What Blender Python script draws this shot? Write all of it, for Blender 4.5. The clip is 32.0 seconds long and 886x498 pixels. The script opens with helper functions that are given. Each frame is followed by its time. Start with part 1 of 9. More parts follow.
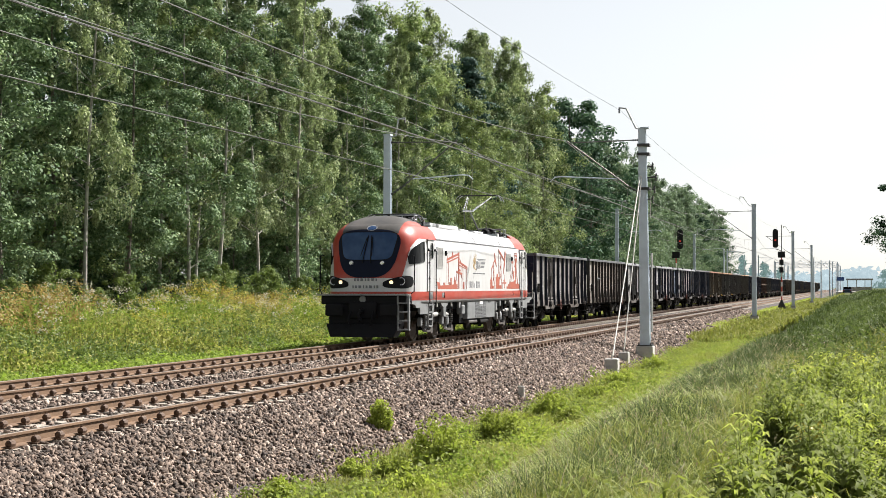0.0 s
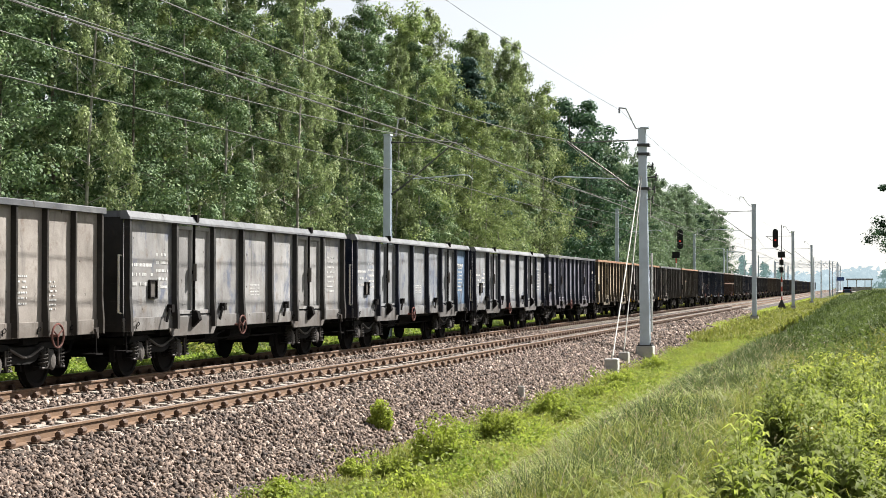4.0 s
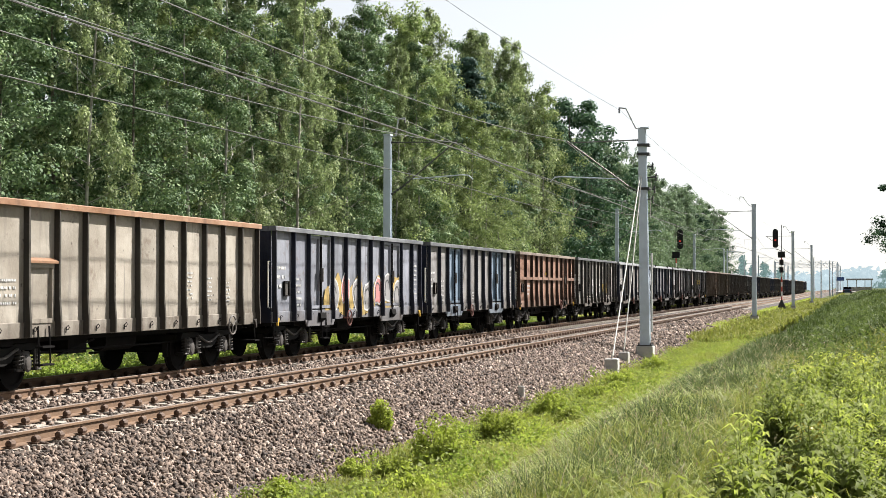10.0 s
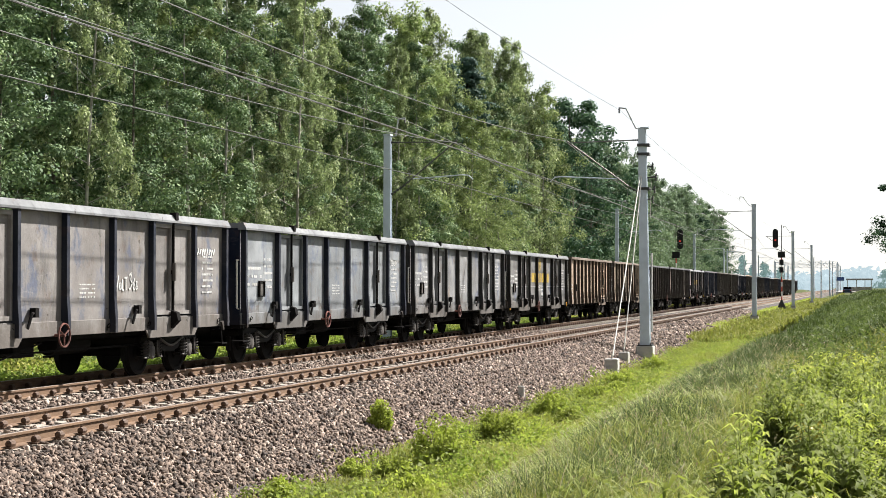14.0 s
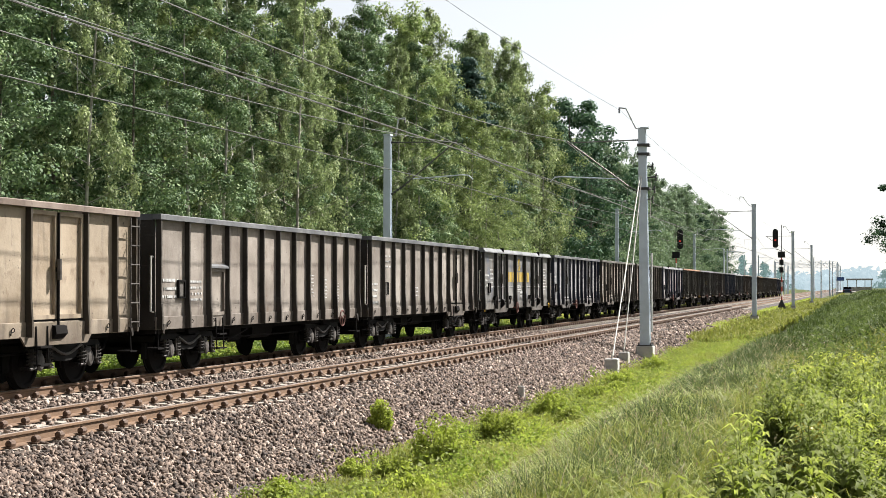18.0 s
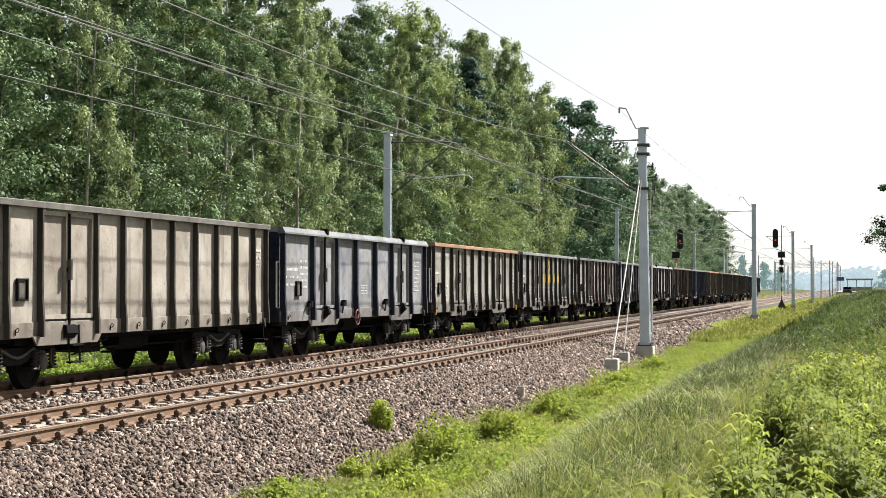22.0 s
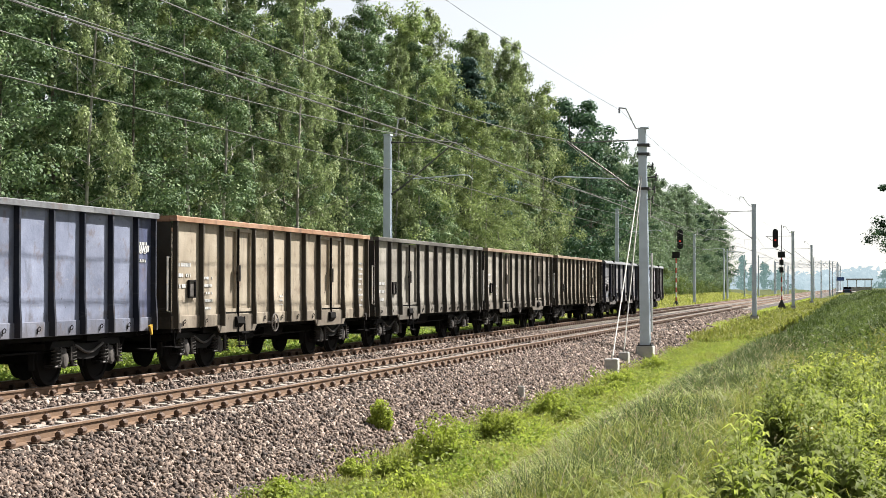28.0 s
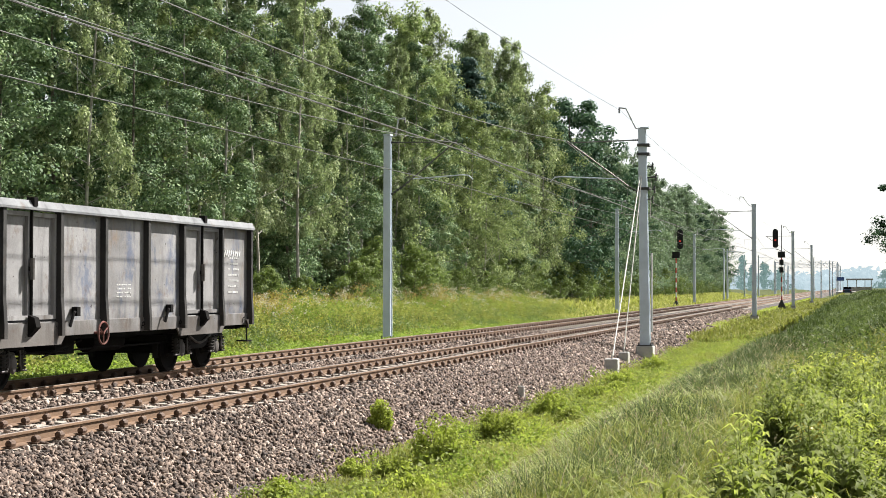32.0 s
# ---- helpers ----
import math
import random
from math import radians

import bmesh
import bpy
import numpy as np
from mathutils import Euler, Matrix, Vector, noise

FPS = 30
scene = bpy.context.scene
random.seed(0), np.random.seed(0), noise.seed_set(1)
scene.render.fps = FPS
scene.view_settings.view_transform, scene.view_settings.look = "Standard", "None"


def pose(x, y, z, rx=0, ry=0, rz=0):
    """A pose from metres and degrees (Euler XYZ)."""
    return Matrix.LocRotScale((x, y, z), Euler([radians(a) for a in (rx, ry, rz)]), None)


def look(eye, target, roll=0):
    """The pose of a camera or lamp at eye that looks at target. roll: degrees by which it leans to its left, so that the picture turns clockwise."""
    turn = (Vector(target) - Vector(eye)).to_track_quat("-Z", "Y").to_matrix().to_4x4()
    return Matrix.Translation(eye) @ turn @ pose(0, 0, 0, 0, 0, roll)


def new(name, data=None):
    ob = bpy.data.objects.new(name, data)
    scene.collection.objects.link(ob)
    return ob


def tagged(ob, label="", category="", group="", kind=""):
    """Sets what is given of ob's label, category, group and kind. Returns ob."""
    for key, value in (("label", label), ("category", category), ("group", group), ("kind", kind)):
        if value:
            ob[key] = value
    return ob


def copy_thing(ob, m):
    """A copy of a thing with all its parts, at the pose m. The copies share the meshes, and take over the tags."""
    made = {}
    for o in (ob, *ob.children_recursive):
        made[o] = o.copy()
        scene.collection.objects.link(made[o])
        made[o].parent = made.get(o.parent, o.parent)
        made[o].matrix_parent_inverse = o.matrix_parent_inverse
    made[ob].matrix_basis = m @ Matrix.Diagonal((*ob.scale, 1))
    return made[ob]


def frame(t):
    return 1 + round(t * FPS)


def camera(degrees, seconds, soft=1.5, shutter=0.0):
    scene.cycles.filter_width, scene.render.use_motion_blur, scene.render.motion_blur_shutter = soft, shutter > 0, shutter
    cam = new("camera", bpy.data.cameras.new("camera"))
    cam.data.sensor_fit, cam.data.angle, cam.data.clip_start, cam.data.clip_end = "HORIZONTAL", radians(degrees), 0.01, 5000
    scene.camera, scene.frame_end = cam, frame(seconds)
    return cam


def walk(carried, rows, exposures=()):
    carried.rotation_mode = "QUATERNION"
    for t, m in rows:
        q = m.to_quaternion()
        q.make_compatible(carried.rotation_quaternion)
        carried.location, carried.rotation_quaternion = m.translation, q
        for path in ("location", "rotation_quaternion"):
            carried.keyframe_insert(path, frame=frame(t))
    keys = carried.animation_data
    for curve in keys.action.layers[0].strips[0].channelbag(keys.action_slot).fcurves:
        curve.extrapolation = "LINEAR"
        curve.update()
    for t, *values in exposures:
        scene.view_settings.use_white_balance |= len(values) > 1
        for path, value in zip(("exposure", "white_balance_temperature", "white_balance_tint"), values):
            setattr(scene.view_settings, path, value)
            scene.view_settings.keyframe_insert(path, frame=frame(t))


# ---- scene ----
SECONDS = 32.0
EYE = Vector((10.64, 0.0, 1.765))
VIEW = Vector((-0.25341, 0.96706, 0.02391))
cam = camera(31.45, SECONDS, soft=0.65)
walk(cam, [(0.0, look(EYE, EYE + VIEW * 10)), (SECONDS, look(EYE, EYE + VIEW * 10))],
     [(0.0, 1.33), (1.0, 1.34), (2.0, 1.41), (3.0, 1.45), (SECONDS, 1.45)])

# ---- light ----
SUN_AZ = radians(50)          # from +x towards +y
SUN_EL = radians(44)
world = bpy.data.worlds.new("sky")
scene.world = world
world.use_nodes = True
wn = world.node_tree
wn.nodes.clear()
sky = wn.nodes.new("ShaderNodeTexSky")
sky.sky_type = "NISHITA"
sky.sun_disc = False
sky.sun_elevation = SUN_EL
sky.sun_rotation = radians(90) - SUN_AZ
sky.air_density, sky.dust_density, sky.ozone_density = 1.0, 0.8, 1.2
bg = wn.nodes.new("ShaderNodeBackground")
bg.inputs["Strength"].default_value = 0.056
wout = wn.nodes.new("ShaderNodeOutputWorld")
haze = wn.nodes.new("ShaderNodeHueSaturation")      # a hazy, nearly white summer sky
haze.inputs["Saturation"].default_value = 0.24
wn.links.new(sky.outputs[0], haze.inputs["Color"])
wn.links.new(haze.outputs[0], bg.inputs[0])
wn.links.new(bg.outputs[0], wout.inputs[0])
sun_data = bpy.data.lights.new("sun", "SUN")
sun_data.energy, sun_data.angle, sun_data.color = 5.0, radians(0.6), (1.0, 0.965, 0.92)
sun = new("sun", sun_data)
SUN_DIR = Vector((math.cos(SUN_EL) * math.cos(SUN_AZ), math.cos(SUN_EL) * math.sin(SUN_AZ), math.sin(SUN_EL)))
sun.matrix_world = look((60, 60, 80), Vector((60, 60, 80)) - SUN_DIR)
scene.view_settings.exposure = 1.45

# ---- materials ----


class Nodes:
    """A small builder for node materials."""

    def __init__(self, name):
        self.m = bpy.data.materials.new(name)
        self.m.use_nodes = True
        self.t = self.m.node_tree
        self.b = self.t.nodes["Principled BSDF"]
        self.out = self.t.nodes["Material Output"]

    def n(self, kind, operation="", data_type="", blend_type="", use_clamp=False):
        node = self.t.nodes.new("ShaderNode" + kind)
        if data_type:
            node.data_type = data_type
        if blend_type:
            node.blend_type = blend_type
        if operation:
            node.operation = operation
        if use_clamp:
            node.use_clamp = True
        return node

    def link(self, a, b):
        self.t.links.new(a, b)

    def coords(self, kind="Object"):
        return self.n("TexCoord").outputs[kind]

    def noise(self, co, scale, detail=4.0, rough=0.6, dist=0.0):
        nd = self.n("TexNoise")
        nd.inputs["Scale"].default_value = scale
        nd.inputs["Detail"].default_value = detail
        nd.inputs["Roughness"].default_value = rough
        nd.inputs["Distortion"].default_value = dist
        self.link(co, nd.inputs["Vector"])
        return nd.outputs["Fac"]

    def stretch(self, co, s):
        mp = self.n("Mapping")
        mp.inputs["Scale"].default_value = s
        self.link(co, mp.inputs["Vector"])
        return mp.outputs["Vector"]

    def shift(self, co, val, k=37.0):
        """co moved by a random value, so that alike pieces differ."""
        mul = self.n("Math", operation="MULTIPLY")
        self.link(val, mul.inputs[0])
        mul.inputs[1].default_value = k
        add = self.n("VectorMath", operation="ADD")
        self.link(co, add.inputs[0])
        self.link(mul.outputs[0], add.inputs[1])
        return add.outputs[0]

    def ramp(self, fac, stops, ease="LINEAR"):
        r = self.n("ValToRGB")
        r.color_ramp.interpolation = ease
        e = r.color_ramp.elements
        while len(e) < len(stops):
            e.new(0.5)
        for el, (p, c) in zip(e, stops):
            el.position = p
            el.color = (*c, 1.0) if not isinstance(c, (int, float)) else (c, c, c, 1.0)
        self.link(fac, r.inputs["Fac"])
        return r.outputs["Color"]

    def mix(self, fac, a, b, blend="MIX"):
        mx = self.n("Mix", data_type="RGBA", blend_type=blend)
        for sock, v in ((mx.inputs[0], fac), (mx.inputs[6], a), (mx.inputs[7], b)):
            if isinstance(v, (int, float)):
                sock.default_value = v
            elif isinstance(v, tuple):
                sock.default_value = (*v, 1.0)
            else:
                self.link(v, sock)
        return mx.outputs[2]

    def math(self, op, a, b=0.0, clamp=False):
        nd = self.n("Math", operation=op, use_clamp=clamp)
        for sock, v in ((nd.inputs[0], a), (nd.inputs[1], b)):
            if isinstance(v, (int, float)):
                sock.default_value = v
            else:
                self.link(v, sock)
        return nd.outputs[0]

    def sep(self, co):
        nd = self.n("SeparateXYZ")
        self.link(co, nd.inputs[0])
        return nd.outputs

    def bump(self, height, strength, dist=0.02):
        nd = self.n("Bump")
        nd.inputs["Strength"].default_value = strength
        nd.inputs["Distance"].default_value = dist
        self.link(height, nd.inputs["Height"])
        self.link(nd.outputs[0], self.b.inputs["Normal"])

    def done(self, color, rough=0.7, metal=0.0, spec=None):
        for sock, v in ((self.b.inputs["Base Color"], color), (self.b.inputs["Roughness"], rough), (self.b.inputs["Metallic"], metal)):
            if isinstance(v, tuple):
                sock.default_value = (*v, 1.0)
            elif isinstance(v, (int, float)):
                sock.default_value = v
            else:
                self.link(v, sock)
        if spec is not None:
            self.b.inputs["Specular IOR Level"].default_value = spec
        return self.m


def plain(name, color, rough=0.6, metal=0.0, vary=0.35, scale=3.0, bump=0.2, spec=0.3):
    """Paint, steel or concrete with grime at two scales."""
    k = Nodes(name)
    co = k.shift(k.coords(), k.n("ObjectInfo").outputs["Random"])
    big = k.noise(co, scale, 5, 0.65)
    fine = k.noise(co, scale * 14, 3, 0.6)
    dark = tuple(c * (1 - vary) for c in color)
    lite = tuple(min(1, c * (1 + vary * 0.5)) for c in color)
    c = k.ramp(big, [(0.25, dark), (0.5, color), (0.78, lite)])
    c = k.mix(k.math("MULTIPLY", fine, 0.35), c, dark)
    k.bump(fine, bump, 0.01)
    r = k.math("ADD", rough - 0.1, k.math("MULTIPLY", big, 0.25))
    return k.done(c, r, metal, spec)


def leafy(name, stops, trans=0.35, rough=0.55, patch=0.35, spec=0.3, single=0.55, spread=1.0):
    """Leaves: each one its own tone, light shining through, patches of tone over metres."""
    k = Nodes(name)
    rnd = k.n("NewGeometry").outputs["Random Per Island"]
    pos = k.coords()
    info = k.n("ObjectInfo").outputs["Random"]
    big = k.noise(k.shift(pos, info), patch, 3, 0.6)
    f = k.math("ADD", k.math("MULTIPLY", rnd, single), k.math("MULTIPLY", big, 1 - single), True)
    f = k.math("ADD", k.math("MULTIPLY", f, spread), 0.5 - 0.5 * spread, True)
    c = k.ramp(f, stops)
    tone = k.math("ADD", 0.70, k.math("MULTIPLY", info, 0.4))
    c = k.mix(1.0, c, k.ramp(tone, [(0.0, 0.0), (1.0, 1.0)]), "MULTIPLY")
    k.done(c, rough, 0.0, spec)
    tr = k.n("BsdfTranslucent")
    k.link(k.mix(1.0, c, (0.98, 1.06, 0.75), "MULTIPLY"), tr.inputs["Color"])
    ms = k.n("MixShader")
    ms.inputs[0].default_value = trans
    k.link(k.b.outputs[0], ms.inputs[1])
    k.link(tr.outputs[0], ms.inputs[2])
    k.link(ms.outputs[0], k.out.inputs["Surface"])
    return k.m


def wagon_paint(name, dusty=1.0, under=None):
    """Paint in the object's own colour, under dust, coal drips, scuffs and rust."""
    k = Nodes(name)
    info = k.n("ObjectInfo")
    co = k.shift(k.coords(), info.outputs["Random"], 61.0)
    z = k.sep(k.coords())[2]
    big = k.noise(co, 0.8, 5, 0.6)
    mid = k.noise(co, 2.4, 6, 0.7)
    fine = k.noise(co, 24, 3, 0.65)
    drip = k.noise(k.stretch(co, (3.2, 3.2, 0.5)), 1.2, 3, 0.5, 0.6)
    scuff = k.noise(k.stretch(co, (1.2, 1.2, 5.0)), 1.5, 5, 0.75, 0.8)
    base = info.outputs["Color"]
    c = k.mix(k.ramp(big, [(0.36, 0.0), (0.64, 1.0)]), k.mix(0.72 * dusty, base, (0.52, 0.49, 0.46), "MULTIPLY"), k.mix(0.16 * dusty, base, (0.42, 0.385, 0.33)))
    if under:                     # older paint showing through worn patches
        worn = k.noise(k.stretch(co, (1, 1, 0.7)), 1.5, 6, 0.72)
        c = k.mix(k.math("MULTIPLY", k.ramp(worn, [(0.52, 0.0), (0.64, 1.0)]), 0.62), c, under)
        c = k.mix(k.math("MULTIPLY", k.ramp(worn, [(0.32, 1.0), (0.42, 0.0)]), 0.5), c, (0.19, 0.135, 0.085))
    c = k.mix(k.math("MULTIPLY", k.ramp(scuff, [(0.60, 0.0), (0.72, 1.0)]), 0.28 * dusty), c, (0.40, 0.38, 0.35))
    c = k.mix(k.math("MULTIPLY", k.ramp(drip, [(0.56, 0.0), (0.76, 1.0)]), 0.5 * dusty), c, (0.034, 0.032, 0.031))
    c = k.mix(k.math("MULTIPLY", k.ramp(mid, [(0.57, 0.0), (0.68, 1.0)]), 0.5 * dusty), c, (0.11, 0.068, 0.045))
    # mud and rust thrown up at the foot, with a ragged upper edge
    foot = k.ramp(k.math("ADD", z, k.math("MULTIPLY", k.math("ADD", mid, drip), -0.9)), [(0.05, 1.0), (0.42, 0.0)])
    c = k.mix(k.math("MULTIPLY", foot, 0.5 * dusty), c, (0.088, 0.070, 0.056))
    # small chips down to bare rust
    c = k.mix(k.math("MULTIPLY", k.ramp(k.noise(co, 7.5, 3, 0.5), [(0.70, 0.0), (0.74, 1.0)]), 0.8 * dusty), c, (0.035, 0.026, 0.021))
    c = k.mix(k.math("MULTIPLY", fine, 0.2), c, (0.018, 0.017, 0.016))
    k.bump(k.math("ADD", k.math("MULTIPLY", big, 2.2), k.math("ADD", mid, k.math("MULTIPLY", fine, 0.3))), 0.35, 0.035)
    return k.done(c, k.math("ADD", 0.5, k.math("MULTIPLY", big, 0.3)), 0.0, 0.14 if dusty > 0.5 else 0.08)


M = {}
M["wagon"] = wagon_paint("weathered wagon paint")
M["rim"] = wagon_paint("dusty rim paint")
M["scuffed"] = wagon_paint("scuffed grey over blue paint", 1.0, (0.06, 0.085, 0.15))
M["stake"] = wagon_paint("coal-dusted post paint", 0.35)
M["black"] = plain("coal-black underframe steel", (0.012, 0.011, 0.0105), 0.8, 0.0, 0.5, 4, 0.2, 0.05)
M["spring"] = plain("dusty coil spring steel", (0.05, 0.046, 0.041), 0.7, 0.0, 0.5, 8, 0.2, 0.1)
M["bogie"] = plain("dusty bogie steel", (0.014, 0.013, 0.012), 0.75, 0.0, 0.55, 6, 0.2, 0.1)
# paler than the frame steel: light on the outer fittings put into the colour
M["bogie_fitting"] = plain("scuffed bogie fitting steel", (0.085, 0.076, 0.068), 0.6, 0.0, 0.55, 7, 0.2, 0.2)
M["red"] = plain("faded red paint", (0.42, 0.075, 0.05), 0.55, 0, 0.4, 6)
M["yellow"] = plain("yellow safety paint", (0.72, 0.40, 0.03), 0.5, 0, 0.3, 6)
M["white_mark"] = plain("chalky white lettering paint", (0.50, 0.495, 0.48), 0.75, 0, 0.35, 9)
M["yellow_mark"] = plain("yellow lettering paint", (0.42, 0.28, 0.03), 0.7, 0, 0.5, 9)
M["coal"] = plain("coal", (0.015, 0.014, 0.014), 0.6, 0, 0.6, 12, 0.8)
M["concrete"] = plain("weathered concrete", (0.42, 0.40, 0.37), 0.85, 0, 0.25, 5)
M["sleeper"] = plain("dusty concrete sleeper", (0.29, 0.255, 0.215), 0.9, 0, 0.35, 7)
M["mast"] = plain("grey painted mast steel", (0.50, 0.555, 0.62), 0.5, 0.0, 0.18, 2)
M["steel"] = plain("galvanised steel", (0.45, 0.47, 0.48), 0.45, 0.6, 0.25, 6)
M["dark_steel"] = plain("dark weathered steel", (0.06, 0.06, 0.06), 0.6, 0.3, 0.3, 6)
M["wire"] = plain("copper wire gone grey-brown", (0.12, 0.12, 0.11), 0.5, 0.4, 0.2, 3)
M["guy"] = plain("pale guy rod", (0.62, 0.60, 0.55), 0.5, 0.0, 0.2, 3)
M["bark"] = plain("brown bark", (0.14, 0.12, 0.10), 0.9, 0, 0.4, 5, 0.6)
M["birch"] = plain("pale birch bark", (0.36, 0.34, 0.30), 0.85, 0, 0.6, 2.5, 0.4)


def rail_steel():
    k = Nodes("rusty rail steel")
    co = k.coords("Object")
    z = k.sep(co)[2]
    n1 = k.noise(k.stretch(co, (3, 0.6, 3)), 4, 5, 0.7)
    rust = k.ramp(n1, [(0.3, (0.085, 0.046, 0.023)), (0.6, (0.145, 0.082, 0.042)), (0.8, (0.205, 0.122, 0.066))])
    top = k.math("GREATER_THAN", z, -0.004)
    c = k.mix(top, rust, (0.17, 0.14, 0.12))
    k.bump(k.noise(co, 60, 3, 0.6), 0.2, 0.005)
    return k.done(c, k.math("SUBTRACT", 0.8, k.math("MULTIPLY", top, 0.45)), k.math("MULTIPLY", top, 0.7))


def stone_mat():
    k = Nodes("grey-brown ballast stone")
    rnd = k.n("NewGeometry").outputs["Random Per Island"]
    info = k.n("ObjectInfo").outputs["Random"]
    f = k.math("FRACT", k.math("ADD", rnd, info))
    c = k.ramp(f, [(0.0, (0.025, 0.018, 0.015)), (0.25, (0.065, 0.045, 0.034)), (0.6, (0.138, 0.096, 0.073)), (0.88, (0.245, 0.178, 0.137)), (1.0, (0.45, 0.355, 0.29))])
    co = k.coords()
    c = k.mix(k.math("MULTIPLY", k.noise(co, 70, 3), 0.4), c, (0.07, 0.051, 0.039))
    k.bump(k.noise(co, 90, 3), 0.4, 0.006)
    return k.done(c, 0.9)


def ballast_bed():
    k = Nodes("ballast bed between stones")
    co = k.coords()
    v = k.n("TexVoronoi")
    v.inputs["Scale"].default_value = 19
    k.link(co, v.inputs["Vector"])
    c = k.ramp(k.sep(v.outputs["Color"])[0], [(0.0, (0.02, 0.015, 0.012)), (0.5, (0.045, 0.033, 0.027)), (1.0, (0.09, 0.07, 0.056))])
    # cell edges darkened, painting in the shade of gaps between stones
    c = k.mix(k.ramp(v.outputs["Distance"], [(0.3, 0.0), (0.75, 0.8)]), c, (0.03, 0.025, 0.022))
    c = k.mix(k.math("MULTIPLY", k.ramp(k.noise(co, 0.35, 4), [(0.45, 0.0), (0.7, 1.0)]), 0.3), c, (0.16, 0.105, 0.07))
    k.bump(k.math("SUBTRACT", 1.0, v.outputs["Distance"]), 0.9, 0.05)
    return k.done(c, 0.92)


def soil_mat():
    k = Nodes("grassy soil")
    co = k.coords()
    a = k.noise(co, 0.25, 6, 0.6)
    b = k.noise(co, 5, 5, 0.7)
    c = k.ramp(a, [(0.3, (0.045, 0.058, 0.015)), (0.55, (0.075, 0.09, 0.022)), (0.75, (0.12, 0.115, 0.04))])
    c = k.mix(k.math("MULTIPLY", b, 0.6), c, (0.028, 0.03, 0.014))
    k.bump(b, 0.6, 0.1)
    return k.done(c, 0.95, 0, 0.1)


M["rail"] = rail_steel()
M["stone"] = stone_mat()
M["bed"] = ballast_bed()
M["soil"] = soil_mat()
M["leaf"] = leafy("aspen leaves", [(0.0, (0.058, 0.090, 0.042)), (0.5, (0.245, 0.305, 0.132)), (1.0, (0.50, 0.55, 0.27))], 0.30, 0.6, 0.5, 0.05, 0.35, spread=1.6)
# leaves of the far trees, paled and blued as painted haze
M["leaf_far_haze"] = leafy("sunlit far leaves", [(0.0, (0.085, 0.13, 0.095)), (0.5, (0.19, 0.255, 0.17)), (1.0, (0.33, 0.40, 0.265))], 0.3, 0.6, 0.35, 0.04, 0.35, spread=1.2)
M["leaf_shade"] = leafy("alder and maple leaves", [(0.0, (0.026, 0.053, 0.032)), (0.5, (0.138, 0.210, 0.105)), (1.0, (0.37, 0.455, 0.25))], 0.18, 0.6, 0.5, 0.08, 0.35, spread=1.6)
# for oaks, and for the deep wood, where the dark colour is its shade
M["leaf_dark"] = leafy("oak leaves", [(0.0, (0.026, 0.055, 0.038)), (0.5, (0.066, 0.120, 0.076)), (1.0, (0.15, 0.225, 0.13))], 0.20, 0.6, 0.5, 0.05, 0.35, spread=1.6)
M["needle"] = leafy("pine needles", [(0.0, (0.035, 0.070, 0.060)), (0.5, (0.075, 0.130, 0.105)), (1.0, (0.13, 0.20, 0.155))], 0.15, 0.6, 0.5, 0.06, 0.4)
M["leaf_birch"] = leafy("hanging birch leaves", [(0.0, (0.075, 0.105, 0.058)), (0.5, (0.27, 0.325, 0.175)), (1.0, (0.54, 0.58, 0.34))], 0.30, 0.6, 0.5, 0.05, 0.4, spread=1.6)
M["shrub"] = leafy("shrub leaves", [(0.0, (0.08, 0.115, 0.035)), (0.5, (0.15, 0.20, 0.06)), (1.0, (0.24, 0.28, 0.095))], 0.4, 0.6, 0.35, 0.2)
M["grass"] = leafy("meadow grass blades", [(0.0, (0.115, 0.13, 0.026)), (0.45, (0.225, 0.24, 0.052)), (0.8, (0.32, 0.315, 0.09)), (1.0, (0.42, 0.39, 0.19))], 0.4, 0.6, 0.5, 0.1)
M["dry_grass"] = leafy("tall grass going to seed", [(0.0, (0.030, 0.048, 0.013)), (0.5, (0.070, 0.098, 0.030)), (0.86, (0.125, 0.155, 0.055)), (1.0, (0.30, 0.295, 0.17))], 0.25, 0.6, 0.5, 0.05, 0.6)
M["weed"] = leafy("broad weed leaves", [(0.0, (0.085, 0.115, 0.025)), (0.4, (0.19, 0.23, 0.06)), (0.85, (0.30, 0.33, 0.105)), (1.0, (0.42, 0.43, 0.22))], 0.45, 0.6, 0.8, 0.14, 0.5)
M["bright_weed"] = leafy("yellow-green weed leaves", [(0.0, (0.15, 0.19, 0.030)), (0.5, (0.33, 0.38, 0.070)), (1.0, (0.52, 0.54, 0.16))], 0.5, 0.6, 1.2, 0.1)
M["meadow"] = leafy("green meadow blades", [(0.0, (0.09, 0.14, 0.026)), (0.45, (0.21, 0.285, 0.05)), (0.8, (0.32, 0.39, 0.085)), (1.0, (0.44, 0.44, 0.17))], 0.45, 0.6, 0.5, 0.12)
M["olive"] = leafy("olive stalks and leaves of tall weeds", [(0.0, (0.14, 0.155, 0.035)), (0.5, (0.31, 0.32, 0.085)), (0.85, (0.47, 0.45, 0.15)), (1.0, (0.62, 0.53, 0.27))], 0.45, 0.6, 0.6, 0.12, spread=1.3)
M["bracken"] = leafy("orange-brown dying bracken", [(0.0, (0.20, 0.14, 0.05)), (0.5, (0.40, 0.28, 0.11)), (1.0, (0.58, 0.46, 0.25))], 0.4, 0.6, 0.6, 0.1)
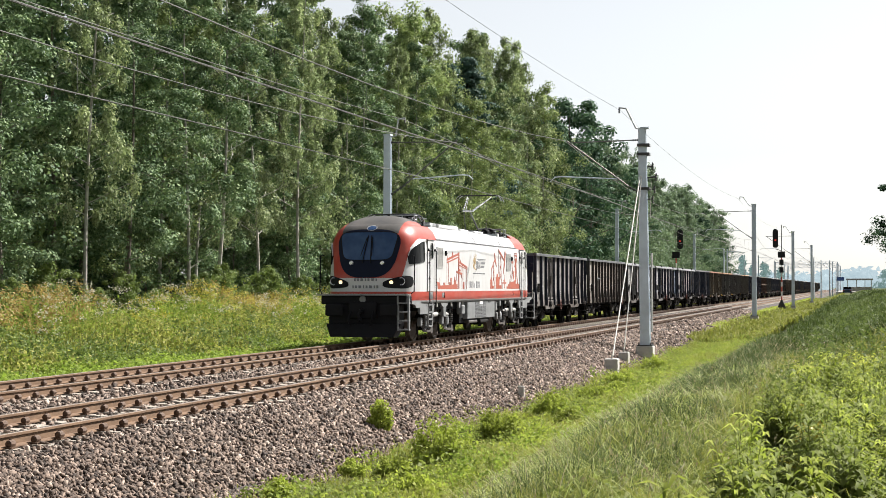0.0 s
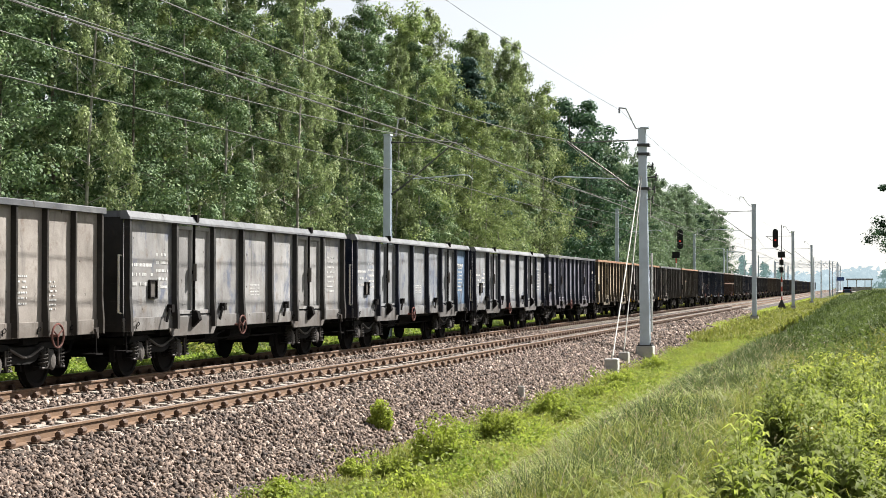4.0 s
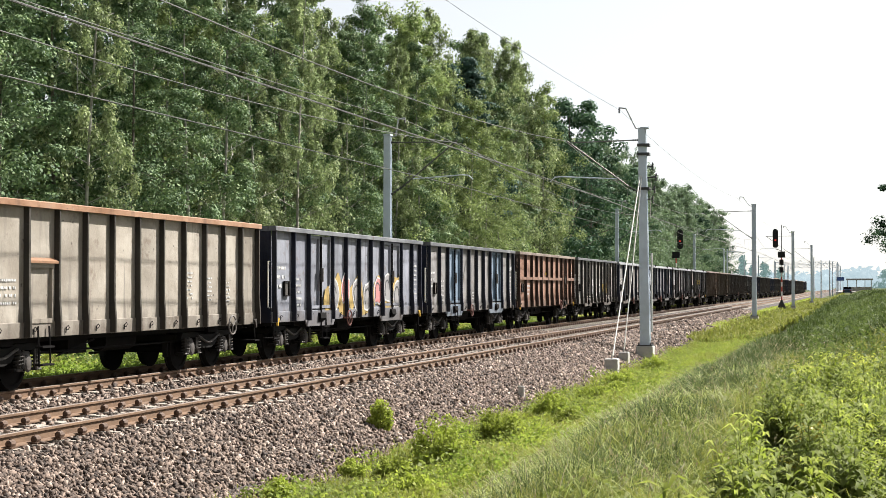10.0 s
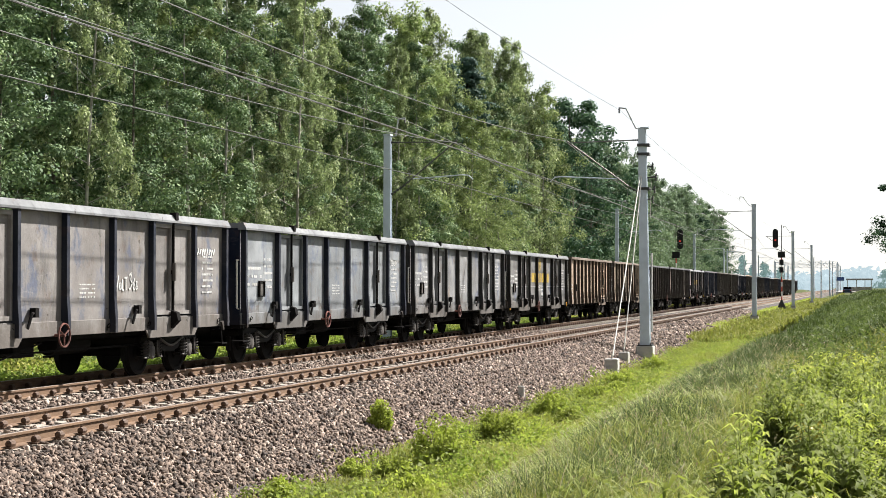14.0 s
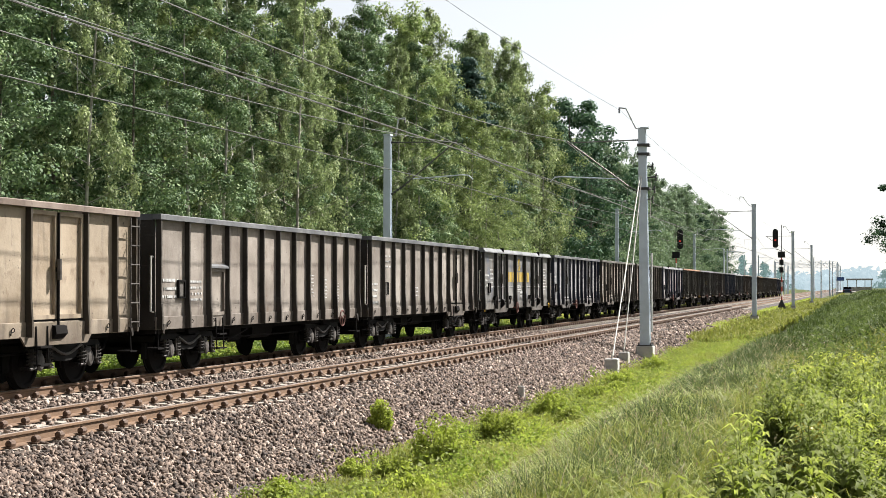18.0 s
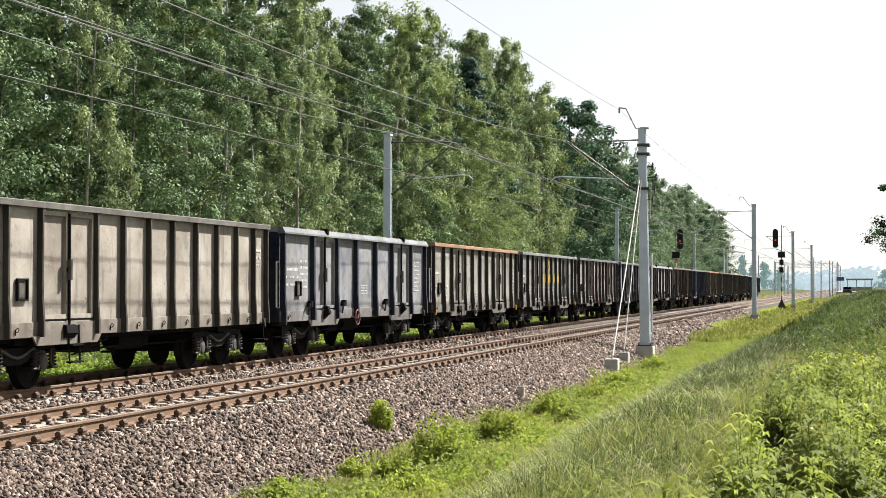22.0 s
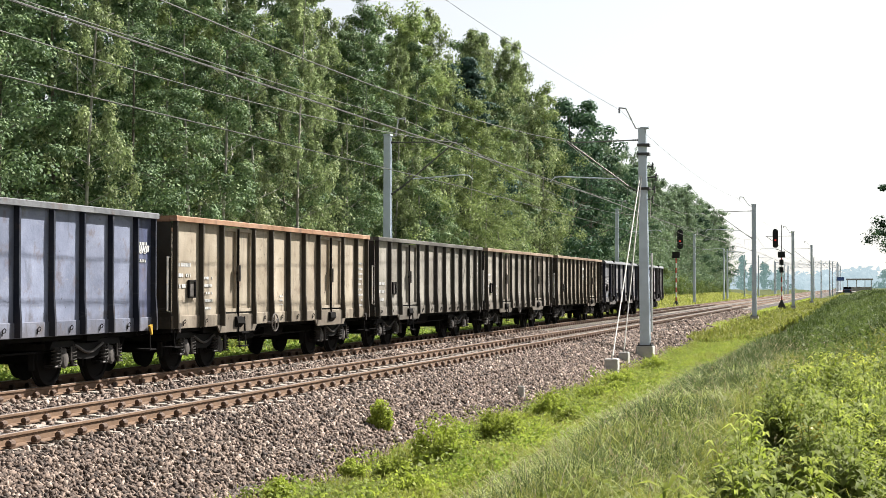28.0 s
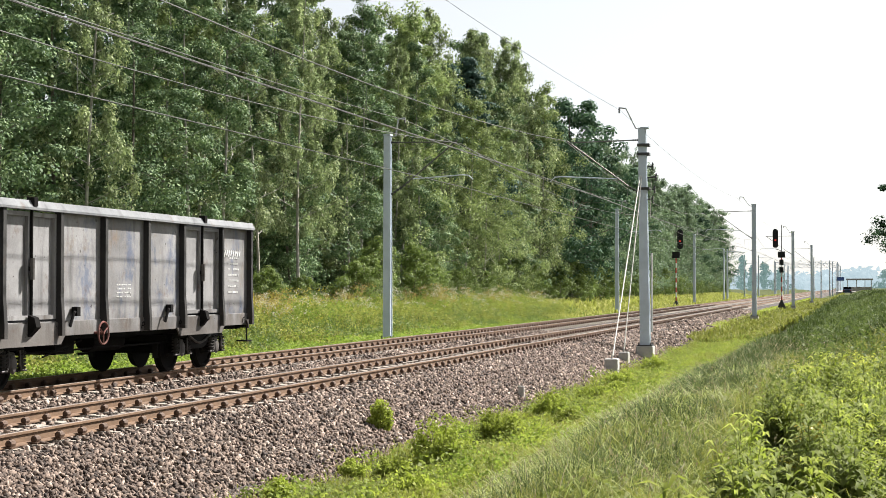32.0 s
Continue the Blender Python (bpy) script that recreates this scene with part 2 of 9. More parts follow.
M["pale_grass"] = leafy("pale arching grass", [(0.0, (0.20, 0.25, 0.07)), (0.5, (0.36, 0.40, 0.15)), (1.0, (0.55, 0.56, 0.30))], 0.4, 0.5, 0.5, 0.2)
M["fluff"] = leafy("white seed fluff", [(0.0, (0.30, 0.27, 0.22)), (0.5, (0.46, 0.43, 0.37)), (1.0, (0.62, 0.59, 0.53))], 0.3, 0.8, 0.6, 0.05)
# sunlight put into the leaf colour, raised towards yellow
M["sun_painted_weed"] = leafy("sunlit yellow-green weed leaves", [(0.0, (0.20, 0.22, 0.03)), (0.5, (0.40, 0.42, 0.07)), (1.0, (0.58, 0.58, 0.17))], 0.55, 0.6, 1.2, 0.1)
M["flower"] = leafy("yellow goldenrod flowers", [(0.0, (0.28, 0.24, 0.04)), (0.5, (0.46, 0.38, 0.06)), (1.0, (0.60, 0.50, 0.12))], 0.3)
M["seed"] = leafy("pale seed heads", [(0.0, (0.17, 0.14, 0.08)), (0.5, (0.28, 0.24, 0.15)), (1.0, (0.42, 0.38, 0.27))], 0.3, 0.6, 0.5, 0.1)

# ---- mesh helpers ----


def link_mesh(name, me, material, parent=None, label="", smooth=False):
    if material and not me.materials:
        me.materials.append(material)
    if smooth:
        me.polygons.foreach_set("use_smooth", [True] * len(me.polygons))
    ob = new(name, me)
    if parent:
        ob.parent = parent
    if label:
        ob["label"] = label
    return ob


def part(name, bm, material, parent=None, label="", smooth=False):
    """Links a bmesh as one mesh object under a thing or a part."""
    bmesh.ops.recalc_face_normals(bm, faces=bm.faces)
    me = bpy.data.meshes.new(name)
    bm.to_mesh(me)
    bm.free()
    return link_mesh(name, me, material, parent, label, smooth)


def empty(name, m=None, **tags):
    ob = new(name)
    ob.empty_display_size = 0.3
    if m is not None:
        ob.matrix_basis = m
    return tagged(ob, **tags)


def box(bm, x0, x1, y0, y1, z0, z1, bev=0.0):
    v = [bm.verts.new(c) for c in ((x0, y0, z0), (x1, y0, z0), (x1, y1, z0), (x0, y1, z0), (x0, y0, z1), (x1, y0, z1), (x1, y1, z1), (x0, y1, z1))]
    fs = [bm.faces.new([v[i] for i in q]) for q in ((3, 2, 1, 0), (4, 5, 6, 7), (0, 1, 5, 4), (1, 2, 6, 5), (2, 3, 7, 6), (3, 0, 4, 7))]
    if bev:
        es = list({e for f in fs for e in f.edges})
        bmesh.ops.bevel(bm, geom=es, offset=bev, segments=1, affect="EDGES", profile=0.5)
    return v


def prism(bm, pts, axis, a, b):
    """A flat outline of (u, v) pairs drawn out along an axis from a to b."""
    def at(u, v, w):
        return {"x": (w, u, v), "y": (u, w, v), "z": (u, v, w)}[axis]
    lo = [bm.verts.new(at(u, v, a)) for u, v in pts]
    hi = [bm.verts.new(at(u, v, b)) for u, v in pts]
    n = len(pts)
    bm.faces.new(lo)
    bm.faces.new(hi[::-1])
    for i in range(n):
        bm.faces.new((lo[i], hi[i], hi[(i + 1) % n], lo[(i + 1) % n]))


def rod(bm, p0, p1, r0, r1=None, seg=8, caps=True):
    """A round bar from p0 to p1."""
    p0, p1 = Vector(p0), Vector(p1)
    r1 = r0 if r1 is None else r1
    d = (p1 - p0).normalized()
    u = d.orthogonal().normalized()
    w = d.cross(u)
    rings = []
    for p, r in ((p0, r0), (p1, r1)):
        rings.append([bm.verts.new(p + (u * math.cos(2 * math.pi * i / seg) + w * math.sin(2 * math.pi * i / seg)) * r) for i in range(seg)])
    for i in range(seg):
        j = (i + 1) % seg
        bm.faces.new((rings[0][i], rings[0][j], rings[1][j], rings[1][i]))
    if caps:
        bm.faces.new(rings[0][::-1])
        bm.faces.new(rings[1])


def pipe(bm, pts, r, seg=6):
    """A bent round bar through the points, in one piece."""
    pts = [Vector(p) for p in pts]
    pts = [p for i, p in enumerate(pts) if i == 0 or (p - pts[i - 1]).length > 1e-5]
    closed = (pts[0] - pts[-1]).length < 1e-4
    if closed:
        pts = pts[:-1]
    n = len(pts)
    rings = []
    u = None
    for i, p in enumerate(pts):
        a = pts[i - 1] if i or closed else p
        b = pts[(i + 1) % n] if i < n - 1 or closed else p
        d = (b - a).normalized()
        u = d.orthogonal().normalized() if u is None else (u - d * u.dot(d)).normalized()
        w = d.cross(u)
        rings.append([bm.verts.new(p + (u * math.cos(2 * math.pi * k / seg) + w * math.sin(2 * math.pi * k / seg)) * r) for k in range(seg)])
    for a, b in zip(rings, rings[1:] + ([rings[0]] if closed else [])):
        for k in range(seg):
            m = (k + 1) % seg
            bm.faces.new((a[k], a[m], b[m], b[k]))
    if not closed:
        bm.faces.new(rings[0][::-1])
        bm.faces.new(rings[-1])


def lathe(bm, profile, axis="x", seg=24, at=(0, 0, 0)):
    """A turned body: profile of (along, radius) pairs round an axis."""
    at = Vector(at)
    rings = []
    for a, r in profile:
        ring = []
        for i in range(seg):
            c, s = math.cos(2 * math.pi * i / seg) * r, math.sin(2 * math.pi * i / seg) * r
            ring.append(bm.verts.new(at + Vector({"x": (a, c, s), "y": (c, a, s), "z": (c, s, a)}[axis])))
        rings.append(ring)
    for p, q in zip(rings, rings[1:]):
        for i in range(seg):
            j = (i + 1) % seg
            bm.faces.new((p[i], p[j], q[j], q[i]))
    bm.faces.new(rings[0][::-1])
    bm.faces.new(rings[-1])


def torus(bm, c, axis, R, r, seg=20, sides=6):
    pts = []
    for i in range(seg + 1):
        a = 2 * math.pi * i / seg
        u, v = math.cos(a) * R, math.sin(a) * R
        pts.append(Vector(c) + Vector({"x": (0, u, v), "y": (u, 0, v), "z": (u, v, 0)}[axis]))
    pipe(bm, pts, r, sides)


def quick_mesh(name, verts, faces):
    """A mesh from numpy arrays of places and of four- or three-cornered faces."""
    me = bpy.data.meshes.new(name)
    verts = np.asarray(verts, dtype=np.float32)
    groups = [np.asarray(f, dtype=np.int32) for f in faces if len(f)]
    me.vertices.add(len(verts))
    me.vertices.foreach_set("co", verts.ravel())
    loops = np.concatenate([g.ravel() for g in groups])
    sizes = np.concatenate([np.full(len(g), g.shape[1], dtype=np.int32) for g in groups])
    me.loops.add(len(loops))
    me.loops.foreach_set("vertex_index", loops)
    me.polygons.add(len(sizes))
    me.polygons.foreach_set("loop_start", np.concatenate([[0], np.cumsum(sizes)[:-1]]).astype(np.int32))
    me.polygons.foreach_set("loop_total", sizes)
    me.update(calc_edges=True)
    return me


rng = np.random.default_rng(7)
TRACK_FAR = -4.02            # the centre of the far track; the near one lies at x = 0
TREE_X = -20.0


def smooth_step(a, b, x):
    t = np.clip((x - a) / (b - a), 0, 1)
    return t * t * (3 - 2 * t)


def ground_z(x, y):
    """Height of the ground: meadow, track bed, ditch, bank."""
    x, y = np.asarray(x, float), np.asarray(y, float)
    left = -0.45 - 0.45 * smooth_step(-6.2, -8.0, x) + 1.1 * smooth_step(-9.5, -19, x)
    z = np.where(x < -6.2, left, -0.45)
    foot = -0.95 + 0.12 * smooth_step(30, 120, y)
    slope = -0.24 + (foot + 0.24) * np.clip((x - 1.55) / 1.75, 0, 1)
    z = np.where(x > 1.55, slope - 0.03, z)
    ditch = foot - 0.12 * np.sin(np.clip((x - 3.3) / 2.0, 0, 1) * math.pi)
    z = np.where(x > 3.3, ditch, z)
    wob = 0.35 * np.sin(y * 0.21) + 0.2 * np.sin(y * 0.53 + 1)
    bank = foot + 1.05 * (0.25 * smooth_step(5.1, 8.9, x) + 0.75 * smooth_step(6.3 + wob * 0.4, 8.5 + wob * 0.4, x)) + 0.75 * smooth_step(9.5, 12.3, x) * smooth_step(12, 34, y)
    z = np.where(x > 5.1, bank, z)
    lump = 0.05 * np.sin(x * 1.7 + y * 0.6) * np.sin(y * 0.9 - x * 0.4)
    z = z + np.where((x > 3.4) | (x < -7), lump, 0.0)
    return z

# ---- ground and track bed ----


def build_ground():
    xs = np.unique(np.concatenate([np.linspace(-2600, -60, 12), np.linspace(-60, -24, 13), np.linspace(-24, -6.2, 24), [-6.15], np.linspace(-5.9, 1.5, 6), np.linspace(1.55, 16, 60), np.linspace(17, 60, 14), np.linspace(80, 2600, 12)]))
    ys = np.unique(np.concatenate([np.linspace(-600, -10, 10), np.linspace(-8, 80, 120), np.linspace(82, 260, 60), np.linspace(270, 700, 30), np.linspace(800, 4600, 14)]))
    gx, gy = np.meshgrid(xs, ys)
    gz = ground_z(gx, gy)
    gz = np.where(np.abs(gx) > 60, 0.0, gz)
    n, m = len(xs), len(ys)
    idx = np.arange(n * m).reshape(m, n)
    quads = np.stack([idx[:-1, :-1], idx[:-1, 1:], idx[1:, 1:], idx[1:, :-1]], -1).reshape(-1, 4)
    me = quick_mesh("ground", np.stack([gx, gy, gz], -1).reshape(-1, 3), [quads])
    ob = link_mesh("ground", me, M["soil"], smooth=True)
    tagged(ob, "green grassy ground with a ditch and a low bank beside the railway", "ground", kind="structure")
    # ballast bed of both tracks, with its near shoulder
    prof = [(-6.35, -0.42), (-5.75, -0.235), (-1.2, -0.235), (1.5, -0.235), (1.95, -0.36), (2.5, -0.60), (3.0, -0.82), (3.35, -1.02)]
    ys = np.concatenate([np.linspace(-30, 90, 161), np.linspace(95, 700, 40), [1400]])
    v = []
    for y in ys:
        lift = 0.12 * float(smooth_step(30, 120, y))
        for i, (x, z) in enumerate(prof):
            w = 0.05 * noise.noise(Vector((x * 1.5, y * 0.8, 3.0))) if i > 3 else 0.0
            v.append((x + w * 2, y, z + (lift * (i - 3) / 4 if i > 3 else 0) + w * 0.5))
    n = len(prof)
    idx = np.arange(len(ys) * n).reshape(-1, n)
    quads = np.stack([idx[:-1, :-1], idx[:-1, 1:], idx[1:, 1:], idx[1:, :-1]], -1).reshape(-1, 4)
    bed = link_mesh("track_bed", quick_mesh("track_bed", v, [quads]), M["bed"])
    tagged(bed, "crushed grey-brown stone ballast bed with a sloping shoulder", "ballast", kind="structure")
    return ob, bed


ground, track_bed = build_ground()


def rail_mesh(y0, y1):
    bm = bmesh.new()
    half = [(0.075, -0.172), (0.075, -0.158), (0.012, -0.138), (0.010, -0.05), (0.036, -0.038), (0.036, -0.010), (0.026, 0.0)]
    pts = half + [(-x, z) for x, z in half[::-1]]
    cuts = [y0 + (y1 - y0) * i / 10 for i in range(11)]
    for a, b in zip(cuts, cuts[1:]):
        prism(bm, pts, "y", a, b)
    bmesh.ops.recalc_face_normals(bm, faces=bm.faces)
    me = bpy.data.meshes.new("rail")
    bm.to_mesh(me)
    bm.free()
    me.materials.append(M["rail"])
    return me


def build_tracks():
    rail_me = rail_mesh(-40, 1500)
    # one sleeper, with the seats for both rails
    bm = bmesh.new()
    prism(bm, [(-1.28, -0.36), (1.28, -0.36), (1.27, -0.19), (1.05, -0.172), (0.45, -0.172), (0.25, -0.2), (-0.25, -0.2), (-0.45, -0.172), (-1.05, -0.172), (-1.27, -0.19)], "y", -0.115, 0.115)
    sl = bpy.data.meshes.new("sleeper")
    bmesh.ops.recalc_face_normals(bm, faces=bm.faces)
    bm.to_mesh(sl)
    sl.materials.append(M["sleeper"])
    # a coiled clip on its plate beside the rail foot
    bm2 = bmesh.new()
    box(bm2, -0.05, 0.06, -0.075, 0.075, -0.176, -0.148)
    lathe(bm2, [(-0.062, 0.020), (-0.055, 0.044), (-0.018, 0.050), (0.018, 0.050), (0.055, 0.044), (0.062, 0.020)], "y", 9, (0.005, 0, -0.112))
    lathe(bm2, [(-0.075, 0.020), (-0.055, 0.018)], "z", 6)
    fa = bpy.data.meshes.new("rail_fastener")
    bmesh.ops.recalc_face_normals(bm2, faces=bm2.faces)
    bm2.to_mesh(fa)
    fa.materials.append(M["fastener"])
    pitch, phase = 0.6, 17.53
    for name, x0, label in (("railway_track", 0.0, "straight track of rusty brown rails on pale concrete sleepers"), ("railway_track", TRACK_FAR, "straight track of rusty brown rails on concrete sleepers under a train")):
        tr = empty(name, pose(x0, 0, 0), label=label, category="railway track", kind="structure")
        for s in (-0.7525, 0.7525):
            r = link_mesh("rail", rail_me, None, tr)
            r.location = (s, 0, 0)
        i0 = -8 if x0 == 0 else 10
        for i in range(i0, i0 + 150):
            ob = link_mesh("sleeper", sl, None, tr)
            ob.location = (0.01 * math.sin(i * 12.9), phase + pitch * i, 0)
            ob.rotation_euler = (0, 0, 0.008 * math.sin(i * 78.2))
        k = 0
        for i in range(i0, i0 + 150):
            for s in (-0.7525, 0.7525):
                ob = link_mesh("rail_fastener", fa, None, tr)
                ob.location = (s + 0.105, phase + pitch * i, 0)
                k += 1
        # the rest, joined
        verts, faces = [], []
        for me, spots in ((sl, [(0.0, phase + pitch * i, 0.0) for i in list(range(-60, i0)) + list(range(i0 + 150, 900))]),
                          (fa, [(s + o, phase + pitch * i, r) for i in range(i0, i0 + 150) for s, o, r in ((-0.7525, -0.105, 1), (0.7525, -0.105, 1))] + [(s + 0.105, phase + pitch * i, 0) for i in range(i0 + 150, i0 + 230) for s in (-0.7525, 0.7525)])):
            co = np.array([v.co for v in me.vertices])
            vs, tris, quads = [], [], []
            off = 0
            me.calc_loop_triangles()
            tri = np.array([t.vertices for t in me.loop_triangles])
            for x, y, r in spots:
                c = co * (np.array([-1, 1, 1]) if r == 1 else 1)
                vs.append(c + np.array([x, y, 0]))
                tris.append(tri + off)
                off += len(co)
            m2 = quick_mesh(me.name + "_row", np.concatenate(vs), [np.concatenate(tris)])
            ob = link_mesh("distant_sleepers" if me is sl else "distant_fasteners", m2, me.materials[0], tr)
            ob["kind"] = "stuff"


M["fastener"] = plain("oily rusted fastener steel", (0.095, 0.055, 0.034), 0.6, 0.0, 0.5, 20)
build_tracks()

# ---- the train ----
PITCH = 13.94                # from wagon to wagon over the couplings
HALF = 6.46                  # half the body's length
FLOOR, SOLE, TOP = 1.16, 0.91, 3.20
PANEL_X, STAKE_X = 1.335, 1.45


def wheelset(parent, y, r, dark=True, label=""):
    """An axle with two wheels, which turns about its own middle."""
    bm = bmesh.new()
    for s in (-1, 1):
        lathe(bm, [(s * 0.68, r + 0.028), (s * 0.71, r + 0.028), (s * 0.715, r), (s * 0.815, r - 0.008), (s * 0.815, r - 0.07), (s * 0.78, r - 0.09), (s * 0.77, 0.17), (s * 0.82, 0.15), (s * 0.82, 0.09), (s * 1.02, 0.07)], "x", 20)
    rod(bm, (-0.7, 0, 0), (0.7, 0, 0), 0.09, 0.09, 12)
    ob = part("wheelset", bm, M["black"] if dark else M["wheel"], parent, label)
    ob.location = (0, y, r)
    return ob


SPRING = {}


def spring_mesh():
    if not SPRING:
        bm = bmesh.new()
        rod(bm, (0, 0, 0.385), (0, 0, 0.70), 0.045, None, 6, False)
        pipe(bm, [(0.08 * math.cos(j * math.pi / 4), 0.08 * math.sin(j * math.pi / 4), 0.40 + 0.0078 * j) for j in range(37)], 0.016, 4)
        bmesh.ops.recalc_face_normals(bm, faces=bm.faces)
        me = bpy.data.meshes.new("spring")
        bm.to_mesh(me)
        bm.free()
        me.materials.append(M["spring"])
        SPRING[0] = me
    return SPRING[0]


def freight_bogie(wagon, yc):
    bg_ = part("bogie", bogie_mesh(), M["bogie"], wagon, "black welded bogie frame with coil springs")
    bg_.location = (0, yc, 0)
    for dy in (-0.9, 0.9):
        for off in (-0.29, 0.29):
            sp = link_mesh("spring", spring_mesh(), None, bg_)
            sp.location = (1.09, dy + off, 0)
        # axle box with its oval cover, and the yoke that guides it
        bm = bmesh.new()
        box(bm, 0.0, 0.09, -0.13, 0.13, -0.14, 0.20, 0.02)
        lathe(bm, [(0.08, 0.125), (0.12, 0.12), (0.145, 0.09), (0.155, 0.03)], "x", 14)
        for v in bm.verts:
            if v.co.x > 0.1:
                v.co.z *= 1.35
        ax = part("axle_box", bm, M["bogie_fitting"], bg_)
        ax.location = (0.99, dy, 0.47)
        bm = bmesh.new()
        pipe(bm, [(1.13, dy - 0.19, 0.70), (1.14, dy - 0.18, 0.46), (1.14, dy - 0.24, 0.37), (1.13, dy - 0.40, 0.36)], 0.02, 5)
        part("axle_guide", bm, M["bogie_fitting"], bg_)
        bm = bmesh.new()
        pipe(bm, [(1.13, dy + 0.19, 0.70), (1.14, dy + 0.18, 0.46), (1.14, dy + 0.24, 0.37), (1.13, dy + 0.40, 0.36)], 0.02, 5)
        part("axle_guide", bm, M["bogie_fitting"], bg_)
    bm = bmesh.new()
    pipe(bm, [(1.11, -0.56 + 1.12 * i / 8, 0.72 - 0.15 * math.sin(math.pi * i / 8) ** 1.4) for i in range(9)], 0.026, 6)
    part("bolster_bow", bm, M["bogie_fitting"], bg_, "sagging steel bow, paled as if lit")
    for dy in (-0.9, 0.9):
        ws = wheelset(wagon, yc + dy, 0.46)
        WHEELS.setdefault(wagon.name, []).append(ws)
    return bg_


def bogie_mesh():
    bm = bmesh.new()
    for s in (-1, 1):
        x0, x1 = (0.93, 1.07) if s > 0 else (-1.07, -0.93)
        side = [(-1.38, 0.66), (-1.28, 0.80), (-0.55, 0.80), (-0.36, 0.74), (0.36, 0.74), (0.55, 0.80), (1.28, 0.80), (1.38, 0.66), (1.2, 0.69), (0.62, 0.69), (0.42, 0.50), (0.2, 0.45), (-0.2, 0.45), (-0.42, 0.50), (-0.62, 0.69), (-1.2, 0.69)]
        prism(bm, side, "x", x0, x1)
        for dy in (-0.9, 0.9):
            box(bm, x0, x1 + (0.02 if s > 0 else 0), dy - 0.42, dy + 0.42, 0.34, 0.385)
            for o in (-0.46, 0.46):          # brake shoes against the wheels
                prism(bm, [(dy + o - 0.05, 0.30), (dy + o + 0.05, 0.30), (dy + o + 0.04, 0.62), (dy + o - 0.04, 0.62)], "x", s * 0.72 - 0.05, s * 0.72 + 0.05)
    box(bm, -0.93, 0.93, -0.2, 0.2, 0.5, 0.78)
    for y in (-1.32, 1.32):
        box(bm, -0.95, 0.95, y - 0.05, y + 0.05, 0.64, 0.76)
    return bm


def panel_mesh(name, y0, y1, z0, z1, bulge, seed, mat_):
    """One side sheet, pressed out and dented by use, with a real thickness."""
    r = random.Random(seed)
    ny, nz = max(4, int((y1 - y0) / 0.2)), 9
    dents = [(r.uniform(y0, y1), r.uniform(z0 + 0.2, z1), r.uniform(0.10, 0.35), r.uniform(-0.016, 0.0)) for _ in range(7)]
    front, back = [], []
    for j in range(nz + 1):
        for i in range(ny + 1):
            y, z = y0 + (y1 - y0) * i / ny, z0 + (z1 - z0) * j / nz
            w = math.sin(math.pi * i / ny) ** 0.7 * math.sin(math.pi * j / nz) ** 0.7 * bulge
            edge = min(1.0, 4 * min(i, ny - i) / ny) * min(1.0, 4 * min(j, nz - j) / nz)
            for dy, dz, dr, dd in dents:
                w += dd * edge * math.exp(-((y - dy) ** 2 + (z - dz) ** 2) / dr ** 2)
            front.append((PANEL_X + w, y, z))
            back.append((PANEL_X - 0.012 + w, y, z))
    n = ny + 1
    idx = np.arange((nz + 1) * n).reshape(nz + 1, n)
    q = np.stack([idx[:-1, :-1], idx[:-1, 1:], idx[1:, 1:], idx[1:, :-1]], -1).reshape(-1, 4)
    q2 = q[:, ::-1] + (nz + 1) * n
    me = quick_mesh(name, front + back, [np.concatenate([q, q2])])
    me.materials.append(mat_)
    me.polygons.foreach_set("use_smooth", [True] * len(me.polygons))
    return me


def stake_mesh(z0, z1, wide, deep, flare):
    """A T-shaped post: a web on the sheet with a flange on it, deeper towards its foot."""
    bm = bmesh.new()
    x0, x1 = PANEL_X - 0.01, PANEL_X + deep
    for hw, grow in ((wide * 0.5, 0.0), (wide * 0.22, 1.0)):
        if grow:
            outline = [(x0, z0), (x1 + flare - 0.015, z0), (x1 + flare - 0.015, z0 + 0.25), (x1 - 0.015, z0 + 0.66), (x1 - 0.015, z1), (x0, z1)]
        else:
            outline = [(x1 + flare - 0.016, z0), (x1 + flare, z0), (x1 + flare, z0 + 0.25), (x1, z0 + 0.66), (x1, z1), (x1 - 0.016, z1), (x1 - 0.016, z0 + 0.66), (x1 + flare - 0.016, z0 + 0.25)]
        prism(bm, outline, "y", -hw, hw)
    return bm


def door_leaf(wagon, y0, y1, z0, z1, cross=False):
    """One leaf of a side door: a sheet in a raised frame, with hinges."""
    bm = bmesh.new()
    x0 = PANEL_X - 0.005
    box(bm, x0 - 0.035, x0 - 0.015, y0 + 0.03, y1 - 0.03, z0 + 0.03, z1 - 0.03)
    leaf = part("door", bm, M["wagon"], wagon)
    bm = bmesh.new()
    f, d = 0.075, 0.075
    x0 -= 0.03
    for a, b, c, e in ((y0 + 0.012, y0 + f, z0, z1), (y1 - f, y1 - 0.012, z0, z1), (y0 + f, y1 - f, z0, z0 + f), (y0 + f, y1 - f, z1 - f, z1)):
        box(bm, x0, x0 + d, a, b, c, e)
    if cross:
        for k in ((1, 2, 3) if y1 - y0 > 0.9 else (2,)):
            zz = z0 + (z1 - z0) * k / 4
            box(bm, x0, x0 + 0.045, y0 + f, y1 - f, zz - 0.035, zz + 0.035)
    part("door_frame", bm, M["wagon"], leaf)
    return leaf


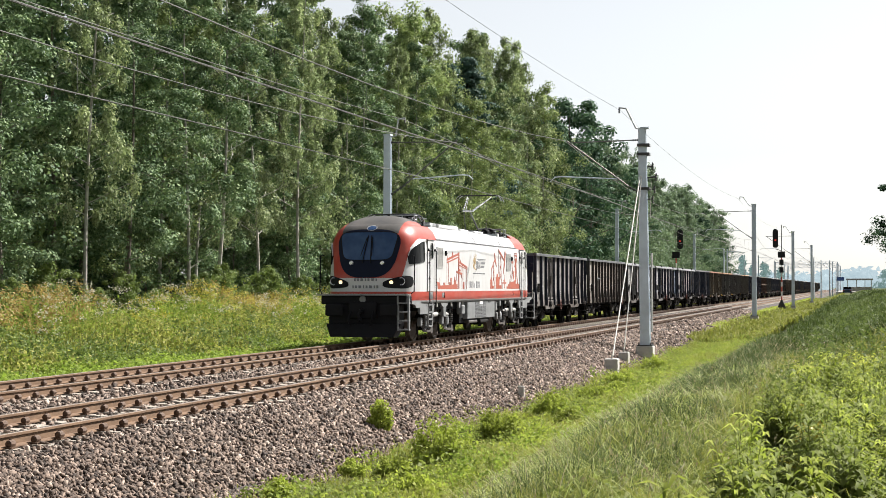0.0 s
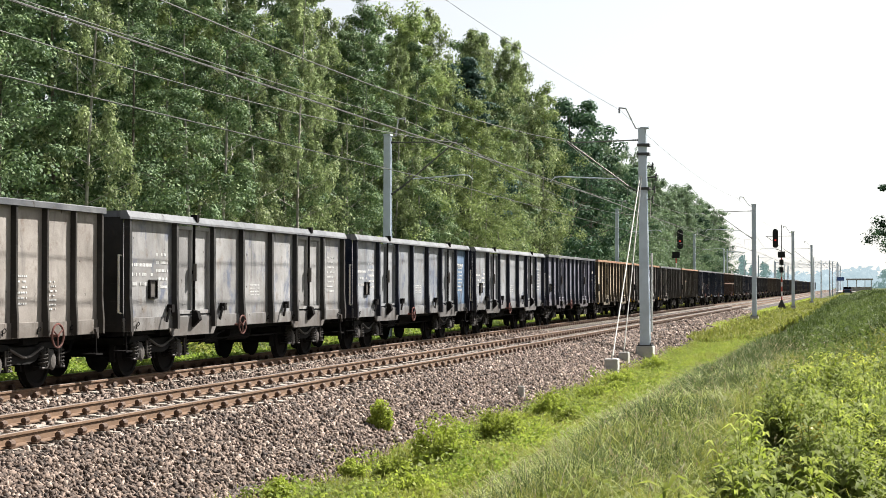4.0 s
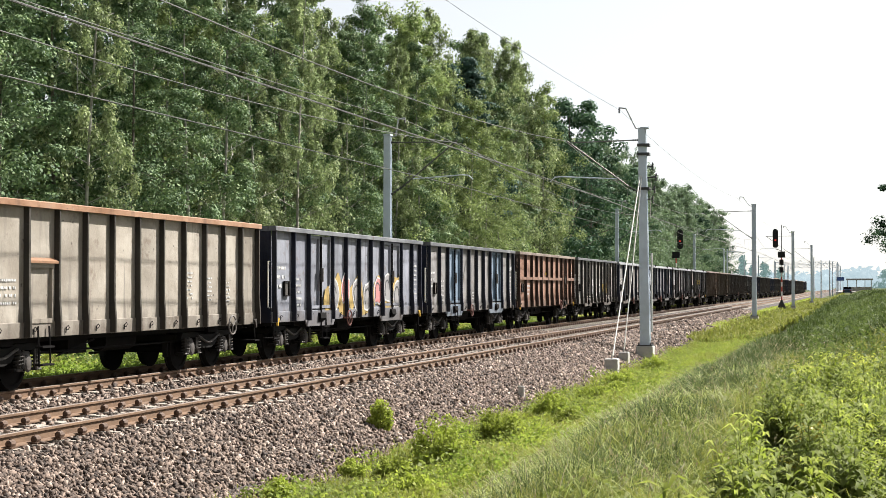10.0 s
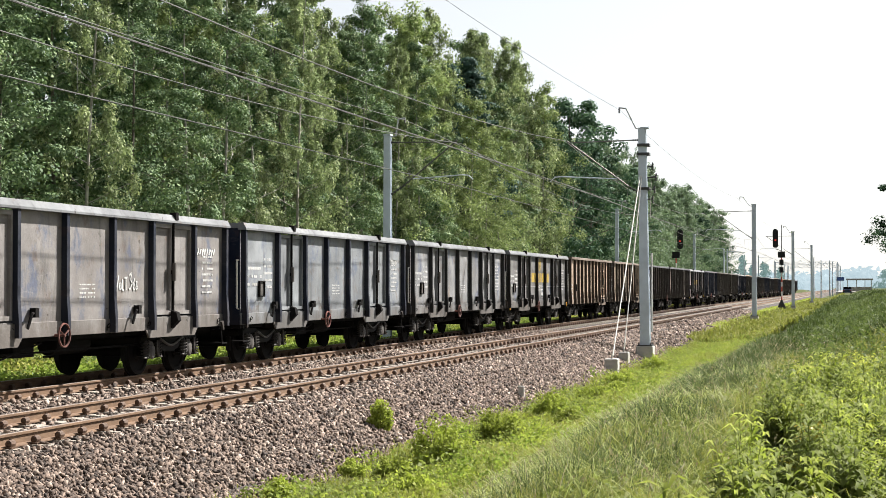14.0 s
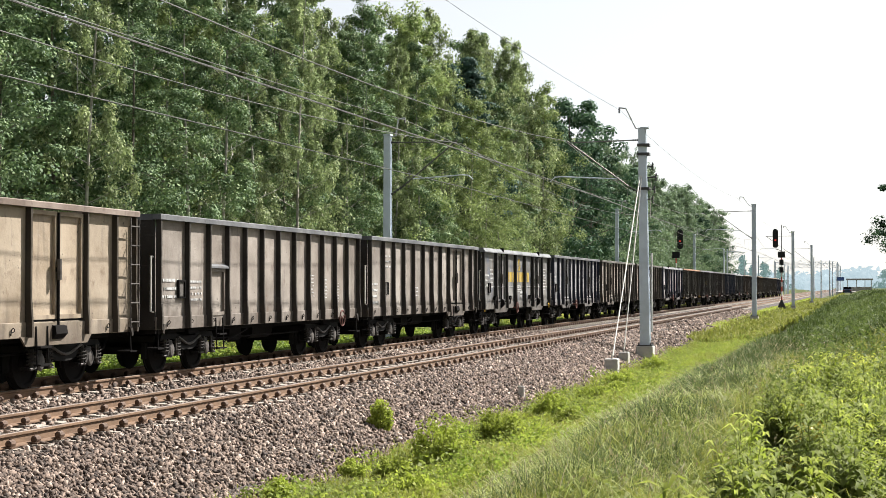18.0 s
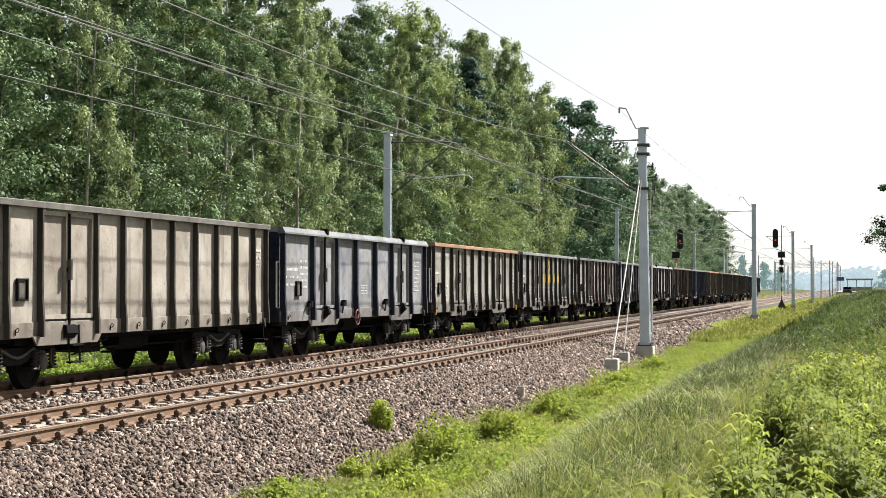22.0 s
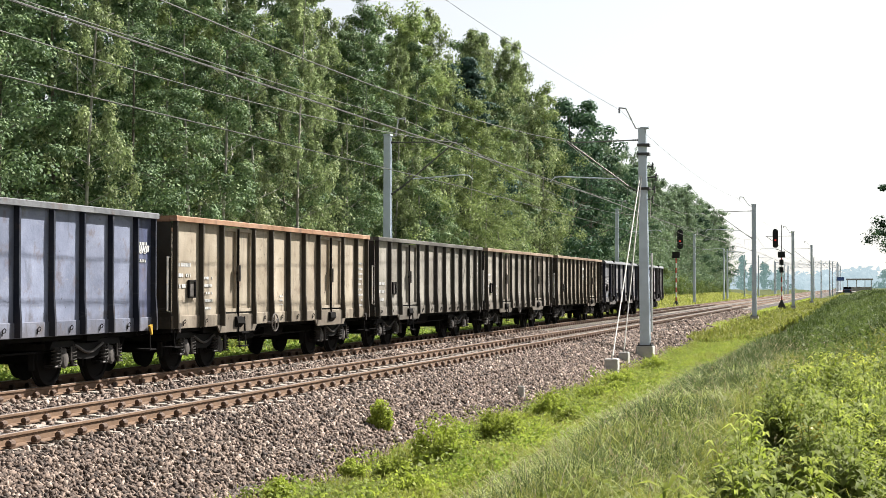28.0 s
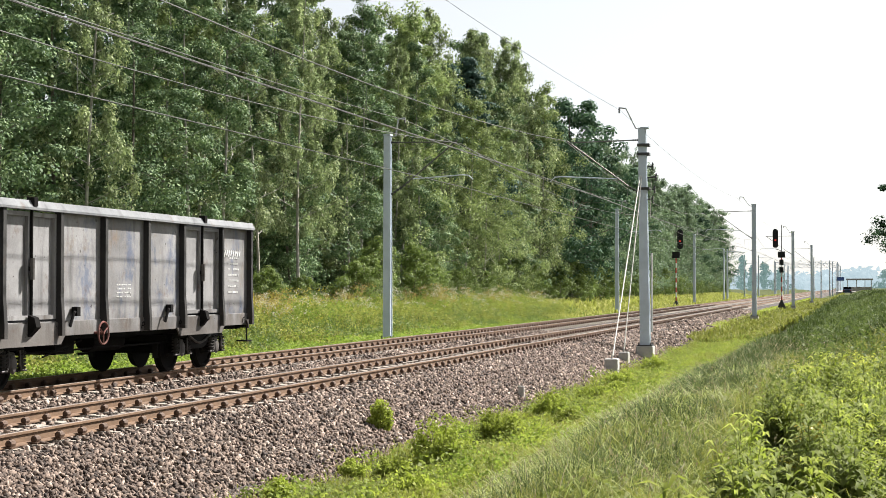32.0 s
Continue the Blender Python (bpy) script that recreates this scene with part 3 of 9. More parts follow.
def side_fittings(wagon, kind, doors, wheel_y, ladder_y, plate_y, lever_y, end_ladder):
    def put(name, bm, mat_, label=""):
        return part(name, bm, mat_, wagon, label)
    # lock bars in the middle of each pair of leaves
    for y0, y1 in doors:
        ym = (y0 + y1) / 2
        bm = bmesh.new()
        rod(bm, (1.40, ym, SOLE + 0.12), (1.40, ym, TOP - 0.16 if kind != "short" else TOP + 0.0), 0.026, None, 8)
        box(bm, 1.385, 1.42, ym - 0.07, ym + 0.07, 2.02, 2.10)
        if kind == "short":
            box(bm, 1.36, 1.50, ym - 0.09, ym + 0.03, TOP - 0.10, TOP + 0.05)
            prism(bm, [(1.40, SOLE + 0.02), (1.56, SOLE + 0.18), (1.52, SOLE + 0.34), (1.40, SOLE + 0.38)], "y", ym - 0.11, ym + 0.04)
        else:
            prism(bm, [(1.38, SOLE - 0.06), (1.48, SOLE + 0.05), (1.46, SOLE + 0.18), (1.38, SOLE + 0.2)], "y", ym - 0.2, ym + 0.2)
        lb = put("lock_bar", bm, M["black"])
        bm = bmesh.new()
        rod(bm, (1.445, ym - 0.05, 1.88), (1.445, ym - 0.05, 2.24), 0.042, None, 8)
        part("lock_cover", bm, M["bogie_fitting"], lb)
        # the sill under the doors, deeper than the rail, worn to rust
        bm = bmesh.new()
        prism(bm, [(y0 - 0.28, SOLE + 0.02), (y0 - 0.12, SOLE - 0.14), (y1 + 0.12, SOLE - 0.14), (y1 + 0.28, SOLE + 0.02), (y1 + 0.02, SOLE + 0.02), (y1 + 0.02, SOLE + 0.24), (y0 - 0.02, SOLE + 0.24), (y0 - 0.02, SOLE + 0.02)], "x", PANEL_X + 0.024, PANEL_X + 0.06)
        put("door_sill", bm, M["wagon"])
    # rope hooks under the floor line
    y = -HALF + 0.55
    while y < HALF:
        bm = bmesh.new()
        pipe(bm, [(1.372, y - 0.05, SOLE + 0.05), (1.38, y - 0.045, SOLE + 0.15), (1.39, y, SOLE + 0.18), (1.39, y + 0.04, SOLE + 0.15), (1.385, y + 0.02, SOLE + 0.11), (1.37, y - 0.04, SOLE + 0.10)], 0.009, 4)
        put("rope_hook", bm, M["black"])
        y += 1.13 if kind != "short" else 1.72
    # brake hand wheel
    if wheel_y is not None:
        bm = bmesh.new()
        torus(bm, (1.54, wheel_y, 0.93), "x", 0.20, 0.018, 20, 6)
        for a in (30, 150, 270):
            c, s = math.cos(radians(a)) * 0.195, math.sin(radians(a)) * 0.195
            rod(bm, (1.54, wheel_y, 0.93), (1.54, wheel_y + c, 0.93 + s), 0.014, None, 5)
        rod(bm, (1.2, wheel_y, 0.93), (1.56, wheel_y, 0.93), 0.025, None, 8)
        put("hand_wheel", bm, M["rim"], "round brake hand wheel")
    if ladder_y is not None:
        bm = bmesh.new()
        for d in (-0.19, 0.19):
            rod(bm, (1.40, ladder_y + d, 1.1), (1.43, ladder_y + d, 0.42), 0.017, None, 5)
        for z in (0.45, 0.75):
            box(bm, 1.36, 1.50, ladder_y - 0.2, ladder_y + 0.2, z - 0.015, z + 0.015)
        put("step", bm, M["black"])
    if plate_y is not None:
        bm = bmesh.new()
        for u, v, p, q in ((-0.17, 0.17, 1.53, 1.56), (-0.17, 0.17, 1.87, 1.90), (-0.17, -0.135, 1.56, 1.87), (0.135, 0.17, 1.56, 1.87)):
            box(bm, 1.35, 1.40, plate_y + u, plate_y + v, p, q)
        pl = put("label_holder", bm, M["black"])
        bm = bmesh.new()
        box(bm, 1.352, 1.368, plate_y - 0.13, plate_y + 0.13, 1.57, 1.86)
        part("label_plate", bm, M["bogie_fitting"], pl)
    for y in lever_y:
        bm = bmesh.new()
        pipe(bm, [(1.41, y + 0.2, SOLE + 0.42), (1.47, y + 0.02, SOLE + 0.40), (1.47, y - 0.12, SOLE + 0.16)], 0.026, 6)
        box(bm, 1.36, 1.47, y + 0.14, y + 0.26, SOLE + 0.34, SOLE + 0.5)
        put("door_lever", bm, M["black"])
    # grab rails at the ends
    for y, sgn in ((-HALF, -1), (HALF, 1)):
        bm = bmesh.new()
        yy = y + sgn * 0.13
        pipe(bm, [(1.30, y, 2.35), (1.30, yy, 2.37), (1.30, yy, 1.28), (1.30, y, 1.26)], 0.022, 6)
        put("grab_rail", bm, M["yellow"] if sgn > 0 else M["guy"])
        bm = bmesh.new()
        pipe(bm, [(1.34, y - sgn * 0.1, SOLE), (1.36, y - sgn * 0.1, 0.55)], 0.018, 5)
        box(bm, 1.15, 1.42, y - sgn * 0.1 - 0.14, y - sgn * 0.1 + 0.14, 0.53, 0.56)
        put("foot_step", bm, M["black"])
        bm = bmesh.new()
        prism(bm, [(y - sgn * 0.30, SOLE + 0.10), (y - sgn * 0.18, SOLE + 0.12), (y - sgn * 0.15, SOLE - 0.06), (y - sgn * 0.20, SOLE - 0.08), (y - sgn * 0.24, SOLE + 0.02)], "x", 1.40, 1.44)
        put("tow_hook", bm, M["stake"])
    if end_ladder:
        bm = bmesh.new()
        for d in (0.0, 0.36):
            rod(bm, (1.5, HALF - 0.05 - d, 1.0), (1.5, HALF - 0.05 - d, 3.05), 0.014, None, 5)
        for k in range(6):
            rod(bm, (1.5, HALF - 0.41, 1.1 + k * 0.36), (1.5, HALF - 0.05, 1.1 + k * 0.36), 0.014, None, 5)
            rod(bm, (1.38, HALF - 0.23, 1.1 + k * 0.36), (1.5, HALF - 0.23, 1.1 + k * 0.36), 0.012, None, 4)
        put("ladder", bm, M["bogie_fitting"])


def marks(wagon, spots, mat_):
    """Rows of small bars: stencilled data that cannot be read."""
    r = random.Random(len(spots) * 7 + 1)
    for y0, y1, z0, z1, rows in spots:
        bm = bmesh.new()
        h = (z1 - z0) / rows
        for k in range(rows):
            z = z1 - h * (k + 0.8)
            y = y0
            while y < y1 - 0.03:
                w = r.uniform(0.02, 0.06)
                if r.random() < 0.8:
                    b = min(y + w, y1)
                    box(bm, PANEL_X + 0.004, PANEL_X + 0.014, y, b, z, z + h * 0.34)
                y += w + r.uniform(0.012, 0.03)
        ob = part("stencilled_data", bm, mat_, wagon, "rows of worn white stencilled marks")
        ob["kind"] = "stuff"


WHEELS = {}
KINDS = {
    "twin": dict(stakes=(-6.41, -5.10, -4.00, -2.16, -1.01, 0.14, 1.24, 2.34, 4.29, 5.49, 6.42), doors=((-3.96, -2.20), (2.38, 4.25)), wheel=-1.15, step=-2.9, plate=-5.55, lever=(), bulge=0.006, wide=0.055, deep=0.112, flare=0.03),
    "left": dict(stakes=(-6.41, -5.16, -4.06, -2.06, -0.96, 0.14, 1.24, 2.39, 3.49, 4.59, 5.64, 6.42), doors=((-4.02, -2.10),), wheel=None, step=-2.9, plate=-4.62, lever=(), bulge=0.006, wide=0.055, deep=0.112, flare=0.03),
    "right": dict(stakes=(-6.41, -5.12, -4.06, -3.0, -1.9, -0.76, 0.30, 1.38, 2.47, 4.47, 5.62, 6.42), doors=((2.51, 4.43),), wheel=None, step=2.9, plate=-4.75, lever=(), bulge=0.008, wide=0.055, deep=0.112, flare=0.03),
}
KINDS.update({
    "short": dict(stakes=(-6.40, -4.28, -2.38, -0.72, 1.08, 2.75, 4.75, 6.42), doors=((-4.24, -2.42), (2.79, 4.71)), wheel=-1.0, step=None, plate=-5.25, lever=(-4.7, -2.0, 1.9), bulge=0.012, wide=0.10, deep=0.125, flare=0.03),
    "hatch": dict(stakes=(-6.41, -5.05, -3.95, -2.92, -1.9, -0.85, 0.22, 1.3, 2.35, 3.4, 4.42, 5.42, 6.42), doors=(), wheel=4.6, step=-3.4, plate=-5.3, lever=(), bulge=0.006, wide=0.055, deep=0.112, flare=0.03),
    "rust": dict(stakes=(-6.41, -5.0, -3.75, -2.65, -1.6, -0.3, 0.85, 2.1, 3.25, 4.35, 5.45, 6.42), doors=((3.45, 4.30),), wheel=2.35, step=3.9, plate=-5.55, lever=(), bulge=0.01, wide=0.055, deep=0.112, flare=0.03),
})


KINDS["slab"] = KINDS["right"]       # the same body with plain door leaves


def build_wagon(kind, end_ladder=False):
    spec = KINDS[kind]
    w = empty("freight_wagon", category="freight wagon")
    w["kind_of_body"] = kind
    # floor, end walls, sole bars, lower and upper rails
    bm = bmesh.new()
    box(bm, -1.33, 1.33, -HALF + 0.02, HALF - 0.02, FLOOR - 0.06, FLOOR)
    box(bm, -0.3, 0.3, -HALF, HALF, 0.72, FLOOR - 0.06)
    for s in (-1, 1):
        box(bm, s * 1.05 - 0.07, s * 1.05 + 0.07, -HALF, HALF, 0.82, FLOOR - 0.06)
        box(bm, -1.2, 1.2, s * 4.3 - 0.25, s * 4.3 + 0.25, 0.78, 1.1)
        box(bm, -1.33, 1.33, s * (HALF - 0.1) - 0.1, s * (HALF - 0.1) + 0.1, 0.84, FLOOR - 0.06)
    part("underframe", bm, M["black"], w, "black steel underframe")
    bm = bmesh.new()
    rod(bm, (0.55, 0.2, 0.72), (0.55, 1.5, 0.72), 0.2, None, 12)
    box(bm, -0.75, -0.2, -0.8, -0.2, 0.5, 0.8)
    box(bm, 0.2, 0.9, -1.6, -0.9, 0.55, 0.85)
    rod(bm, (0.9, -3.2, 0.62), (0.9, 3.2, 0.62), 0.02, None, 5)
    rod(bm, (1.1, -1.0, 0.8), (1.1, -2.4, 0.55), 0.018, None, 5)
    part("brake_gear", bm, M["black"], w)
    for s in (-1, 1):
        bm = bmesh.new()
        box(bm, -1.32, 1.32, s * HALF - 0.03, s * HALF + 0.03, SOLE, TOP - 0.12)
        ew = part("end_wall", bm, M["stake"], w)
        for x in (-0.8, 0.0, 0.8):
            bm = bmesh.new()
            a, b = sorted((s * (HALF + 0.03), s * (HALF + 0.13)))
            box(bm, x - 0.05, x + 0.05, a, b, SOLE, TOP - 0.12)
            part("end_post", bm, M["stake"], ew)
    dz = TOP - 0.16 if kind == "short" else TOP - 0.11
    st = spec["stakes"]
    for turn in (0.0, math.pi):
        bm = bmesh.new()
        box(bm, PANEL_X - 0.02, PANEL_X + 0.022, -HALF, HALF, SOLE, SOLE + 0.26, 0.006)
        lr = part("lower_rail", bm, M["wagon"], w)
        bm = bmesh.new()
        if kind == "short":
            prism(bm, [(1.30, TOP - 0.16), (1.49, TOP - 0.16), (1.49, TOP - 0.12), (1.42, TOP), (1.30, TOP)], "y", -HALF - 0.06, HALF + 0.06)
        else:
            prism(bm, [(1.30, TOP - 0.11), (1.47, TOP - 0.11), (1.47, TOP - 0.015), (1.455, TOP), (1.30, TOP)], "y", -HALF - 0.05, HALF + 0.05)
        rm = part("side_rim", bm, M["rim"], w)
        for ob in (lr, rm):
            ob.rotation_euler = (0, 0, turn)
    post = None
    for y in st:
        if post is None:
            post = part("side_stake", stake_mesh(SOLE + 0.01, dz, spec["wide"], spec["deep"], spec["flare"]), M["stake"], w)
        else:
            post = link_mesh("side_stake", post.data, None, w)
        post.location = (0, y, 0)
    for a, b in zip(st, st[1:]):
        dd = [d for d in spec["doors"] if d[0] > a - 0.1 and d[1] < b + 0.1]
        y0, y1 = a + 0.012, b - 0.012
        if dd and dd[0][1] - dd[0][0] > 1.5:
            ym = (y0 + y1) / 2
            for u, v in ((y0 + 0.04, ym), (ym, y1 - 0.04)):
                door_leaf(w, u, v, SOLE + 0.30, dz - 0.03, cross=kind == "right" and end_ladder)
        elif dd:
            door_leaf(w, dd[0][0], dd[0][1], SOLE + 0.30, dz - 0.03, True)
            for u, v in ((y0, dd[0][0]), (dd[0][1], y1)):
                if v - u > 0.1:
                    link_mesh("side_panel", panel_mesh("side_panel", u, v, SOLE + 0.24, dz, 0.0, 3, M["wagon"]), None, w)
        elif kind == "hatch" and a < -3.5 < b:
            # a low hatch in a recess, with a hood over it
            link_mesh("side_panel", panel_mesh("side_panel", y0, y1, 2.22, dz, 0.0, 3, M["wagon"]), None, w)
            door_leaf(w, y0 + 0.05, y1 - 0.05, SOLE + 0.24, 2.16, False)
            bm = bmesh.new()
            prism(bm, [(PANEL_X - 0.01, 2.16), (PANEL_X + 0.10, 2.16), (PANEL_X + 0.10, 2.20), (PANEL_X - 0.01, 2.26)], "y", y0 + 0.02, y1 - 0.02)
            part("hatch_hood", bm, M["rim"], w)
        else:
            link_mesh("side_panel", panel_mesh("side_panel", y0, y1, SOLE + 0.24, dz, spec["bulge"], int(a * 31) + 78, M["scuffed"] if kind == "short" else M["wagon"]), None, w)
            if kind == "rust":
                bm = bmesh.new()
                box(bm, PANEL_X, PANEL_X + 0.10, y0, y1, 2.05, 2.17)
                part("middle_rail", bm, M["wagon"], w)
    side_fittings(w, kind, spec["doors"], spec["wheel"], spec["step"], spec["plate"], spec["lever"], end_ladder)
    # the other side, which never faces the line of sight: one ribbed wall
    bm = bmesh.new()
    box(bm, -PANEL_X - 0.02, -PANEL_X + 0.01, -HALF, HALF, SOLE, dz)
    for y in st:
        box(bm, -PANEL_X - spec["deep"], -PANEL_X - 0.02, -y - 0.03, -y + 0.03, SOLE, dz)
    part("ribbed_wall", bm, M["wagon"], w)
    for s in (-1, 1):
        bm = bmesh.new()
        a, b = (HALF - 0.02, HALF + 0.06) if s > 0 else (-HALF - 0.06, -HALF + 0.02)
        box(bm, -1.30, 1.30, a, b, TOP - 0.12, TOP - 0.004)
        part("end_rim", bm, M["rim"], w)
        for x in (-0.875, 0.875):
            bm = bmesh.new()
            rod(bm, (x, s * HALF, 1.04), (x, s * (HALF + 0.3), 1.04), 0.09, None, 10)
            lathe(bm, [(s * (HALF + 0.3), 0.1), (s * (HALF + 0.34), 0.24), (s * (HALF + 0.40), 0.25), (s * (HALF + 0.42), 0.16)], "y", 16, (x, 0, 1.04))
            part("buffer", bm, M["black"], w)
        bm = bmesh.new()
        rod(bm, (0, s * HALF, 0.98), (0, s * (HALF + 0.5), 0.95), 0.05, None, 8)
        torus(bm, (0, s * (HALF + 0.42), 0.85), "x", 0.13, 0.03, 10, 5)
        pipe(bm, [(0.35, s * HALF, 0.9), (0.33, s * (HALF + 0.22), 0.55), (0.25, s * (HALF + 0.45), 0.5)], 0.025, 6)
        part("coupling", bm, M["black"], w)
    for s in (-1, 1):
        freight_bogie(w, s * 4.3)
    d = {"twin": [(-6.2, -5.55, 1.7, 2.35, 3), (-4.95, -4.4, 1.25, 2.05, 5), (-0.35, -0.1, 1.3, 1.6, 3), (5.6, 6.2, 1.2, 2.5, 9)],
         "left": [(-6.2, -5.5, 1.3, 2.0, 3), (5.7, 6.2, 2.2, 2.7, 3)],
         "right": [(-6.2, -5.5, 1.25, 1.95, 4), (-4.95, -4.2, 2.3, 2.75, 3), (-1.75, -1.2, 1.45, 1.8, 3)],
         "slab": [(-4.95, -4.2, 1.5, 1.9, 3), (-1.75, -1.2, 1.45, 1.8, 3)],
         "short": [(-6.2, -5.2, 1.75, 2.3, 3), (-5.05, -4.5, 1.7, 2.5, 5), (-0.1, 0.5, 1.55, 1.85, 4), (5.3, 5.9, 1.6, 2.6, 8)],
         "hatch": [(-6.2, -5.4, 1.5, 2.0, 3), (-4.9, -4.2, 1.45, 1.95, 4), (2.5, 2.9, 1.5, 2.1, 7), (3.5, 3.9, 1.45, 2.0, 6), (4.5, 4.9, 1.35, 1.9, 7)],
         "rust": [(-4.7, -4.0, 1.4, 1.9, 3), (5.6, 6.2, 2.0, 2.5, 4)]}[kind]
    marks(w, d, M["white_mark"])
    return w


SLATE, STEEL, CHALK, SOOT = (70, 74, 80), (106, 112, 120), (128, 134, 141), (62, 60, 56)
ORANGE, DUSTY, FADED = (190, 128, 72), (132, 112, 98), (176, 140, 104)
NAVY_SHADE = (0.006, 0.011, 0.028)   # navy of end walls, darkened to carry their shade


def tone(rgb, k=1.0):
    """A linear paint colour from the everyday 0 to 255 values, a little greyed by dust."""
    lin = [(c / 255) ** 2.2 for c in rgb]
    grey = 0.25 * lin[0] + 0.65 * lin[1] + 0.1 * lin[2]
    gain = 0.47 * k * grey ** 0.407 / grey
    return tuple(gain * (grey + 0.68 * (c - grey)) for c in lin)


# kind, end ladder, body colour, rim colour, label
TRAIN = [
    ("twin", False, (112, 108, 108), SLATE, "dark grey dusty open coal wagon with two side doors"),
    ("hatch", False, (134, 126, 118), SLATE, "brown-grey ribbed open coal wagon with a low hatch"),
    ("short", False, (150, 150, 150), STEEL, "pale grey bulging open wagon with sloped rim"),
    ("short", False, (140, 146, 153), CHALK, "pale grey open wagon with one blue end panel"),
    ("short", False, (136, 141, 147), CHALK, "pale scuffed bulging open wagon with blue ends"),
    ("twin", False, (88, 90, 106), SLATE, "dark blue-grey ribbed open coal wagon"),
    ("twin", False, (184, 164, 124), ORANGE, "tan open coal wagon with rust-orange rim"),
    ("twin", False, (152, 153, 148), ORANGE, "grey-white open coal wagon with rust-orange rim"),
    ("left", False, (182, 176, 166), SLATE, "beige ribbed open coal wagon with one double door"),
    ("hatch", False, (180, 168, 148), ORANGE, "tan ribbed open coal wagon with rust-orange rim"),
    ("twin", False, (124, 130, 146), STEEL, "faded blue-grey open coal wagon with a sprayed picture"),
    ("twin", False, (122, 120, 120), SLATE, "blue-grey open coal wagon with a lighter blue door"),
    ("rust", False, (124, 84, 61), DUSTY, "rust-red open coal wagon with a middle rail"),
    ("twin", False, (125, 123, 118), SLATE, "dark grey open coal wagon with white sprayed letters"),
    ("short", False, (113, 109, 107), CHALK, "blue-grey bulging open wagon with sloped rim"),
    ("short", False, (106, 113, 119), CHALK, "grey bulging open wagon with a pale blue patch"),
    ("short", False, (110, 112, 115), CHALK, "grey bulging open wagon with sloped rim"),
    ("short", False, (76, 76, 76), STEEL, "black open wagon with yellow lettering"),
    ("right", True, (198, 164, 130), DUSTY, "rusty tan open wagon with a ladder at its end"),
    ("slab", True, (174, 152, 120), DUSTY, "dusty tan open wagon with a ladder at its end"),
    ("hatch", False, (126, 115, 104), SLATE, "dark brown ribbed open coal wagon with a low hatch"),
    ("right", False, (134, 124, 114), SLATE, "dark brown ribbed open coal wagon with one door"),
    ("short", False, (78, 78, 77), CHALK, "charcoal open wagon with yellow lettering"),
    ("twin", False, (136, 138, 144), SLATE, "dark blue-grey open coal wagon with two side doors"),
    ("left", False, (172, 162, 146), SOOT, "beige-brown ribbed open coal wagon"),
    ("left", False, (174, 163, 145), SOOT, "beige-brown ribbed open coal wagon"),
    ("short", False, (127, 130, 134), CHALK, "pale grey bulging open wagon with scuffs"),
    ("twin", False, (142, 139, 127), ORANGE, "grey-beige open coal wagon with rust-orange rim"),
    ("twin", False, (113, 112, 108), CHALK, "dark open coal wagon with yellow lettering"),
    ("twin", False, (140, 131, 126), SLATE, "dark grey-brown open coal wagon"),
    ("left", False, (112, 112, 119), SLATE, "blue-grey scuffed ribbed open coal wagon"),
    ("short", False, (110, 112, 117), CHALK, "grey bulging open wagon with sloped rim"),
    ("twin", False, (131, 116, 99), DUSTY, "brown open coal wagon with two side doors"),
    ("left", False, (104, 116, 146), STEEL, "faded blue ribbed open coal wagon with a lighter door"),
    ("twin", False, (200, 180, 146), ORANGE, "tan open coal wagon with rust-orange rim"),
    ("left", False, (148, 142, 128), SOOT, "beige ribbed open coal wagon with one double door"),
    ("twin", False, (150, 141, 125), FADED, "beige open coal wagon with faint orange rim"),
    ("slab", True, (152, 140, 117), FADED, "brown-beige open wagon with a ladder at its end"),
    ("short", False, (116, 117, 121), STEEL, "grey bulging open wagon with pale sloped rim"),
    ("short", False, (124, 124, 126), CHALK, "pale grey bulging last wagon with sloped rim"),
]
FIRST_Y = 66.2               # leading corner of the first wagon at the start
WAGONS = []


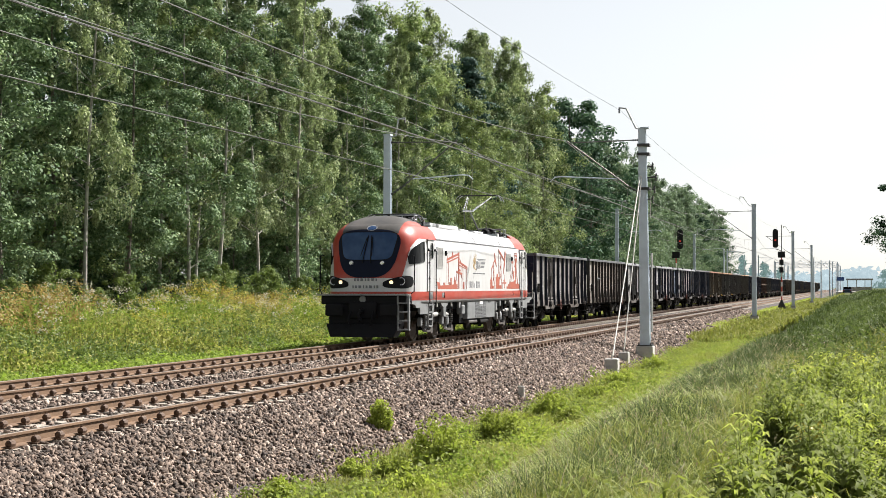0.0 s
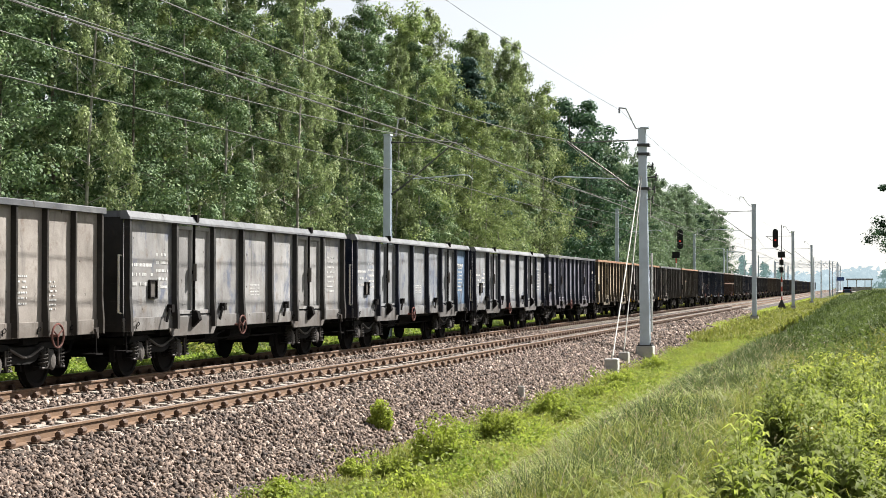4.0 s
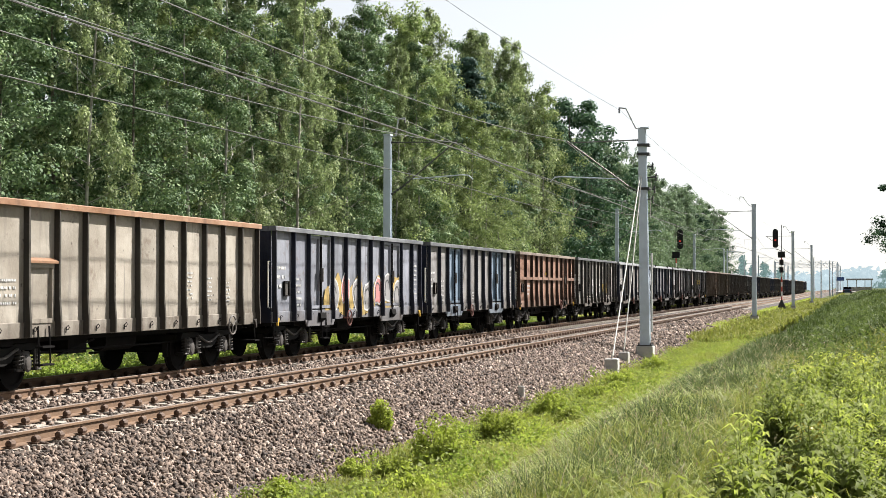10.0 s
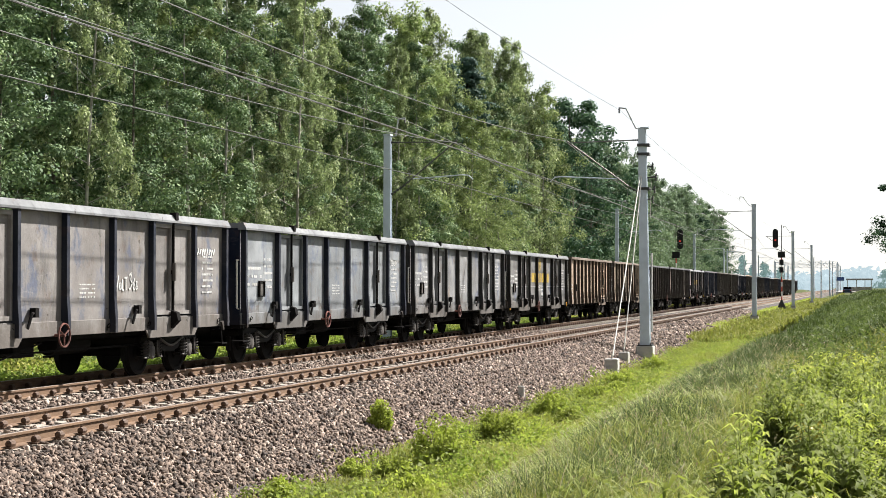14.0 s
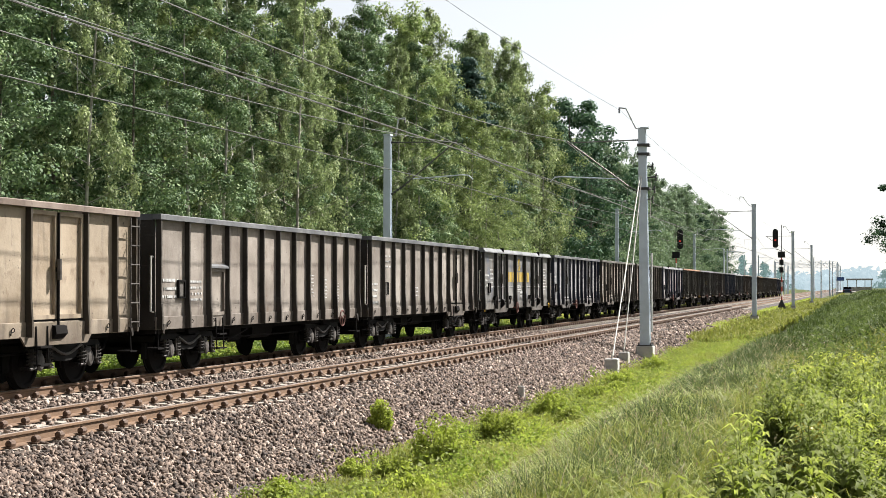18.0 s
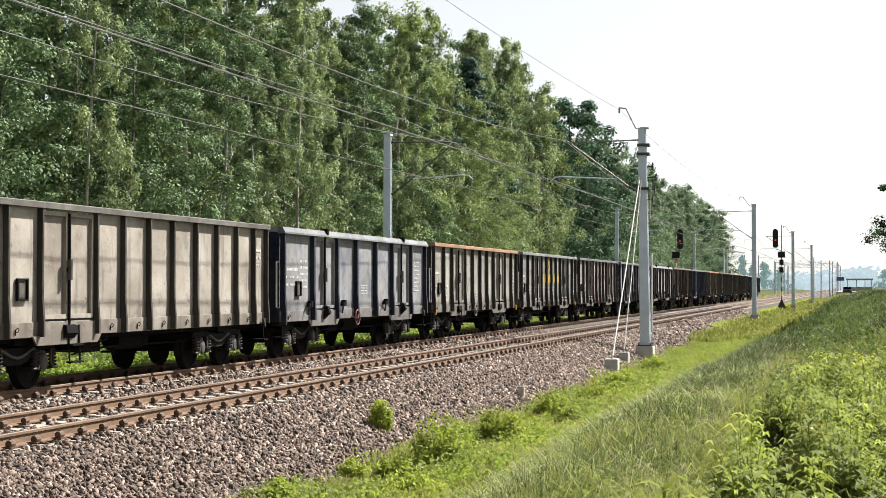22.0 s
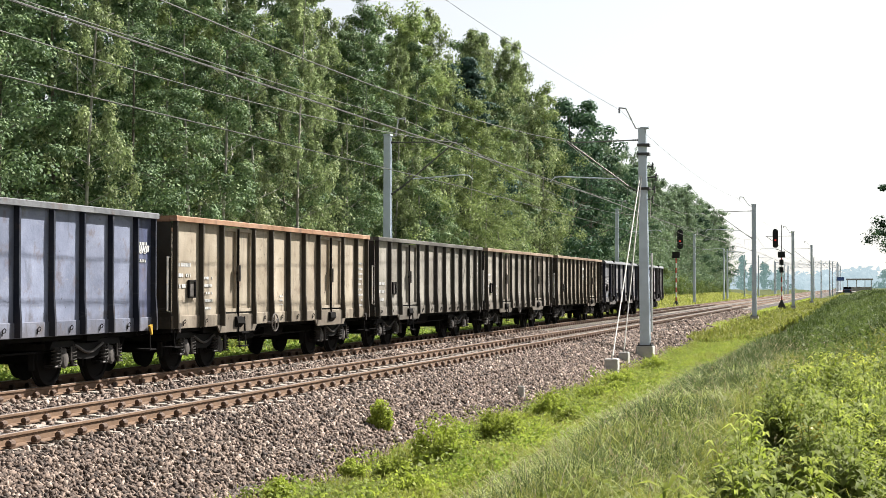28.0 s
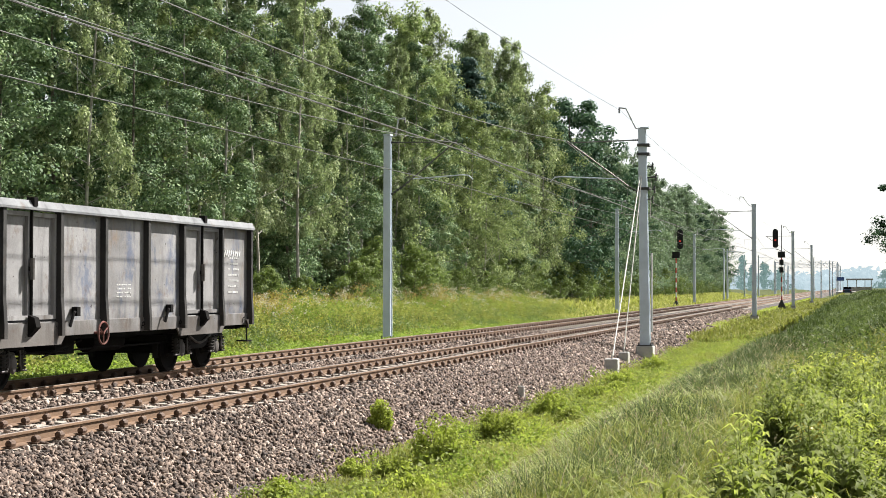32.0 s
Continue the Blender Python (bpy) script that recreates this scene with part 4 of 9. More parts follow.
def build_train():
    made = {}
    for i, (kind, ladder, body, rim, label) in enumerate(TRAIN):
        key = (kind, ladder)
        y = FIRST_Y + i * PITCH + HALF - (0.09 * max(0, i - 30) if i < 37 else 0.3 if i == 37 else 0.1)
        m = pose(TRACK_FAR, y, 0)
        if key in made:
            w = copy_thing(made[key], m)
            WHEELS[w.name] = [o for o in w.children if o.name.startswith("wheelset")]
        else:
            w = build_wagon(*key)
            made[key] = w
            w.matrix_basis = m
        tagged(w, label, "freight wagon", "wagons of the coal train")
        r = random.Random(i)
        paint = tone(body)
        blue_posts = i in (0, 3, 4, 5, 10, 11, 14, 15, 23, 26, 30, 33, 38)
        for o in w.children_recursive:
            t = r.uniform(0.88, 1.12)
            if o.name.startswith(("side_rim", "end_rim", "hatch_hood")):
                o.color = (*tone(rim, 0.75), 1)
            elif o.name.startswith(("side_panel", "door", "ribbed_wall")):
                if o.name.startswith("door_sill"):
                    t *= 0.6
                o.color = (*(c * t for c in paint), 1)
            # posts far darker than the sheets: their faces' shade is in the colour
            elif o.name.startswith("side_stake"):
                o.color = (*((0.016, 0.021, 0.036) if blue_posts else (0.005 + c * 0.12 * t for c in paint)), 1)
            elif o.name.startswith(("lower_rail", "middle_rail")):
                o.color = (*(c * 0.8 for c in paint), 1)
            # end walls and posts: the shade of the wagon's end put into the colour
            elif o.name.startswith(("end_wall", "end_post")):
                o.color = (*(NAVY_SHADE if blue_posts else (0.005 + 0.07 * c for c in paint)), 1)
            elif o.name.startswith("tow_hook"):
                o.color = (0.55, 0.33, 0.03, 1) if i in (6, 7, 8, 10, 12, 17, 22, 27, 28, 33) else (0.03, 0.028, 0.027, 1)
            elif o.name.startswith("hand_wheel"):
                o.color = (0.20, 0.195, 0.19, 1) if i in (6, 7, 9, 13, 27, 34, 36) else (0.20, 0.032, 0.026, 1)
        WAGONS.append(w)
    return made


build_train()


def decal(wagon, name, polys, m, label, x=PANEL_X + 0.016):
    """Flat painted shapes on the near side of a wagon."""
    bm = bmesh.new()
    for pts in polys:
        prism(bm, pts, "x", x - 0.006, x + 0.003)
    part(name, bm, m, wagon, label)


def strip(y0, z0, y1, z1, w):
    d = Vector((y1 - y0, z1 - z0)).normalized()
    n = Vector((-d.y, d.x)) * w / 2
    return [(y0 + n.x, z0 + n.y), (y1 + n.x, z1 + n.y), (y1 - n.x, z1 - n.y), (y0 - n.x, z0 - n.y)]


def blocks(y0, y1, n):
    """Starts and width of the plain blocks that stand for a name."""
    w = (y1 - y0) / n
    return [(y0 + i * w, 0.8 * w) for i in range(n)]


def round_patch(y, z, ry, rz, seed, n=14):
    r = random.Random(seed)
    return [(y + ry * math.cos(2 * math.pi * i / n) * r.uniform(0.75, 1.1), z + rz * math.sin(2 * math.pi * i / n) * r.uniform(0.7, 1.1)) for i in range(n)]


def near_panels(w, lo, hi, names=("side_panel",)):
    for o in w.children_recursive:
        if o.name.startswith(names) and abs(o.rotation_euler.z) < 0.1:
            ym = sum(c[1] for c in o.bound_box) / 8
            if lo < ym < hi:
                yield o


def dress_wagons():
    # yellow names in plain barred blocks, with a ring emblem, a thin line and a boxed table
    for i, y0, y1, n, z0, em, ez in ((17, -2.1, 2.3, 8, 1.95, 0.1, 2.7), (22, -2.05, 2.3, 8, 1.95, 0.2, 2.65), (28, -1.65, 2.25, 8, 1.93, -0.25, 2.72)):
        w = WAGONS[i]
        H = 0.40
        for y, a in blocks(y0, y1, n):
            bars = [[(y, z0), (y + a * 0.38, z0), (y + a * 0.38, z0 + H), (y, z0 + H)], [(y + a * 0.54, z0), (y + a * 0.92, z0), (y + a * 0.92, z0 + H), (y + a * 0.54, z0 + H)]]
            decal(w, "name_block", bars, M["yellow_mark"], "barred yellow painted block")
        decal(w, "painted_line", [strip(-6.3, z0 - 0.19, 6.3, z0 - 0.19, 0.014)], M["white_mark"], "thin white painted line")
        ring_ = [(em + 0.2 * math.cos(math.pi * q / 8), ez + 0.23 * math.sin(math.pi * q / 8)) for q in range(16)]
        decal(w, "yellow_emblem", [strip(*ring_[q], *ring_[(q + 1) % 16], 0.055) for q in range(16)] + [strip(em - 0.1, ez + 0.16, em + 0.1, ez - 0.14, 0.06)], M["yellow_mark"], "yellow ring emblem with a slash")
        decal(w, "boxed_table", [strip(0.45, 1.3 + 0.055 * q, 0.85, 1.3 + 0.055 * q, 0.022) for q in range(7)], M["white_mark"], "small white table of bars")
    w = WAGONS[13]
    decal(w, "sprayed_letters", [strip(-2.05, 1.25, -2.05, 2.15, 0.26), strip(-1.45, 1.25, -1.45, 2.15, 0.24), strip(-2.05, 1.7, -1.45, 1.72, 0.2)], M["white_mark"], "white sprayed letter H")
    decal(w, "sprayed_letters", [strip(-0.8, 1.25, -0.8, 2.15, 0.24), strip(-0.8, 1.36, -0.2, 1.36, 0.22)], M["white_mark"], "white sprayed letter L")
    decal(w, "sprayed_letters", [strip(0.32, 1.25, 0.32, 2.15, 0.22), strip(0.32, 2.08, 0.85, 2.0, 0.18), strip(0.9, 2.0, 0.75, 1.72, 0.18), strip(0.32, 1.7, 0.85, 1.7, 0.18), strip(0.92, 1.68, 0.85, 1.34, 0.2), strip(0.32, 1.3, 0.9, 1.32, 0.18)], M["white_mark"], "white sprayed letter B")
    decal(w, "sprayed_scrawl", [strip(1.35 + 0.16 * k, 1.45, 1.4 + 0.16 * k + 0.05 * (k % 2), 1.9, 0.06) for k in range(5)] + [strip(2.5 + 0.2 * k, 1.4, 2.55 + 0.2 * k, 1.95, 0.06) for k in range(5)], M["yellow_mark"], "yellow sprayed scrawl")
    w = WAGONS[14]
    sprayed = [[(0.0, 1.0), (0.07, 0.0), (0.2, 0.95)], [(0.26, 0.45), (0.33, 0.55), (0.36, 0.2), (0.27, 0.15), (0.26, 0.45)], [(0.42, 0.75), (0.43, 0.1), (0.52, 0.12)], [(0.56, 0.8), (0.74, 0.84)], [(0.65, 0.82), (0.66, 0.12)],
               [(0.86, 0.95), (1.0, 1.1), (0.94, 0.72), (1.04, 0.5), (0.9, 0.15), (0.84, 0.25)], [(1.2, 0.8), (1.1, 0.4), (1.13, 0.1), (1.22, 0.2), (1.2, 0.45), (1.12, 0.4)], [(1.28, 0.6), (1.36, 0.62), (1.3, 0.4), (1.38, 0.28), (1.3, 0.12)]]
    for line in sprayed:
        pts = [(1.28 + 0.68 * u, 1.66 + 0.33 * v) for u, v in line]
        decal(w, "sprayed_character", [strip(*p, *q, 0.032) for p, q in zip(pts, pts[1:])], M["white_mark"], "white sprayed character")
    # the sprayed picture: ochre ground, pale rounded letters with dark and white outlines, pink fills
    w = WAGONS[10]
    decal(w, "painted_ground", [round_patch(-2.3 + 0.62 * k, 1.45 + 0.22 * math.sin(k * 2.1), 0.46, 0.36 + 0.16 * (k % 3 == 1), k) for k in range(11)], M["ochre_mark"], "ochre ground of the sprayed picture", PANEL_X + 0.020)
    for k in range(7):
        y, z, ry, rz = -1.9 + 0.98 * k, 1.58 + 0.12 * math.sin(k * 1.7), 0.42, 0.46
        pts = round_patch(y, z, ry, rz, 30 + k, 11)
        decal(w, "painted_letter", [pts], M["scrawl_pink"] if k % 3 == 1 else M["scrawl_grey"], "rounded sprayed letter", PANEL_X + 0.023)
        decal(w, "letter_outline", [strip(*pts[i], *pts[(i + 1) % 11], 0.045) for i in range(11)], M["white_mark"], "white outline of a sprayed letter", PANEL_X + 0.026)
        inner = [(y + 0.55 * (u - y) - 0.06, z + 0.6 * (v - z)) for u, v in pts[:8]]
        decal(w, "letter_shade", [strip(*p, *q, 0.05) for p, q in zip(inner, inner[1:])], M["dark_steel"], "dark stroke of a sprayed letter", PANEL_X + 0.026)
    # yellow chalked note on the rust-red wagon, pale note above a pale emblem on a beige one
    decal(WAGONS[12], "chalked_note", [strip(-0.62 + 0.13 * k, 2.28 + 0.03 * (k % 2), -0.55 + 0.13 * k, 2.38, 0.05) for k in range(6)], M["yellow_mark"], "yellow chalked bars")
    decal(WAGONS[37], "painted_emblem", [strip(0.6, 2.62, 1.3, 2.66, 0.1), strip(0.55, 2.72, 0.8, 2.56, 0.06)] + [strip(0.65, 2.35 - 0.07 * k, 1.25, 2.35 - 0.07 * k, 0.025) for k in range(4)], M["white_mark"], "white winged emblem over bars")
    for o in near_panels(WAGONS[3], 4.8, 6.5):
        o.color = (0.09, 0.17, 0.28, 1)
    for o in near_panels(WAGONS[11], -4.2, 4.5, ("door",)):
        o.color = (*tone((98, 128, 155)), 1)
    for o in near_panels(WAGONS[33], -4.2, -2.0, ("door",)):
        o.color = (0.27, 0.33, 0.45, 1)
    for o in near_panels(WAGONS[33], 5.6, 6.5):
        o.color = (0.10, 0.12, 0.22, 1)
    for o in near_panels(WAGONS[5], 5.4, 6.5):
        o.color = (0.07, 0.085, 0.16, 1)
    # pale names on end panels, in bars
    for i in (3, 5, 11, 14, 15, 33, 38, 39):
        decal(WAGONS[i], "painted_name", [strip(5.05 + 0.12 * k if i in (3, 14, 15, 38, 39) else 5.68 + 0.08 * k, 2.42 + 0.02 * (k % 2), 5.05 + 0.12 * k + 0.07 if i in (3, 14, 15, 38, 39) else 5.73 + 0.08 * k, 2.56, 0.05) for k in range(8)], M["white_mark"], "short pale painted name in bars")


M["ochre_mark"] = plain("ochre spray paint", (0.36, 0.25, 0.08), 0.7, 0, 0.6, 2)
M["scrawl_grey"] = plain("grey spray paint", (0.24, 0.23, 0.225), 0.6, 0, 0.3, 3)
M["scrawl_pink"] = plain("pink spray paint", (0.42, 0.17, 0.16), 0.6, 0, 0.3, 3)
dress_wagons()

# ---- overhead line, signals ----


def h_mast(name, x, y, z0, z1, w0, w1, label, lean=0.0):
    """A tapering mast with an I-shaped section, on a concrete foot."""
    th = empty(name, pose(x, y, 0), label=label, category="mast", group="masts of the overhead line")
    bm = bmesh.new()
    for sgn in (-1, 1):
        pr = []
        for z, w in ((z0, w0), (z1, w1)):
            pr.append([bm.verts.new((a + lean * (z - z0), b, z)) for a, b in ((-w / 2, sgn * w * 0.42 - w * 0.07), (w / 2, sgn * w * 0.42 - w * 0.07), (w / 2, sgn * w * 0.42 + w * 0.07), (-w / 2, sgn * w * 0.42 + w * 0.07))])
        for i in range(4):
            bm.faces.new((pr[0][i], pr[0][(i + 1) % 4], pr[1][(i + 1) % 4], pr[1][i]))
        bm.faces.new(pr[1])
        bm.faces.new(pr[0][::-1])
    pr = []
    for z, w in ((z0, w0), (z1 - 0.01, w1)):
        pr.append([bm.verts.new((a + lean * (z - z0), b, z)) for a, b in ((-w * 0.35, -w * 0.35), (w * 0.35, -w * 0.35), (w * 0.35, w * 0.35), (-w * 0.35, w * 0.35))])
    for i in range(4):
        bm.faces.new((pr[0][i], pr[0][(i + 1) % 4], pr[1][(i + 1) % 4], pr[1][i]))
    bm.faces.new(pr[1])
    part("post", bm, M["mast"], th)
    bm = bmesh.new()
    box(bm, -w1 * 0.6, w1 * 0.6, -w1 * 0.6, w1 * 0.6, z1, z1 + 0.06)
    part("cap", bm, M["mast"], th)
    bm = bmesh.new()
    base = float(ground_z(x, y)) - 0.3 if x > 0 else -1.3
    box(bm, -w0 * 0.85, w0 * 0.85, -w0 * 0.85, w0 * 0.85, base, z0 + 0.02, 0.03)
    part("concrete_foot", bm, M["concrete"], th)
    bm = bmesh.new()
    for s in (-1, 1):
        for t in (-1, 1):
            rod(bm, (s * w0 * 0.6, t * w0 * 0.6, z0), (s * w0 * 0.6, t * w0 * 0.6, z0 + 0.14), 0.025, None, 6)
    box(bm, -w0 * 0.8, w0 * 0.8, -w0 * 0.8, w0 * 0.8, z0 + 0.02, z0 + 0.06)
    part("base_plate", bm, M["dark_steel"], th)
    return th


def insulator(bm, p0, p1, r=0.06, n=4):
    p0, p1 = Vector(p0), Vector(p1)
    for i in range(n):
        a, b = p0.lerp(p1, i / n), p0.lerp(p1, (i + 0.55) / n)
        rod(bm, a, b, r, r * 0.5, 8)
    rod(bm, p0, p1, r * 0.35, None, 6)


def cantilever(mast, x, side, z_top, reach):
    """Bracket from the mast out to the wires over the track. side: +1 towards +x."""
    s = side
    bm = bmesh.new()
    rod(bm, (s * 0.2, 0, z_top), (s * reach, 0, z_top - 0.05), 0.022, None, 6)
    part("top_tie", bm, M["wire"], mast)
    bm = bmesh.new()
    rod(bm, (s * 0.6, 0, z_top - 1.7), (s * reach, 0, z_top + 0.02), 0.028, None, 8)
    part("bracket_tube", bm, M["wire"], mast)
    bm = bmesh.new()
    insulator(bm, (s * 0.15, 0, z_top - 2.0), (s * 0.6, 0, z_top - 1.7))
    insulator(bm, (s * 0.15, 0, z_top), (s * 0.5, 0, z_top - 0.01), 0.045)
    part("insulator", bm, M["dark_steel"], mast)
    bm = bmesh.new()
    pipe(bm, [(s * 1.0, 0, z_top - 1.42), (s * (reach + 0.2), 0, z_top - 1.30), (s * (reach + 0.45), 0, z_top - 1.32), (s * (reach + 0.62), 0, z_top - 1.48)], 0.022, 6)
    part("registration_arm", bm, M["mast"], mast)


def top_horn(mast, side, z, dx=0.75, dz=0.62):
    """Bent bracket on top that carries the feeder wire."""
    s = side
    bm = bmesh.new()
    pipe(bm, [(s * 0.05, 0, z - 0.05), (s * 0.32, 0, z - 0.02), (s * dx, 0, z + dz), (s * (dx + 0.28), 0, z + dz + 0.04)], 0.036, 6)
    part("horn", bm, M["steel"], mast)
    bm = bmesh.new()
    insulator(bm, (s * (dx + 0.26), 0, z + dz - 0.16), (s * (dx + 0.26), 0, z + dz + 0.02), 0.05, 3)
    part("insulator", bm, M["dark_steel"], mast)


LEFT_MASTS = [57.8, 117.8, 176.5]
LEFT_X = -6.7
for y in LEFT_MASTS:
    mst = h_mast("catenary_mast", LEFT_X, y, -0.25, 7.56, 0.30, 0.25, "light grey steel catenary mast beside the far track")
    cantilever(mst, LEFT_X, 1, 7.3, 2.75)
    top_horn(mst, 1, 7.56, 0.42, 0.62)
big = h_mast("catenary_mast", 3.2, 57.6, -0.42, 7.55, 0.36, 0.27, "tall grey anchor mast on a concrete foot with guy rods", -0.012)
cantilever(big, 3.2, -1, 7.15, 2.9)
top_horn(big, -1, 7.6, 0.68, 0.72)
bm = bmesh.new()
for z in (6.62, 5.35, 6.95):
    box(bm, -0.26, 0.18, -0.2, 0.2, z - 0.05, z + 0.05)
part("collar", bm, M["dark_steel"], big)
bm = bmesh.new()
for z, l in ((6.15, 0.2), (5.75, 0.32), (5.3, 0.26), (4.95, 0.2)):
    rod(bm, (0.1, -0.1, z), (0.1 + l, -0.1, z + 0.03), 0.03, None, 6)
    insulator(bm, (0.1 + l, -0.1, z - 0.12), (0.1 + l, -0.1, z + 0.16), 0.055, 3)
part("insulator_group", bm, M["dark_steel"], big)
bm = bmesh.new()
rod(bm, (0.25, -0.15, 5.6), (0.2, -0.15, 4.2), 0.012, None, 5)
box(bm, 0.16, 0.23, 0.3, 0.37, 0.1, 3.0)
part("tension_weight", bm, M["concrete"], big)
for dx, end in ((-0.06, (0.02, -8.15, -0.42)), (0.0, (-0.2, -4.1, -0.38))):
    bm = bmesh.new()
    rod(bm, (dx - 0.1, -0.1, 5.85), end, 0.02, None, 6)
    part("guy_rod", bm, M["guy"], big)


def anchor_block(x, y, w, z0, z1):
    bm = bmesh.new()
    box(bm, -w / 2, w / 2, -w * 0.55, w * 0.55, z0, z1, 0.03)
    rod(bm, (0, 0, z1), (0, 0, z1 + 0.12), 0.03, None, 6)
    ob = part("anchor_block", bm, M["concrete"])
    ob.location = (x, y, 0)
    tagged(ob, "pale concrete guy anchor block at the ballast foot", "anchor block", "anchor blocks of the mast")


anchor_block(3.2, 49.4, 0.42, -1.3, -0.50)
anchor_block(3.0, 53.5, 0.34, -1.3, -0.46)
bm = bmesh.new()
box(bm, -0.07, 0.07, -0.05, 0.05, -1.05, -0.56, 0.012)
post = part("marker_post", bm, M["concrete"])
post.location = (3.05, 36.2, 0)
tagged(post, "short pale concrete marker post in the ballast", "marker post")

for x, y, hgt in ((3.49, 117.0, 7.75), (4.06, 176.0, 7.75), (4.5, 235.0, 7.75)):
    mst = h_mast("catenary_mast", x, y, -0.42, hgt, 0.34, 0.30, "grey concrete catenary mast beside the near track")
    cantilever(mst, x, -1, 7.3, 2.9)
    top_horn(mst, -1, 7.7)
bm = bmesh.new()
# further poles of the line and the station throat
FAR_POLES = [(-8.2, 236, 7.4, 0.2), (-8.0, 240, 7.4, 0.2), (-6.9, 300, 7.6, 0.22), (-6.9, 360, 7.6, 0.22), (3.2, 300, 7.2, 0.2), (3.6, 345, 7.4, 0.22), (4.6, 395, 8.2, 0.26), (5.2, 400, 8.0, 0.22), (-7.2, 420, 7.6, 0.2), (-11.5, 330, 7.0, 0.2), (5.4, 460, 8.0, 0.24), (-9.0, 480, 8, 0.24)]
for x, y, hgt, w in FAR_POLES:
    bm = bmesh.new()
    rod(bm, (0, 0, -0.6), (0, 0, hgt), w * 0.75, w * 0.5, 8)
    ob = empty("line_pole", pose(x, y, 0), label="slim grey pole of the overhead line far down the track", category="pole", group="far poles of the line")
    part("pole", bm, M["mast"], ob)
    bm = bmesh.new()
    s = -1 if x > 0 else 1
    rod(bm, (0, 0, hgt - 0.4), (s * 2.6, 0, hgt - 0.5), 0.04, None, 5)
    rod(bm, (0, 0, hgt - 1.9), (s * 2.6, 0, hgt - 0.5), 0.04, None, 5)
    part("bracket", bm, M["mast"], ob)
# gantries over the station tracks
for y in (420, 455, 500):
    g = empty("gantry", pose(0, y, 0), label="steel portal gantry across the tracks near the station", category="gantry", group="station gantries")
    for x in (-9.5, 6.2):
        bm = bmesh.new()
        rod(bm, (x, 0, -0.6), (x, 0, 8.2), 0.16, 0.14, 8)
        part("leg", bm, M["mast"], g)
    bm = bmesh.new()
    for z in (7.6, 8.2):
        rod(bm, (-9.5, 0, z), (6.2, 0, z), 0.05, None, 6)
    for k in range(12):
        x0 = -9.5 + 15.7 * k / 12
        rod(bm, (x0, 0, 7.6 if k % 2 else 8.2), (x0 + 15.7 / 12, 0, 8.2 if k % 2 else 7.6), 0.03, None, 5)
    part("truss", bm, M["mast"], g)


def wires():
    def line(name, label, pts, r, sag=0.0, kind="wire"):
        bm = bmesh.new()
        full = []
        for a, b in zip(pts, pts[1:]):
            a, b = Vector(a), Vector(b)
            n = 10
            for i in range(n):
                t = i / n
                p = a.lerp(b, t)
                p.z -= sag * 4 * t * (1 - t)
                full.append(p)
        full.append(Vector(pts[-1]))
        pipe(bm, full, r, 5)
        ob = part("overhead_wire", bm, M["wire"])
        tagged(ob, label, "wire", "wires of the overhead line", kind="thing")
    span = [-2.2] + LEFT_MASTS + [236, 296, 356, 430]
    for tx, rx in ((TRACK_FAR, LEFT_X + 2.75), (0.0, 0.3)):
        for dx in (-0.02, 0.02):
            line("contact", "grooved contact wire over the track", [(tx + dx + (0.25 if i % 2 else -0.25), y, 5.55) for i, y in enumerate(span)], 0.010, 0.02)
        line("messenger", "carrier wire of the overhead line", [(tx + (0.2 if i % 2 else -0.2), y, 7.2) for i, y in enumerate(span)], 0.012, 0.9)
        # droppers
        bm = bmesh.new()
        for a, b in zip(span[:3], span[1:4]):
            for k in range(1, 10):
                t = k / 10
                y = a + (b - a) * t
                rod(bm, (tx, y, 5.56), (tx, y, 7.2 - 0.9 * 4 * t * (1 - t)), 0.004, None, 4)
        d = part("dropper_wires", bm, M["wire"])
        tagged(d, "thin dropper wires between carrier and contact wire", "wire", kind="stuff")
    line("feeder", "return feeder wire on the mast horns", [(LEFT_X + 0.68, y, 8.15) for y in span], 0.013, 0.45)
    line("feeder", "return feeder wire on the mast horns", [(3.2 - 0.95, y, 8.3) for y in span], 0.006, 0.45)


wires()


